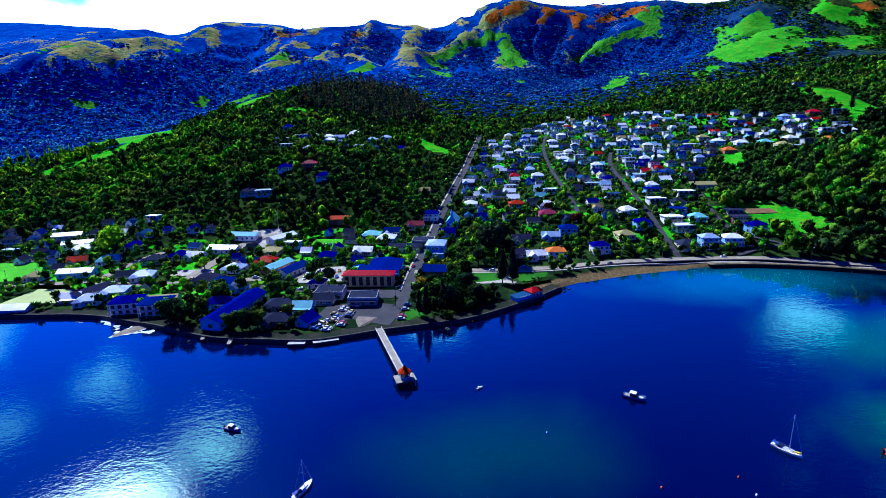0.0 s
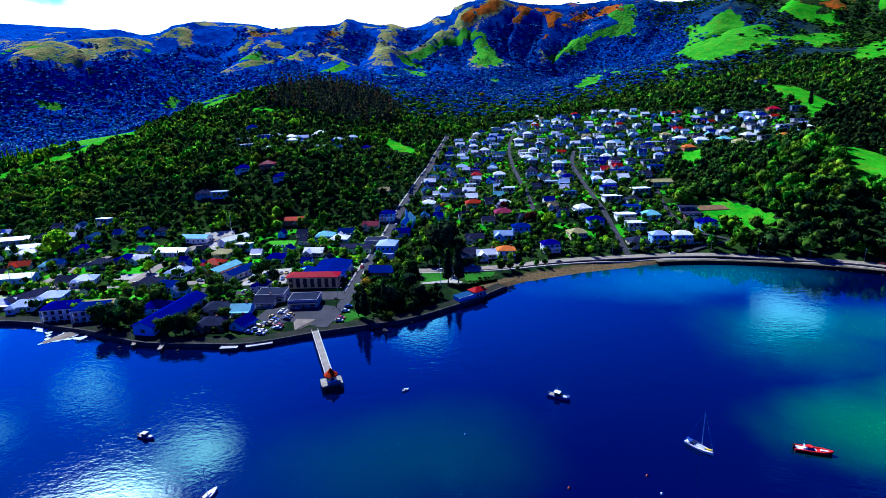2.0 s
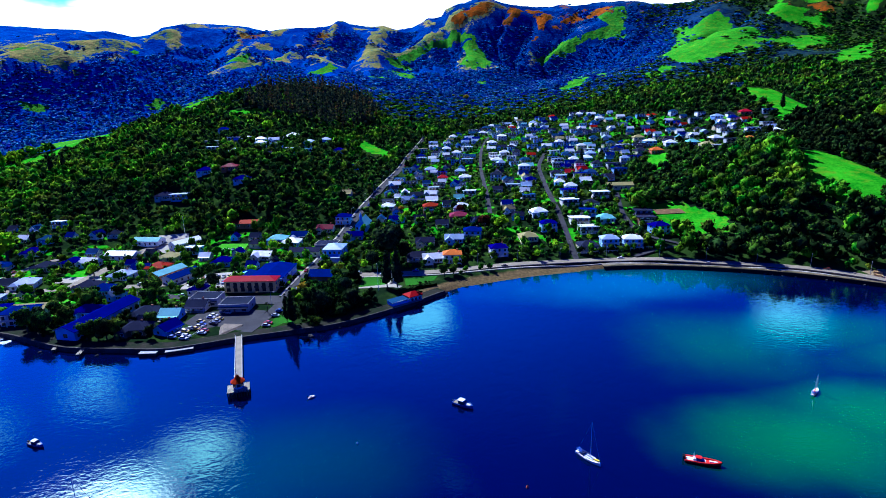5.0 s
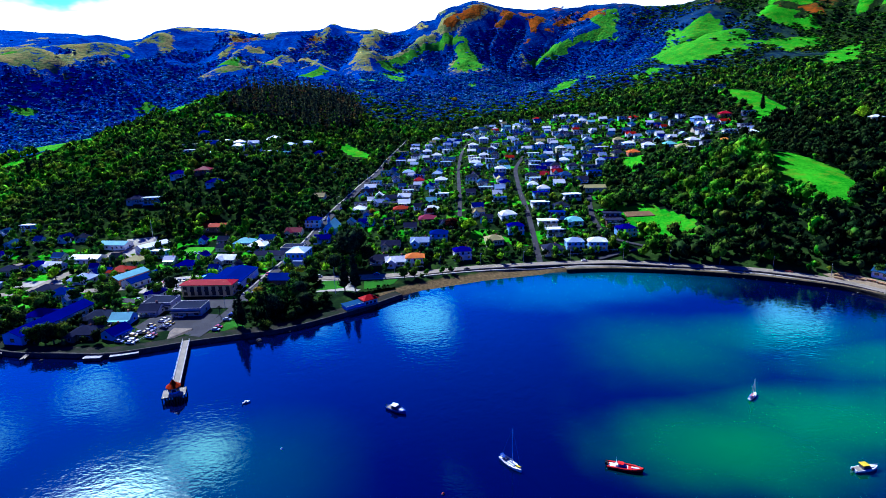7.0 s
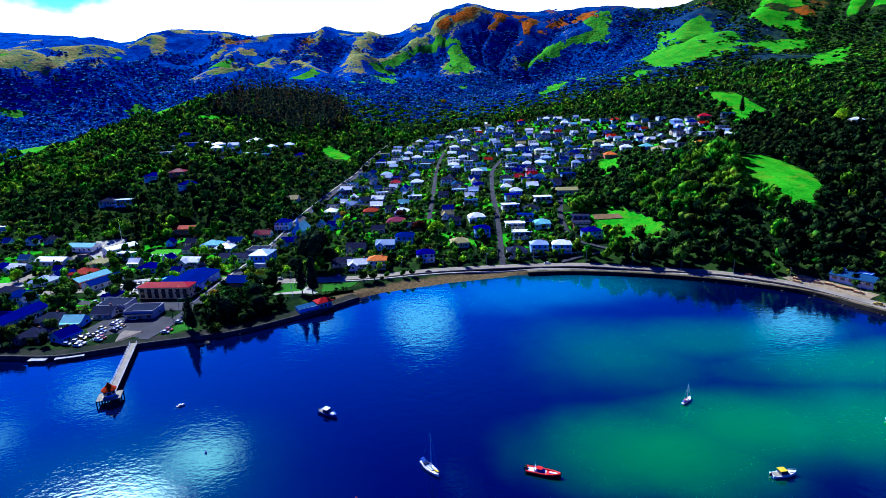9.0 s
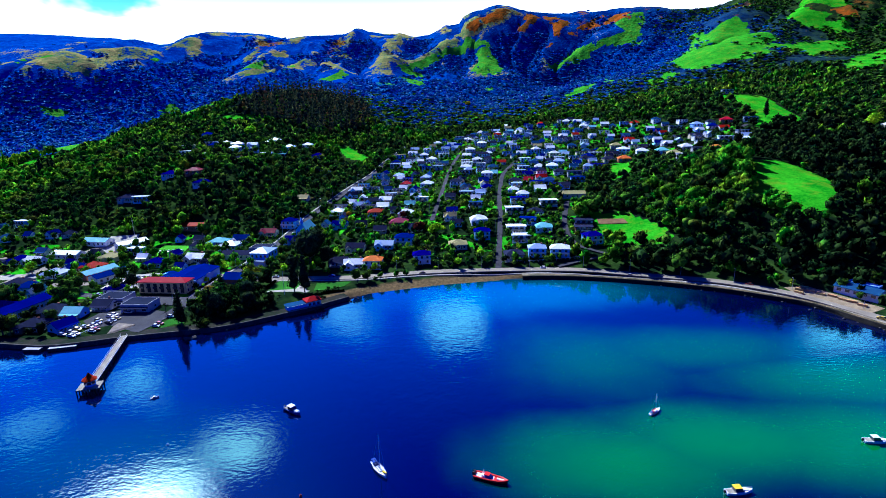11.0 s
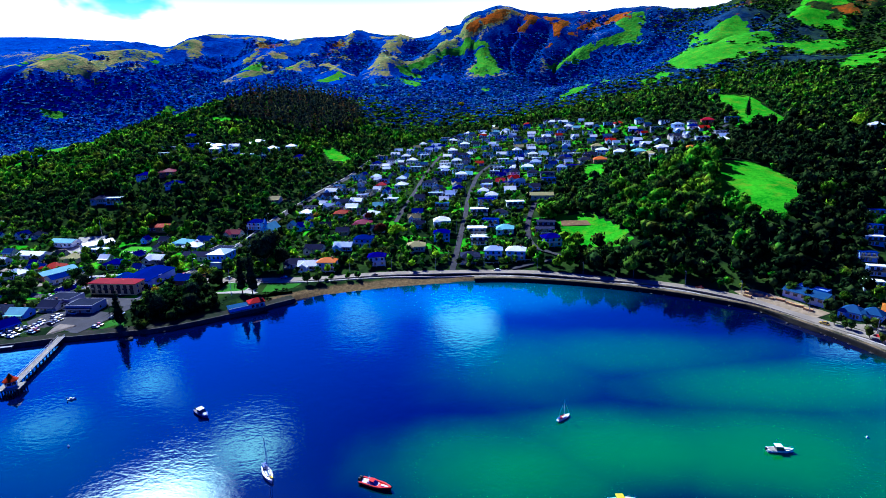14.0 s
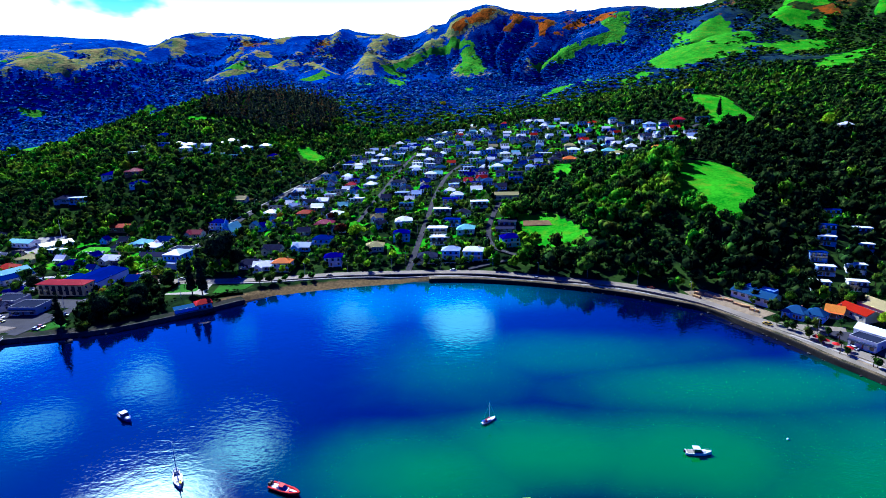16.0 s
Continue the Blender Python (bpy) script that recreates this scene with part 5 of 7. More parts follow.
# ---- larger buildings ----
def hotel():
    root = tagged(new("hotel"), "two-storey cream building with dark bays and red iron roof", "hotel")
    w, d, h = 30.5, 9.0, 6.6
    part("wall", Shape().box(-w / 2, w / 2, 0, d, -1, h).mesh("wall", WALLS["Y"]), root)
    part("roof", Shape().hip(w, d, h, 1.9, 0.7, 0.3, 0, 0, d / 2).mesh("roof", ROOFS["r"]), root)
    for i in range(7):
        x = -w / 2 + 2.4 + i * 4.28
        bay = part("bay", Shape().box(x - 1.12, x + 1.12, -0.12, 0.05, 0.4, 5.9).mesh("bay", BLACK), root, None, "dark recessed bay of glazing")
        part("balcony", Shape().box(x - 1.2, x + 1.2, -0.9, 0, 3.0, 3.2).box(x - 1.2, x + 1.2, -0.92, -0.84, 3.2, 4.1).mesh("balcony", GLASS), root)
    for yy in (2.4, 6.4):
        for z in (0.8, 4.0):
            part("window", window_mesh(1.5, 1.6), root, pose(w / 2, yy, z, 0, 0, 90))
    part("rear_wing", Shape().box(-4, w / 2 + 1, d + 0.05, d + 30, -1, 5.0).mesh("rear_wing", WALLS["B"]), root)
    part("rear_roof", Shape().along_y(d + 0.8, d + 30.5, [(-4.6, 5.01), (-4.6, 5.2), (5.8, 6.9), (16.9, 5.2), (16.9, 5.01)][::-1]).mesh("rear_roof", ROOFS["b"]), root)
    part("side_wing", Shape().box(-w / 2 + 1, -4.7, d + 0.05, d + 18, -1, 4.2).mesh("side_wing", WALLS["G"]), root)
    part("side_roof", Shape().along_y(d + 0.8, d + 18.4, [(-14.8, 4.21), (-14.8, 4.4), (-9.6, 5.6), (-4.62, 4.4), (-4.62, 4.21)][::-1]).mesh("side_roof", ROOFS["b"]), root)
    part("skylight", Shape().add([(-12.5, d + 8, 5.15), (-9.9, d + 8, 5.75), (-9.9, d + 14, 5.75), (-12.5, d + 14, 5.15), (-12.5, d + 8, 4.7), (-9.9, d + 8, 4.7), (-9.9, d + 14, 4.7), (-12.5, d + 14, 4.7)],
                                  [(0, 1, 2, 3), (7, 6, 5, 4), (0, 4, 5, 1), (1, 5, 6, 2), (2, 6, 7, 3), (3, 7, 4, 0)]).mesh("skylight", ROOFS["t"]), root)
    root.matrix_basis = pose(-45.8, 318.6, 3.3, 0, 0, -6)
    HOUSES.append((-45, 325, 17)), HOUSES.append((-38, 345, 15))


def long_lodge():
    root = tagged(new("lodge"), "long waterfront lodge under a deep blue iron roof", "lodge")
    w, d, h = 44.0, 11.0, 4.6
    part("wall", Shape().along_x(-w / 2, w / 2, [(-d / 2, -2), (d / 2, -2), (d / 2, h), (0, h + 2.2), (-d / 2, h)]).mesh("wall", WALLS["B"]), root)
    r = Shape()
    chevron(r, "x", -w / 2 - 0.8, w / 2 + 0.8, d, h, 2.2, 0, 1.0)
    part("roof", r.mesh("roof", ROOFS["b"]), root)
    for i in range(10):
        x = -w / 2 + 2.2 + i * 4.4
        part("window", window_mesh(1.5, 1.6), root, pose(x, -d / 2, 0.9))
        part("column", Shape().box(x + 1.9, x + 2.2, -d / 2 - 0.9, -d / 2 - 0.6, -1, 4.05).mesh("column", FRAME), root)
    part("window", window_mesh(2.4, 2.0), root, pose(-w / 2, 0, 1.0, 0, 0, -90))
    root.matrix_basis = pose(-114, 284, 2.7, 0, 0, 75)
    for k in (-14, 0, 14):
        HOUSES.append((-114 + k * 0.26, 284 + k, 9))


def flats(x, y, turn):
    root = tagged(new("apartment_block"), "two-storey white apartment block with balconies under a hipped roof", "apartments", "waterfront apartments")
    w, d, h = 15.0, 12.0, 6.2
    part("wall", Shape().box(-w / 2, w / 2, -d / 2, d / 2, -2, h).mesh("wall", WALLS["W"]), root)
    part("roof", Shape().hip(w, d, h, 2.2, 0.9, 0.3).mesh("roof", ROOFS["b"]), root)
    for i in range(4):
        for z in (0.3, 3.3):
            part("window", window_mesh(2.4, 2.0), root, pose(-5.6 + 3.75 * i, -d / 2, z))
    part("balcony", Shape().box(-w / 2, w / 2, -d / 2 - 2, -d / 2, 2.8, 3.05).box(-w / 2, w / 2, -d / 2 - 2, -d / 2 - 1.9, 3.05, 4.0).mesh("balcony", WALLS["G"]), root)
    for i in range(5):
        px = -w / 2 + 0.2 + i * (w - 0.4) / 4
        part("column", Shape().box(px - 0.2, px + 0.2, -d / 2 - 1.95, -d / 2 - 1.6, -2, 2.8).box(px - 0.2, px + 0.2, -d / 2 - 1.89, -d / 2 - 1.6, 3.05, h).mesh("column", WALLS["W"]), root)
    for s in (-1, 1):
        for z in (0.8, 3.8):
            part("window", window_mesh(1.5, 1.4), root, pose(s * w / 2, 1, z, 0, 0, 90 * s))
    root.matrix_basis = pose(x, y, 2.5, 0, 0, turn)
    HOUSES.append((x, y, 11))


def blue_inn():
    root = tagged(new("inn"), "pale blue two-storey corner inn with many windows", "inn")
    w, d, h = 13.0, 15.0, 7.4
    part("wall", Shape().box(-w / 2, w / 2, -d / 2, d / 2, -1, h).mesh("wall", WALLS["B"]), root)
    part("roof", Shape().hip(w, d, h, 2.4, 0.5, 0.3).mesh("roof", ROOFS["v"]), root)
    for z in (0.8, 4.4):
        for i in range(4):
            part("window", window_mesh(1.5, 1.8), root, pose(-4.8 + 3.2 * i, -d / 2, z))
        for s in (-1, 1):
            for i in range(3):
                part("window", window_mesh(1.5, 1.8), root, pose(s * w / 2, -4.5 + 4.5 * i, z, 0, 0, 90 * s))
    part("verandah_roof", Shape().box(-w / 2 - 0.3, w / 2 + 0.3, -d / 2 - 5.5, -d / 2 - 0.02, 3.2, 3.45).mesh("verandah_roof", ROOFS["v"]), root)
    part("front_bar", Shape().box(-w / 2, w / 2, -d / 2 - 5, -d / 2 - 0.02, -1, 3.2).mesh("front_bar", WALLS["W"]), root)
    root.matrix_basis = pose(-3, 379, 5.0, 0, 0, -9)
    HOUSES.append((-3, 378, 12))


def church():
    root = tagged(new("church"), "pale blue timber church with steep roof and bell turret", "church")
    w, d, h, r = 9.0, 17.0, 4.5, 5.0
    part("wall", Shape().along_y(-d / 2, d / 2, [(-w / 2, -2), (-w / 2, h), (0, h + r), (w / 2, h), (w / 2, -2)]).mesh("wall", WALLS["B"]), root)
    s = Shape()
    chevron(s, "y", -d / 2 - 0.4, d / 2 + 0.4, w, h, r)
    part("roof", s.mesh("roof", ROOFS["t"]), root)
    part("turret", Shape().box(-0.9, 0.9, -d / 2 + 0.4, -d / 2 + 2.2, h + 3, h + 7).lathe([(1.5, h + 7), (0.05, h + 10.5)], 4, 0, (0, -d / 2 + 1.3)).mesh("turret", WALLS["B"]), root)
    part("porch", Shape().box(-1.6, 1.6, -d / 2 - 2.5, -d / 2 - 0.02, -2, 3.0).lathe([(2.4, 3.0), (0.1, 4.6)], 4, 0, (0, -d / 2 - 1.2)).mesh("porch", WALLS["B"]), root)
    for x in (-2.8, 2.8):
        part("window", window_mesh(1.5, 2.0), root, pose(x, -d / 2, 1.2))
    root.matrix_basis = pose(12, 440, ground_at(12, 440), 0, 0, -10)
    HOUSES.append((12, 440, 9))


def yard_shed():
    root = tagged(new("boat_workshop"), "long blue-grey iron workshop beside the shore road", "workshop")
    w, d, h = 21.0, 10.0, 3.4
    part("wall", Shape().along_x(-w / 2, w / 2, [(-d / 2, -1.5), (d / 2, -1.5), (d / 2, h), (0, h + 1.8), (-d / 2, h)]).mesh("wall", WALLS["W"]), root)
    s = Shape()
    chevron(s, "x", -w / 2 - 0.5, w / 2 + 0.5, d, h, 1.8, 0, 0.7)
    part("roof", s.mesh("roof", ROOFS["k"]), root)
    part("lean_to", Shape().box(-w / 2 + 2, w / 2 - 4, d / 2 + 0.02, d / 2 + 5, -1.5, 4.6).mesh("lean_to", WALLS["B"]), root)
    for i in range(5):
        part("window", window_mesh(2.2, 1.5), root, pose(-8 + 4.0 * i, -d / 2, 1.1))
    root.matrix_basis = pose(348.5, 287, ground_at(348.5, 287), 0, 0, -56)
    HOUSES.append((344.5, 293, 8)), HOUSES.append((352.5, 281, 8))


def gable_hall(x, y, turn, roof, wall, w, d, h, label):
    root = tagged(new("hall"), label, "hall")
    part("wall", Shape().along_x(-w / 2, w / 2, [(-d / 2, -1.5), (d / 2, -1.5), (d / 2, h), (0, h + d * 0.22), (-d / 2, h)]).mesh("wall", WALLS[wall]), root)
    s = Shape()
    chevron(s, "x", -w / 2 - 0.4, w / 2 + 0.4, d, h, d * 0.22)
    part("roof", s.mesh("roof", ROOFS[roof]), root)
    for i in range(3):
        part("window", window_mesh(1.5, 1.5), root, pose(-w / 3 + i * w / 3, -d / 2, 1.0))
    root.matrix_basis = pose(x, y, ground_at(x, y), 0, 0, turn)
    HOUSES.append((x, y, 11))


hotel(), long_lodge(), blue_inn(), church(), yard_shed()
flats(-158.5, 291.5, 6), flats(-176, 295, 6)
gable_hall(395, 260, -76, "e", "C", 20, 11, 4.2, "large cream hall under a tan gabled iron roof")
gable_hall(-5, 333, -8, "b", "O", 15, 12, 5.0, "brown-red corner building under a dark blue iron roof")
gable_hall(383, 260, -76, "r", "C", 15, 8.5, 3.4, "cream shop under a bright red gabled roof")


# ---- wharf and boat shed ----
def wharf():
    root = tagged(new("wharf"), "long narrow timber wharf on piles running into the harbour", "wharf")
    a, b = Vector((-35.2, 257.6, 0)), Vector((-21.6, 209.8, 0))
    u = (b - a).normalized()
    s = Vector((-u.y, u.x, 0))
    L = (b - a).length
    k = 40
    for i in range(k):
        p, q = a + u * (L * i / k), a + u * (L * (i + 1) / k - 0.06)
        v = [p - s * 1.6, q - s * 1.6, q + s * 1.6, p + s * 1.6]
        part("deck_bay", Shape().add([(c.x, c.y, 2.15) for c in v] + [(c.x, c.y, 2.4) for c in v], [(3, 2, 1, 0), (4, 5, 6, 7), (0, 1, 5, 4), (1, 2, 6, 5), (2, 3, 7, 6), (3, 0, 4, 7)]).mesh("deck_bay", TIMBER), root)
    for side in (-1, 1):
        o = s * (1.5 * side)
        part("kerb_rail", Shape().tube(a + o + Vector((0, 0, 2.5)), b + o + Vector((0, 0, 2.5)), 0.14, None, 4).mesh("kerb_rail", FRAME), root, None, "white-painted kerb rail")
        part("hand_rail", Shape().tube(a + o + Vector((0, 0, 3.4)), b + o + Vector((0, 0, 3.4)), 0.06, None, 4).mesh("hand_rail", FRAME), root)
        for i in range(14):
            p = a + u * (L * (i + 0.3) / 13.6) + o
            part("pile", Shape().tube((p.x, p.y, -3), (p.x, p.y, 2.2), 0.2, 0.18).mesh("pile", PILE), root)
            part("rail_post", Shape().tube((p.x, p.y, 2.2), (p.x, p.y, 3.45), 0.06, None, 4).mesh("rail_post", FRAME), root)
    c = Vector((-20.6, 206.5, 0))
    head = Shape()
    v = [c - s * 4.3 - u * 3.4, c - s * 4.3 + u * 3.4, c + s * 4.3 + u * 3.4, c + s * 4.3 - u * 3.4]
    head.add([(q.x, q.y, 2.05) for q in v] + [(q.x, q.y, 2.45) for q in v], [(3, 2, 1, 0), (4, 5, 6, 7), (0, 1, 5, 4), (1, 2, 6, 5), (2, 3, 7, 6), (3, 0, 4, 7)])
    part("head_deck", head.mesh("head_deck", TIMBER), root)
    fender = Shape().tube((0, 0, -3), (0, 0, 2.5), 0.24).mesh("fender_pile", PILE)
    for i in range(-4, 5):
        for e in (-3.3, 3.3):
            p = c + s * (i * 1.02) + u * e
            part("fender_pile", fender, root, pose(p.x, p.y, 0))
    hut = tagged(new("shelter"), "small octagonal wharf shelter with pointed red roof", "shelter")
    o = c - u * 0.6
    part("wall", Shape().lathe([(2.1, 0), (2.1, 2.6)], 8).mesh("wall", WALLS["B"]), hut)
    roof = part("roof", Shape().lathe([(2.9, 2.5), (2.95, 2.7), (1.3, 3.9), (0.08, 5.6)], 8).mesh("roof", ROOFS["r"]), hut)
    part("finial", Shape().tube((0, 0, 5.5), (0, 0, 6.4), 0.06).mesh("finial", FRAME), roof)
    for i in range(4):
        part("window", window_mesh(1.5, 1.3), hut, pose(0, 0, 0.8, 0, 0, 45 * i - 67.5) @ pose(0, -1.97, 0))
    hut.matrix_basis = pose(o.x, o.y, 2.45)


def boat_shed():
    root = tagged(new("boat_shed"), "white waterside boat shed with a red roof", "boat shed")
    part("wall", Shape().box(-4, 4, -3.2, 3.2, -3, 3.2).mesh("wall", WALLS["W"]), root)
    part("roof", Shape().hip(8, 6.4, 3.2, 1.9, 0.6, 0.25).mesh("roof", ROOFS["r"]), root)
    for x in (-2.4, 0, 2.4):
        part("window", window_mesh(1.5, 1.5), root, pose(x, -3.2, 0.9))
    part("annexe", Shape().box(-15, -4.05, -2.8, 2.8, -3, 2.4).mesh("annexe", WALLS["B"]), root)
    part("annexe_roof", Shape().along_x(-15.4, -4.1, [(-3.2, 2.42), (3.1, 2.7), (3.1, 2.9), (-3.2, 2.62)]).mesh("annexe_roof", ROOFS["k"]), root)
    part("annexe_fascia", Shape().box(-15.4, -4.1, -3.34, -3.22, 2.3, 2.75).mesh("annexe_fascia", FRAME), root)
    part("jetty", Shape().box(-15, 4, -5.2, -3.25, 0.5, 0.8).mesh("jetty", TIMBER), root)
    for x in (-14, -9, -4, 1, 3.6):
        part("pile", Shape().tube((x, -5, -4), (x, -5, 0.9), 0.16).mesh("pile", PILE), root)
    root.matrix_basis = pose(50, 297, 1.9, 0, 0, 33)
    HOUSES.append((50, 297, 7)), HOUSES.append((42, 292, 6))


wharf(), boat_shed()


# ---- boats ----
def hull_shape(length, beam, deck_z, keel=-0.6, stern=0.8, sheer=0.35, m=0, flare=0.72, rings=9):
    """A round-bilged hull with bow at +x."""
    s = Shape()
    v, k = [], 6
    for i in range(rings):
        t = i / (rings - 1)
        x = -length / 2 + length * t
        w = beam / 2 * (stern + (1 - stern) * min(1, t * 2.6)) * (1 if t < 0.45 else max(0.02, 1 - ((t - 0.45) / 0.55) ** 2.2))
        z = deck_z + sheer * t * t
        kz = keel * (1 - 0.9 * max(0, (t - 0.55) / 0.45) ** 2)
        v += [(x, -w, z), (x, -w * flare - 0.05 * w, 0.05), (x, -w * 0.25, kz), (x, w * 0.25, kz), (x, w * flare + 0.05 * w, 0.05), (x, w, z)]
    f = [(0, 5, 4, 3, 2, 1), tuple((rings - 1) * k + j for j in (0, 1, 2, 3, 4, 5))]
    for i in range(rings - 1):
        for j in range(k):
            a, b = i * k + j, i * k + (j + 1) % k
            f.append((a, b, b + k, a + k))
    return s.add(v, f, m)


def placed(root, x, y, head):
    root.matrix_basis = pose(x, y, 0, 0, 0, head)
    return root


def yacht(x, y, head, length=12.0, mast=13.8, hull=HULL_WHITE, label="white sailing yacht at anchor with bare mast", cover=CANVAS):
    root = tagged(new("sailing_yacht"), label, "yacht", "moored boats")
    q = length / 12
    part("hull", hull_shape(length, 3.6 * q, 0.95 * q, -0.8, 0.62).mesh("hull", hull), root)
    part("coachroof", Shape().along_x(-2.2 * q, 2.4 * q, [(-1.0 * q, 0.97 * q), (1.0 * q, 0.97 * q), (0.8 * q, 1.55 * q), (-0.8 * q, 1.55 * q)]).mesh("coachroof", DECK), root)
    part("cockpit", Shape().box(-4.6 * q, -2.4 * q, -0.8 * q, 0.8 * q, 0.9 * q, 1.08 * q).mesh("cockpit", TIMBER), root)
    part("sprayhood", Shape().along_x(-2.9 * q, -1.7 * q, [(-1.05 * q, 1.0 * q), (1.05 * q, 1.0 * q), (0.8 * q, 2.1 * q), (-0.8 * q, 2.1 * q)]).mesh("sprayhood", cover), root, None, "navy canvas sprayhood")
    m = part("mast", Shape().tube((0.9 * q, 0, 1.4 * q), (0.9 * q, 0, mast), 0.17 * q, 0.12 * q).mesh("mast", HULL_WHITE), root)
    part("spreaders", Shape().tube((0.9 * q, -1.1, mast * 0.55), (0.9 * q, 1.1, mast * 0.55), 0.05, None, 4).mesh("spreaders", ALLOY), m)
    part("boom", Shape().tube((0.8 * q, 0, 2.5 * q), (-3.6 * q, 0, 2.6 * q), 0.09).mesh("boom", ALLOY), m)
    part("sail_cover", Shape().tube((0.7 * q, 0, 2.72 * q), (-3.4 * q, 0, 2.78 * q), 0.22, 0.12).mesh("sail_cover", cover), m, None, "navy canvas sail cover")
    part("forestay", Shape().tube((length / 2 - 0.2, 0, 1.3 * q), (0.95 * q, 0, mast - 0.2), 0.06, 0.05, 4).mesh("forestay", FRAME), root, None, "furled white headsail")
    part("backstay", Shape().tube((-length / 2 + 0.2, 0, 1.0 * q), (0.85 * q, 0, mast - 0.1), 0.025, 0.025, 3).mesh("backstay", ALLOY), root)
    part("gantry", Shape().tube((-5.2 * q, -0.9 * q, 0.9 * q), (-5.2 * q, -0.8 * q, 2.3 * q), 0.06, None, 5).tube((-5.2 * q, 0.9 * q, 0.9 * q), (-5.2 * q, 0.8 * q, 2.3 * q), 0.06, None, 5).box(-5.6 * q, -4.8 * q, -0.9 * q, 0.9 * q, 2.3 * q, 2.38 * q).mesh("gantry", HULL_BLUE), root, None, "stern gantry with solar panel")
    part("bimini", Shape().along_x(-4.6 * q, -3.0 * q, [(-1.0 * q, 1.9 * q), (1.0 * q, 1.9 * q), (0.7 * q, 2.25 * q), (-0.7 * q, 2.25 * q)]).mesh("bimini", HULL_BLUE), root, None, "blue canvas cockpit cover")
    part("toe_rail", Shape().tube((-length / 2 + 0.3, -1.25 * q, 1.1 * q), (length * 0.2, -1.65 * q, 1.25 * q), 0.05, None, 4).tube((-length / 2 + 0.3, 1.25 * q, 1.1 * q), (length * 0.2, 1.65 * q, 1.25 * q), 0.05, None, 4).mesh("toe_rail", HULL_BLUE), root)
    if length > 9.3:
        part("kayak", hull_shape(2.6, 0.8, 0.4, 0.1, 0.2).mesh("kayak", YELLOW), root, pose(length * 0.3, 0.3, 0.8, 0, 0, 12), "yellow kayak lashed on the foredeck")
    return placed(root, x, y, head)


def launch(x, y, head):
    root = tagged(new("rigid_inflatable"), "bright red rigid inflatable boat with small cabin", "motor boat", "moored boats")
    L = 10.4
    part("hull", hull_shape(L, 2.9, 0.55, -0.5, 0.9, 0.5).mesh("hull", HULL_RED), root)
    for s in (-1, 1):
        tube = Shape()
        pts = [(-L / 2 - 0.2, 1.35 * s, 0.65), (0, 1.4 * s, 0.75), (2.6, 1.15 * s, 0.9), (4.3, 0.55 * s, 1.05), (L / 2 + 0.1, 0, 1.15)]
        for p, q in zip(pts, pts[1:]):
            tube.tube(p, q, 0.36, 0.34, 8)
        part("tube", tube.mesh("tube", HULL_RED), root)
    part("deck", Shape().box(-L / 2 + 0.3, 2.4, -1.05, 1.05, 0.6, 0.72).mesh("deck", DECK), root)
    part("bow_deck", Shape().along_x(1.8, 4.2, [(-0.5, 0.75), (0.5, 0.75), (0.35, 1.1), (-0.35, 1.1)]).mesh("bow_deck", DECK), root)
    cab = part("cabin", Shape().along_y(-0.7, 0.7, [(-1.9, 0.7), (-1.85, 1.6), (-0.7, 1.65), (0.0, 1.25), (0.5, 0.7)]).mesh("cabin", HULL_BLUE), root, None, "dark blue steering console")
    part("cabin_roof", Shape().along_y(-0.85, 0.85, [(-2.2, 1.72), (-0.5, 1.78), (-0.4, 1.86), (-2.1, 1.95)]).mesh("cabin_roof", HULL_RED), cab, None, "red console canopy")
    part("seat", Shape().box(-3.0, -2.3, -0.6, 0.6, 0.72, 1.25).mesh("seat", HULL_WHITE), root, None, "white helm seat")
    part("arch", Shape().tube((-2.6, -1.15, 0.7), (-2.7, -0.8, 2.1), 0.07, None, 5).tube((-2.6, 1.15, 0.7), (-2.7, 0.8, 2.1), 0.07, None, 5).tube((-2.7, -0.85, 2.1), (-2.7, 0.85, 2.1), 0.08, None, 5).mesh("arch", FRAME), root, None, "white radar arch")
    part("aerial", Shape().tube((-2.7, 0.4, 2.1), (-2.8, 0.4, 3.6), 0.03, 0.02, 4).mesh("aerial", FRAME), root)
    for s in (-0.45, 0.45):
        part("outboard", Shape().box(-L / 2 - 0.8, -L / 2 - 0.1, s - 0.28, s + 0.28, 0.7, 1.6).box(-L / 2 - 0.6, -L / 2 - 0.3, s - 0.1, s + 0.1, -0.3, 0.7).mesh("outboard", BLACK), root)
    return placed(root, x, y, head)


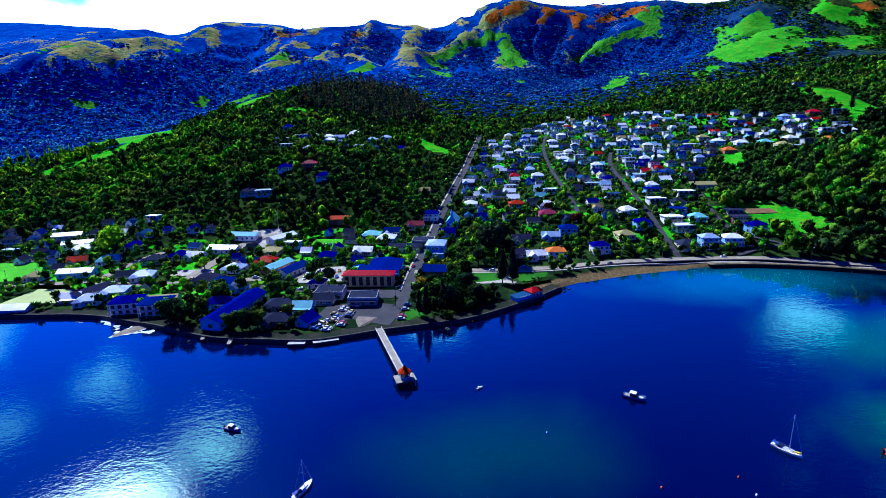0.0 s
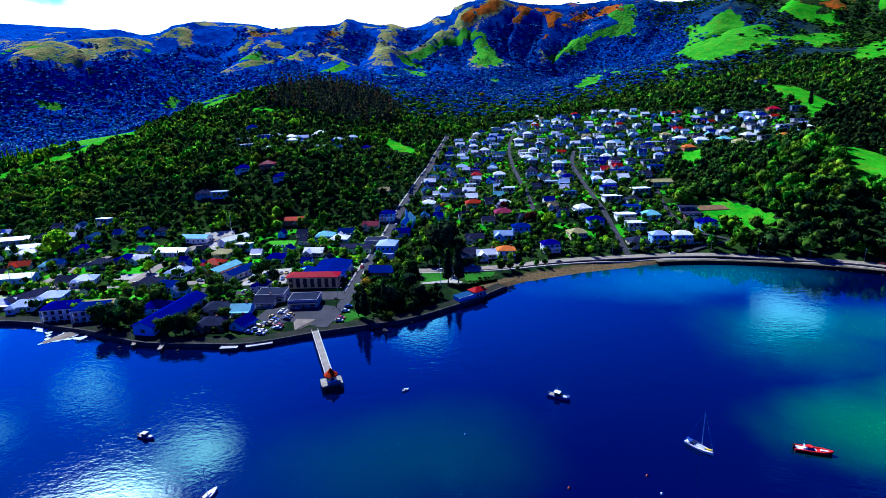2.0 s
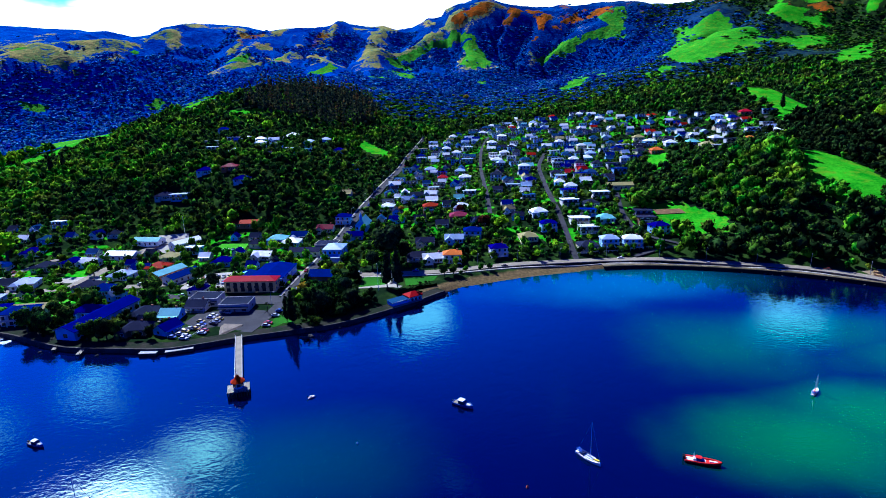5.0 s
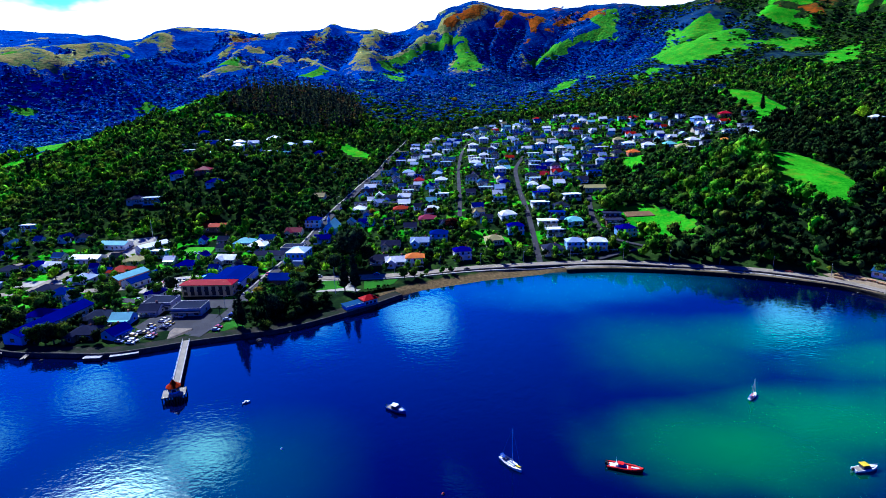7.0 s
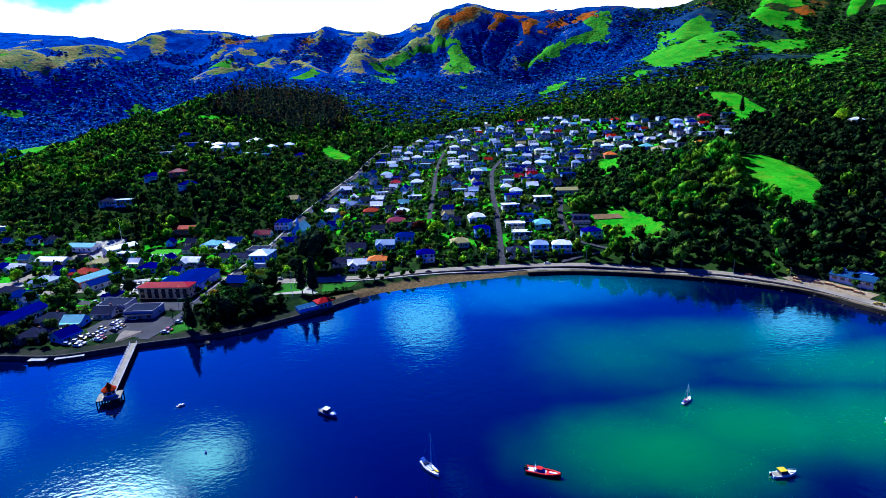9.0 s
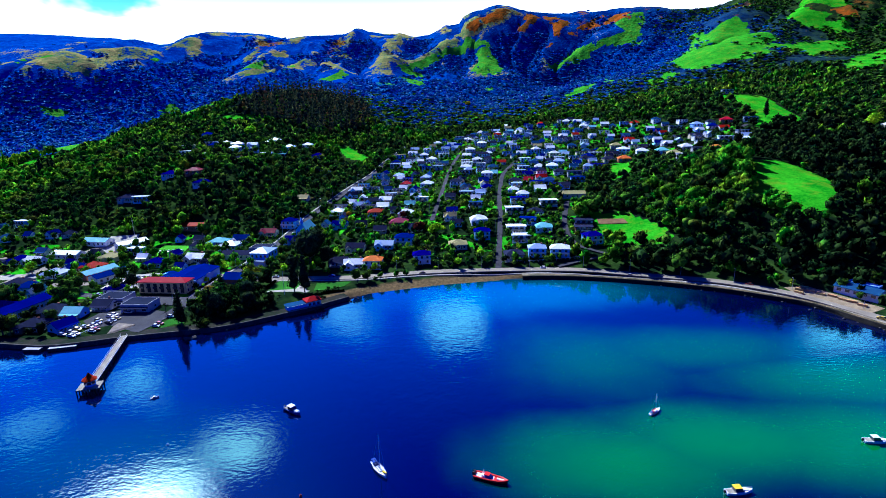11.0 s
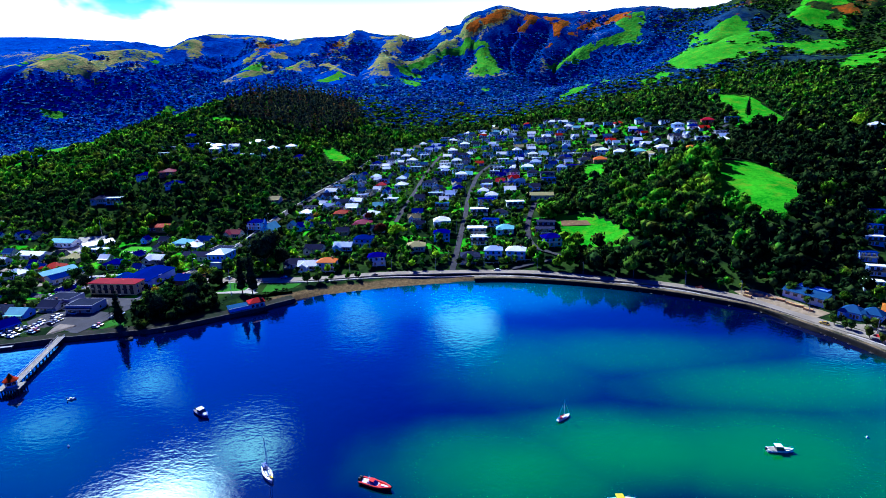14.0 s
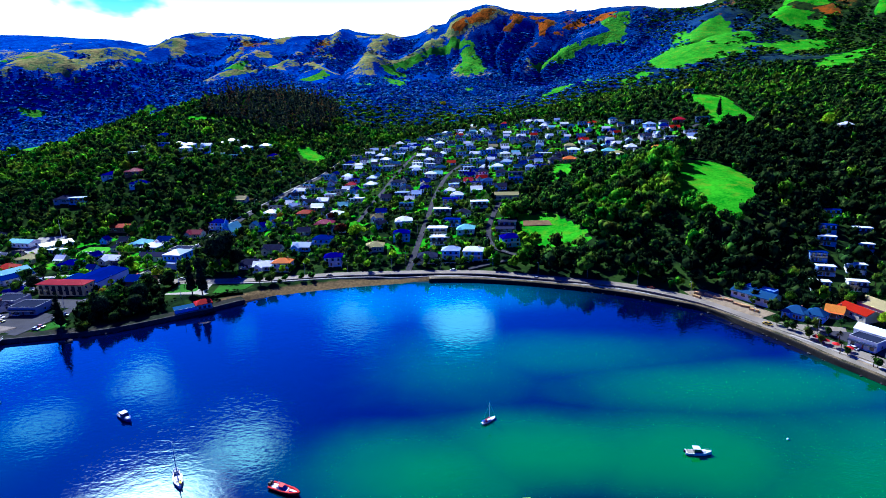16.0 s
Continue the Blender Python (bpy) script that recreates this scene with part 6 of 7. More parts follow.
def cruiser(x, y, head, length=8.0, hull=HULL_WHITE, top=DECK, label="white cabin launch on its mooring"):
    root = tagged(new("cabin_launch"), label, "motor boat", "moored boats")
    q = length / 8
    part("hull", hull_shape(length, 2.7 * q, 0.85 * q, -0.5, 0.85, 0.45).mesh("hull", hull), root)
    part("foredeck", Shape().along_x(0.7 * q, 2.9 * q, [(-0.75 * q, 0.9 * q), (0.75 * q, 0.9 * q), (0.5 * q, 1.3 * q), (-0.5 * q, 1.3 * q)]).mesh("foredeck", DECK), root)
    cab = part("cabin", Shape().along_y(-0.95 * q, 0.95 * q, [(-1.6 * q, 0.85 * q), (-1.5 * q, 2.2 * q), (0.3 * q, 2.2 * q), (0.9 * q, 1.35 * q), (1.4 * q, 0.9 * q)]).mesh("cabin", GLASS), root, None, "dark glazed wheelhouse")
    part("cabin_roof", Shape().box(-1.9 * q, 0.4 * q, -1.05 * q, 1.05 * q, 2.21 * q, 2.34 * q).mesh("cabin_roof", top), cab)
    part("cockpit", Shape().box(-3.6 * q, -1.6 * q, -1.0 * q, 1.0 * q, 0.8 * q, 0.95 * q).mesh("cockpit", TIMBER), root)
    part("transom", Shape().box(-4.1 * q, -3.8 * q, -1.05 * q, 1.05 * q, 0.2, 1.05 * q).mesh("transom", hull), root)
    part("outboard", Shape().box(-4.6 * q, -4.1 * q, -0.25, 0.25, 0.5, 1.3).mesh("outboard", BLACK), root)
    part("aerial", Shape().tube((-1, 0.6 * q, 2.3 * q), (-1.2, 0.6 * q, 4.0 * q), 0.03, None, 4).mesh("aerial", FRAME), root)
    part("bow_rail", Shape().tube((1.6 * q, -0.9 * q, 1.6 * q), (length / 2, 0, 1.9 * q), 0.04, None, 4).tube((1.6 * q, 0.9 * q, 1.6 * q), (length / 2, 0, 1.9 * q), 0.04, None, 4).mesh("bow_rail", ALLOY), root)
    return placed(root, x, y, head)


yacht(105.1, 152.2, -57, 9.6, 13.8)
yacht(-49.9, 144.0, 62, 9.0, 10.5, label="small white sailing yacht on its mooring")
yacht(202.4, 182.9, 39, 6.6, 7.5, HULL_WHITE, "small white sailing boat with red sail cover", HULL_RED)
launch(140.0, 147.0, -24)
cruiser(68.2, 187.6, -36, 8.6, HULL_BLUE, HULL_WHITE, "blue-hulled cabin launch with white wheelhouse roof")
cruiser(267.9, 162.8, -5, 8.0)
cruiser(211.4, 139.5, 4, 8.0, HULL_WHITE, YELLOW, "white cabin launch with a yellow canopy")
cruiser(-81.8, 177.8, -22, 6.8, HULL_BLUE, DECK, "small blue runabout on its mooring")
cruiser(9.4, 199.8, 28, 3.0, HULL_WHITE, DECK, "tiny white dinghy floating near the wharf")


def buoy(x, y, mat, r=0.45):
    root = tagged(new("mooring_buoy"), "small round mooring buoy floating on the water", "buoy", "mooring buoys")
    part("float", Shape().lathe([(r * 0.3, -0.4), (r, -0.05), (r, 0.2), (r * 0.5, 0.55), (0.05, 0.65)], 8).mesh("float", mat), root)
    part("ring", Shape().tube((0, 0, 0.6), (0, 0, 0.95), 0.07, None, 5).mesh("ring", BLACK), root)
    root.matrix_basis = pose(x, y, 0)


for x, y, mat in ((83, 141, BUOY), (84, 133, HULL_WHITE), (30, 168, HULL_WHITE), (128, 120, HULL_WHITE), (58, 138, BUOY), (300, 170, HULL_WHITE)):
    buoy(x, y, mat)


# small houses filling the lots of the flat town
pick = random.Random(23)
FLAT_TOWN = [(-345, 330), (-330, 306), (-262, 306), (-200, 302), (-130, 300), (-80, 300), (-26, 330), (-12, 352), (-6, 400), (-10, 436), (-70, 436), (-120, 446), (-240, 470), (-345, 500)]
for i in range(420):
    px, py = pick.uniform(-345, -6), pick.uniform(300, 500)
    ax, ay = np.array([px]), np.array([py])
    ok = inside(ax, ay, FLAT_TOWN)[0] and all(from_line(ax, ay, l)[0] > w / 2 + 6 for l, w in ROAD_LINES) and LAND.inland(ax, ay)[0] > 12
    ok = ok and not any(inside(ax, ay, s[2])[0] for s in SLABS.values()) and math.hypot(px + 240, py - 404) > 15 and math.hypot(px + 240, py - 318) > 38 and all(math.hypot(px - a, py - b) > 8.5 + r * 0.72 for a, b, r in HOUSES)
    if ok:
        style = pick.choice("hhllcccm") + pick.choice("wwvvbbbkkkggggger") + pick.choice("WWWBBGC")
        if style[:2] == "mr":
            style = "cwW"
        house(style, px, py, pick.choice((-8, -8, 82)) + pick.uniform(-8, 8), pick.uniform(0.62, 0.82))
        HOUSES.append((px, py, 7))


# ---- cars ----
CARS = {}


def car(x, y, turn, paint):
    z = ground_at(x, y) + 0.24
    if paint in CARS:
        return copy_thing(CARS[paint], pose(x, y, z, 0, 0, turn))
    root = tagged(new("car"), "%s hatchback car parked on the asphalt" % paint, "car", "parked cars")
    body_mat = material(paint + "_car_paint", {"white": (0.75, 0.75, 0.76), "silver": (0.45, 0.47, 0.50), "blue": (0.04, 0.09, 0.35), "red": (0.45, 0.02, 0.02), "dark": (0.03, 0.03, 0.04), "gold": (0.55, 0.38, 0.06)}[paint], rough=0.25, specular=0.6)
    part("body", Shape().along_y(-0.86, 0.86, [(-2.1, 0.3), (-2.15, 0.8), (-1.2, 0.95), (1.2, 0.98), (2.1, 0.85), (2.15, 0.3)]).mesh("body", body_mat), root)
    cab = part("cabin", Shape().along_y(-0.76, 0.76, [(-1.35, 0.95), (-0.55, 1.45), (1.0, 1.48), (1.75, 0.95)]).mesh("cabin", GLASS), root, None, "dark glazed cabin")
    part("roof", Shape().along_y(-0.7, 0.7, [(-0.55, 1.46), (-0.5, 1.53), (0.95, 1.55), (1.0, 1.49)]).mesh("roof", body_mat), cab)
    tyre = Shape().tube((0, -0.1, 0), (0, 0.1, 0), 0.31, None, 10).mesh("wheel", RUBBER)
    for wx_ in (-1.3, 1.3):
        for wy_ in (-0.78, 0.78):
            part("wheel", tyre, root, pose(wx_, wy_, 0.31))
    root.matrix_basis = pose(x, y, z, 0, 0, turn)
    CARS[paint] = root
    return root


PAINTS = ["white", "silver", "white", "blue", "dark", "white", "silver", "red", "gold"]
k = 0
for i in range(12):
    for dx, turn in ((-2.9, 168), (2.9, 348)):
        if (i * 2 + k) % 9 not in (1, 3, 5, 8):
            car(-58.6 + 0.56 * i + dx, 257 + 2.75 * i, turn - 2, PAINTS[k % 9])
        k += 1
for i in (0, 2, 5):
    car(-67.5 + 1.5 * i, 259 + 3.6 * i, 168, PAINTS[(2 * k + i) % 9])
for i in (0, 1, 4, 6):
    car(-24.5 + 0.5 * i, 268 + 3.0 * i, 170, PAINTS[(k + i) % 9])
for i in range(3):
    car(-65 + 1.4 * i, 262 + 3.2 * i, 165, PAINTS[(k + 2 * i) % 9])
for name, at, off in (("main_street", (0.10, 0.16, 0.22, 0.27, 0.31, 0.36, 0.41, 0.47, 0.53, 0.60, 0.68, 0.75), 2.6), ("beach_road", (0.03, 0.06, 0.09, 0.12, 0.22, 0.35, 0.44, 0.55, 0.66, 0.72, 0.86), 2.2),
                      ("shop_street", (0.1, 0.2, 0.3, 0.4, 0.5, 0.6, 0.7, 0.8), -2.4), ("west_road", (0.18, 0.25, 0.4, 0.5, 0.6, 0.7, 0.8, 0.9), 2.3), ("wharf_road", (0.55, 0.62, 0.7, 0.85), 1.8)):
    line = LINES[name]
    for q in at:
        i = min(int(q * len(line)), len(line) - 2)
        d = line[i + 1] - line[i]
        d = d / np.hypot(*d)
        p = line[i] + np.array([-d[1], d[0]]) * off * (1 if k % 2 else -1)
        car(p[0], p[1], math.degrees(math.atan2(d[1], d[0])), PAINTS[k % 9])
        k += 1
for i in range(14):
    car(-88 + (i % 7) * 3.4, 338 + (i // 7) * 12, 90, PAINTS[(i * 2) % 9])
for i in range(6):
    car(-92 + i * 3.2, 409, 90, PAINTS[i % 9])


# ---- trees ----
ICO_V = None


def ico():
    bm = bmesh.new()
    bmesh.ops.create_icosphere(bm, subdivisions=1, radius=1.0)
    v = np.array([p.co[:] for p in bm.verts])
    f = np.array([[p.index for p in q.verts] for q in bm.faces])
    bm.free()
    return v, f


ICO_V, ICO_F = ico()


def crown_arrays(seed, lumps, cards, wide=1.0, tall=1.0, card=0.30, shape="round"):
    """Triangles of one crown of unit radius: lumpy masses of leaf with loose sprays outside them. The foot is at z = 0."""
    rng = np.random.RandomState(seed)
    vs, fs, ns, k = [], [], [], 0
    for i in range(lumps):
        if shape == "cone":
            h = (i + 0.5) / lumps
            c = np.array([rng.uniform(-0.1, 0.1), rng.uniform(-0.1, 0.1), 0.25 + 2.6 * h])
            r = np.array([1.0, 1.0, 0.55]) * (1.0 - 0.86 * h) * 0.9
        else:
            a = rng.uniform(0, 6.28)
            e = rng.uniform(0.15, 0.62) if i else 0.0
            c = np.array([math.cos(a) * e, math.sin(a) * e, 0.95 + rng.uniform(-0.35, 0.45) * (1 if i else 0.3)])
            r = np.array([1, 1, 0.85]) * (rng.uniform(0.36, 0.55) if i else 0.68)
        v = ICO_V * (1 + rng.uniform(-0.22, 0.22, (len(ICO_V), 1))) * r * 0.84 + c
        vs.append(v), fs.append(ICO_F + k), ns.append(0.75 * ICO_V + 0.35 * (v - [0, 0, 0.8]))
        k += len(v)
        m = cards // lumps
        d = rng.normal(size=(m, 3))
        d[:, 2] = np.abs(d[:, 2]) * 0.9 - 0.15
        d /= np.linalg.norm(d, axis=1)[:, None]
        p = c + d * r * rng.uniform(0.78, 1.16, (m, 1))
        nrm = d + rng.normal(size=(m, 3)) * 0.5
        u = np.cross(nrm, rng.normal(size=(m, 3)))
        u /= np.linalg.norm(u, axis=1)[:, None]
        w = np.cross(nrm / np.linalg.norm(nrm, axis=1)[:, None], u)
        s = card * rng.uniform(0.6, 1.3, (m, 1))
        q = np.stack([p - u * s, p + w * s * 0.6, p + u * s, p - w * s * 0.6], 1).reshape(-1, 3)
        b = k + 4 * np.arange(m)[:, None]
        vs.append(q), fs.append(np.concatenate([b + [0, 1, 2], b + [0, 2, 3]]))
        ns.append(np.repeat(0.75 * d + 0.35 * (p - [0, 0, 0.8]) + 0.24 * rng.normal(size=(m, 3)), 4, 0))
        k += 4 * m
    v = np.concatenate(vs) * [wide, wide, tall]
    ns = np.concatenate(ns)
    return v, np.concatenate(fs), ns / np.linalg.norm(ns, axis=1)[:, None]


def clumped(me, normals):
    me.attributes.new("clump", "FLOAT_VECTOR", "POINT").data.foreach_set("vector", np.ascontiguousarray(normals, np.float32).ravel())
    return me


def wood(name, mat, pts, kinds, label, category, sink=0.6):
    """Many trees nobody could count: one mesh. Rows of pts: x, y, z, radius, height factor."""
    rng = np.random.RandomState(len(pts))
    pick_, vs, fs, ns, k = rng.randint(0, len(kinds), len(pts)), [], [], [], 0
    for j, (v, f, nv) in enumerate(kinds):
        p = pts[pick_ == j]
        if not len(p):
            continue
        a = rng.uniform(0, 6.28, len(p))
        ca, sa = np.cos(a)[:, None], np.sin(a)[:, None]
        r, h = p[:, 3, None], p[:, 3, None] * p[:, 4, None]
        x, y_ = v[None, :, 0], v[None, :, 1]
        out = np.stack([p[:, 0, None] + (x * ca - y_ * sa) * r, p[:, 1, None] + (x * sa + y_ * ca) * r, p[:, 2, None] - sink + v[None, :, 2] * h], -1)
        vs.append(out.reshape(-1, 3))
        out = np.stack([nv[:, 0] * ca - nv[:, 1] * sa, nv[:, 0] * sa + nv[:, 1] * ca, np.broadcast_to(nv[:, 2], (len(p), len(nv)))], -1)
        ns.append(out.reshape(-1, 3))
        fs.append((f[None] + (np.arange(len(p)) * len(v))[:, None, None]).reshape(-1, 3) + k)
        k += len(p) * len(v)
    ob = new(name, clumped(array_mesh(name, np.concatenate(vs), np.concatenate(fs), mat, True), np.concatenate(ns)))
    return tagged(ob, label, category, kind="stuff")


NEAR = [crown_arrays(s, 3, 42, card=0.20) for s in range(6)]
MIDDLE = [crown_arrays(80 + s, 2, 20, card=0.27) for s in range(6)]
RICH = [crown_arrays(60 + s, 5, 130, card=0.14) for s in range(5)]
LEAN = [crown_arrays(120 + s, 1, 10, card=0.42) for s in range(6)]
FAR = [crown_arrays(20 + s, 1, 9, card=0.42) for s in range(6)]
CONES = [crown_arrays(40 + s, 4, 24, 0.8, 1.0, 0.26, "cone") for s in range(3)]

HX, HY, HR = np.array(HOUSES).T


def scatter(x0, x1, y0, y1, step, seed):
    rng = np.random.RandomState(seed)
    gx, gy = np.meshgrid(np.arange(x0, x1, step), np.arange(y0, y1, step))
    gx, gy = gx.ravel() + rng.uniform(-0.5, 0.5, gx.size) * step, gy.ravel() + rng.uniform(-0.5, 0.5, gx.size) * step
    return gx, gy, rng


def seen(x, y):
    """The wedge of country that the camera looks over."""
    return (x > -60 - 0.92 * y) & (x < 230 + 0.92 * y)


def clear_of(x, y, gap_house=1.0, gap_road=2.0):
    ok = LAND.inland(x, y) > np.where((x > 58) & (x < 190) & (y > 250), 14, 5)
    for line, w in ROAD_LINES:
        ok &= from_line(x, y, [tuple(q) for q in line[::3]] + [tuple(line[-1])]) > w / 2 + gap_road
    for p in PADDOCKS + FAR_PADDOCKS:
        ok &= ~inside(x, y, p)
        # distant paddocks also stay clear on the side towards the camera
        if p[0][1] > 700 and p[0][0] < 300:
            ok &= ~inside(x * 1.03, y * 1.03, p) & ~inside(x * 1.015, y * 1.015, p)
    for mat_, lift_, p, label_ in SLABS.values():
        ok &= ~inside(x, y, p)
    near = np.hypot(x[:, None] - HX, y[:, None] - HY) < HR * 0.72 + gap_house
    ok &= ~near.any(1)
    # ground kept clear on the camera's side of each house front
    view_deep = np.where((HX < 0) & (HY > 500), 20, np.where(HX > 325, 11, 15))
    front = (np.abs(x[:, None] - HX) < 6.5) & (HY - y[:, None] > 0) & (HY - y[:, None] < view_deep)
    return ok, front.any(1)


def town_part(x, y):
    flat_town = inside(x, y, [(-330, 290), (60, 290), (215, 350), (240, 430), (100, 420), (20, 430), (-10, 440), (-80, 430), (-110, 445), (-330, 500)])
    slope = inside(x, y, TOWN_PLAN)
    east = inside(x, y, [(345, 310), (330, 300), (350, 230), (400, 150), (440, 150), (440, 300), (450, 390), (400, 370), (380, 310)])
    return flat_town | slope | east


# bush on the near hills
x, y, rng = scatter(-700, 720, 300, 960, 5.5, 3)
ok, front = clear_of(x, y, 2.0, 2.5)
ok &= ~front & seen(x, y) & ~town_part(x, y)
x, y = x[ok], y[ok]
lush = fbm(x, y, 45, 3, 61)
z = LAND.height(x, y) + relief(x, y)
r = (1.5 + 4.2 * rng.uniform(0, 1, len(x)) ** 1.8) * (0.85 + 0.5 * lush)
pts = np.c_[x, y, z, r, rng.uniform(0.9, 1.5, len(x))]
# trees left of and behind this line take the haze-blue leaves
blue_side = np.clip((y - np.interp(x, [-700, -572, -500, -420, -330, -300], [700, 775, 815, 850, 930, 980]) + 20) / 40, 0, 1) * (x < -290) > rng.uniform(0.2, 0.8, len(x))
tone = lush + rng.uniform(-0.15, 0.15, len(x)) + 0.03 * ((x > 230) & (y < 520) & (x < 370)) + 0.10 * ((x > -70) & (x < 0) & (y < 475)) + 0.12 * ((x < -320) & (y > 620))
# most trees of the eastern gully get the leaves with painted shade
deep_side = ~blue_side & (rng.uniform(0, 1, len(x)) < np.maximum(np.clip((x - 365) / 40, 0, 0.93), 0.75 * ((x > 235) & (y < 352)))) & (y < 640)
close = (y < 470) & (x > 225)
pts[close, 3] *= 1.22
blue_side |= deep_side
for lot, mat_, keep, label_ in (("gully_trees", LEAF_SHADED, deep_side, "evergreen trees filling the eastern gully, shade painted into their leaves"), ("bush_canopy", LEAF_DARK, (tone < 0.59) & ~blue_side, "dense dark green native bush covering the hillside"),
                                ("bush_regrowth", LEAF_MID, (tone >= 0.59) & ~blue_side, "lighter green regrowth bush on the hillside"), ("valley_woods", LEAF_VALLEY_HAZED, blue_side & ~deep_side, "dark blue-green woods in the far valley")):
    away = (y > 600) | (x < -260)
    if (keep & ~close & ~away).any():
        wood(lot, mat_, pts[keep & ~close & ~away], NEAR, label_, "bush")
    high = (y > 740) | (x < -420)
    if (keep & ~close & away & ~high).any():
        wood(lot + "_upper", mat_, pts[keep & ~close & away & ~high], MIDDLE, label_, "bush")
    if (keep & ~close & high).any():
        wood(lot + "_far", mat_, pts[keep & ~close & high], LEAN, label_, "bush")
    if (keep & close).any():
        wood(lot + "_spur", mat_, pts[keep & close], NEAR if mat_ is LEAF_SHADED else RICH, label_, "bush")

# gardens of the town
x, y, rng = scatter(-340, 460, 262, 900, 5.2, 5)
ok, front = clear_of(x, y, 0.3, 1.2)
ok &= ~inside(x, y, [(8, 290), (70, 290), (75, 350), (8, 345)])
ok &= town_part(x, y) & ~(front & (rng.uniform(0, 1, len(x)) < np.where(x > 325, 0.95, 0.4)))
low_town = (y < 430) & (x < 20)
ok &= rng.uniform(0, 1, len(x)) < np.where(low_town, np.where((np.hypot(x + 44, y - 300) < 26) | (np.hypot(x + 55, y - 290) < 22), 0.0, 0.75), np.where(y > 520, 0.72, 0.85))
x, y = x[ok], y[ok]
pts = np.c_[x, y, LAND.height(x, y), rng.uniform(1.3, 4.3, len(x)) * np.where(x > 325, 1.2, 1) * np.where(y > 520, 0.72, np.where(y > 430, 0.95, 1)), rng.uniform(0.85, 1.6, len(x))]
tone = rng.uniform(0, 1, len(x)) * np.where(x > 325, 0.8, 1)
# east bay trees: two thirds or more wear the shade-dark leaf colour
east_end = (x > 325) & (tone < 0.66)
wood("east_bay_trees", LEAF_SHADED, pts[east_end], NEAR, "trees between east bay houses, shade painted into their leaves", "garden trees")
wood("garden_trees_dark", LEAF_DARK, pts[(tone < 0.55) & ~east_end], MIDDLE, "dark green shrubs and trees between houses", "garden trees")
wood("garden_trees", LEAF_MID, pts[(tone >= 0.55) & (tone < 0.89) & ~east_end], NEAR, "green garden trees between houses", "garden trees")
wood("garden_trees_lime", LEAF_LIME, pts[tone >= 0.89], NEAR, "lime green garden trees between houses", "garden trees")

# trees of the waterfront park, with shade painted into the leaf colour
x, y, rng = scatter(-16, 78, 264, 340, 4.2, 15)
ok, front = clear_of(x, y, 0.6, 0.8)
ok &= inside(x, y, [(-10, 284), (-6, 272), (12, 275), (24, 285), (32, 296), (18, 304), (14, 338), (-12, 330)]) & (rng.uniform(0, 1, len(x)) < 0.92)
x, y = x[ok], y[ok]
wood("park_trees", LEAF_SHADED, np.c_[x, y, LAND.height(x, y), rng.uniform(1.8, 4.4, len(x)), rng.uniform(0.9, 1.6, len(x))], RICH, "evergreen trees massed in the waterfront park, shade painted in", "park trees")
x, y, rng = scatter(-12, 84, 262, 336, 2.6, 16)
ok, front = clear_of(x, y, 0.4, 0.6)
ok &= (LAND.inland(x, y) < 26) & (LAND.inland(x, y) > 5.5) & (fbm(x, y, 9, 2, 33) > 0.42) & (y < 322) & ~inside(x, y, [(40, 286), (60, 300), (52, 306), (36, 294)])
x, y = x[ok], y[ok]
wood("park_shrubs", LEAF_SHADED, np.c_[x, y, LAND.height(x, y), rng.uniform(0.7, 1.7, len(x)), rng.uniform(0.6, 1.1, len(x))], MIDDLE, "low shrubs between park lawn and seawall, shade painted in", "shrubs", 0.3)
# waterside trees use the same leaves with shade in their colour
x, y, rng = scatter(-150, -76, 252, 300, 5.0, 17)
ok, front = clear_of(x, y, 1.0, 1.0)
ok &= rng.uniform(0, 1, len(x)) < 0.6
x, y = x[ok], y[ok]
wood("waterside_trees", LEAF_SHADED, np.c_[x, y, LAND.height(x, y), rng.uniform(1.5, 3.8, len(x)), rng.uniform(0.9, 1.5, len(x))], NEAR, "evergreen trees overhanging the seawall, shade painted into leaves", "waterside trees")

# woods on the far slopes
x, y, rng = scatter(-1900, 1700, 560, 1900, 8.4, 7)
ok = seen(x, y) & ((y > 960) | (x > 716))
x, y = x[ok], y[ok]
z = LAND.height(x, y) + relief(x, y)
wob = (fbm(x, y, 60, 3, 5) - 0.5) * 44 * np.clip((y - 900) / 500, 0, 1) + (fbm(x, y, 12, 2, 8) - 0.5) * 8
mk = masks(x, y, z, np.full(x.shape, 99.0), x + wob, y + wob * 0.8)
up, clump = relief(x, y), fbm(x, y, 90, 3, 71) - 0.5
line_ = 185 + 160 * clump
cover_ = np.where(z < line_, 0.93, np.clip((-up - 3 + 5 * (x > 80) + 7 * (x > 520) + 60 * clump) / 6, 0, 0.92)) * (1 - mk["pasture"] * np.where(fbm(x, y, 34, 3, 77) > 0.62, 0.5, 0.995)) * (1 - 0.9 * mk["dry"]) * (1 - 0.85 * mk["rust"]) * (z < np.where(x < -450, 240, np.where(x > 520, 340, 290)))
ok = rng.uniform(0, 1, len(x)) < np.maximum(cover_, 0.003)
x, y, z, far = x[ok], y[ok], z[ok], mk["far"][ok]
pts = np.c_[x, y, z, rng.uniform(3.6, 8.2, len(x)), rng.uniform(0.34, 0.62, len(x))]
# the farther off a tree, the likelier its leaves carry painted haze
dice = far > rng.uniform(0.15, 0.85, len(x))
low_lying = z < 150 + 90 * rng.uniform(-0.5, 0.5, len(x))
wood("valley_floor_woods", LEAF_VALLEY_HAZED, pts[dice & low_lying], FAR, "woods in the valley with painted blue haze", "woods")
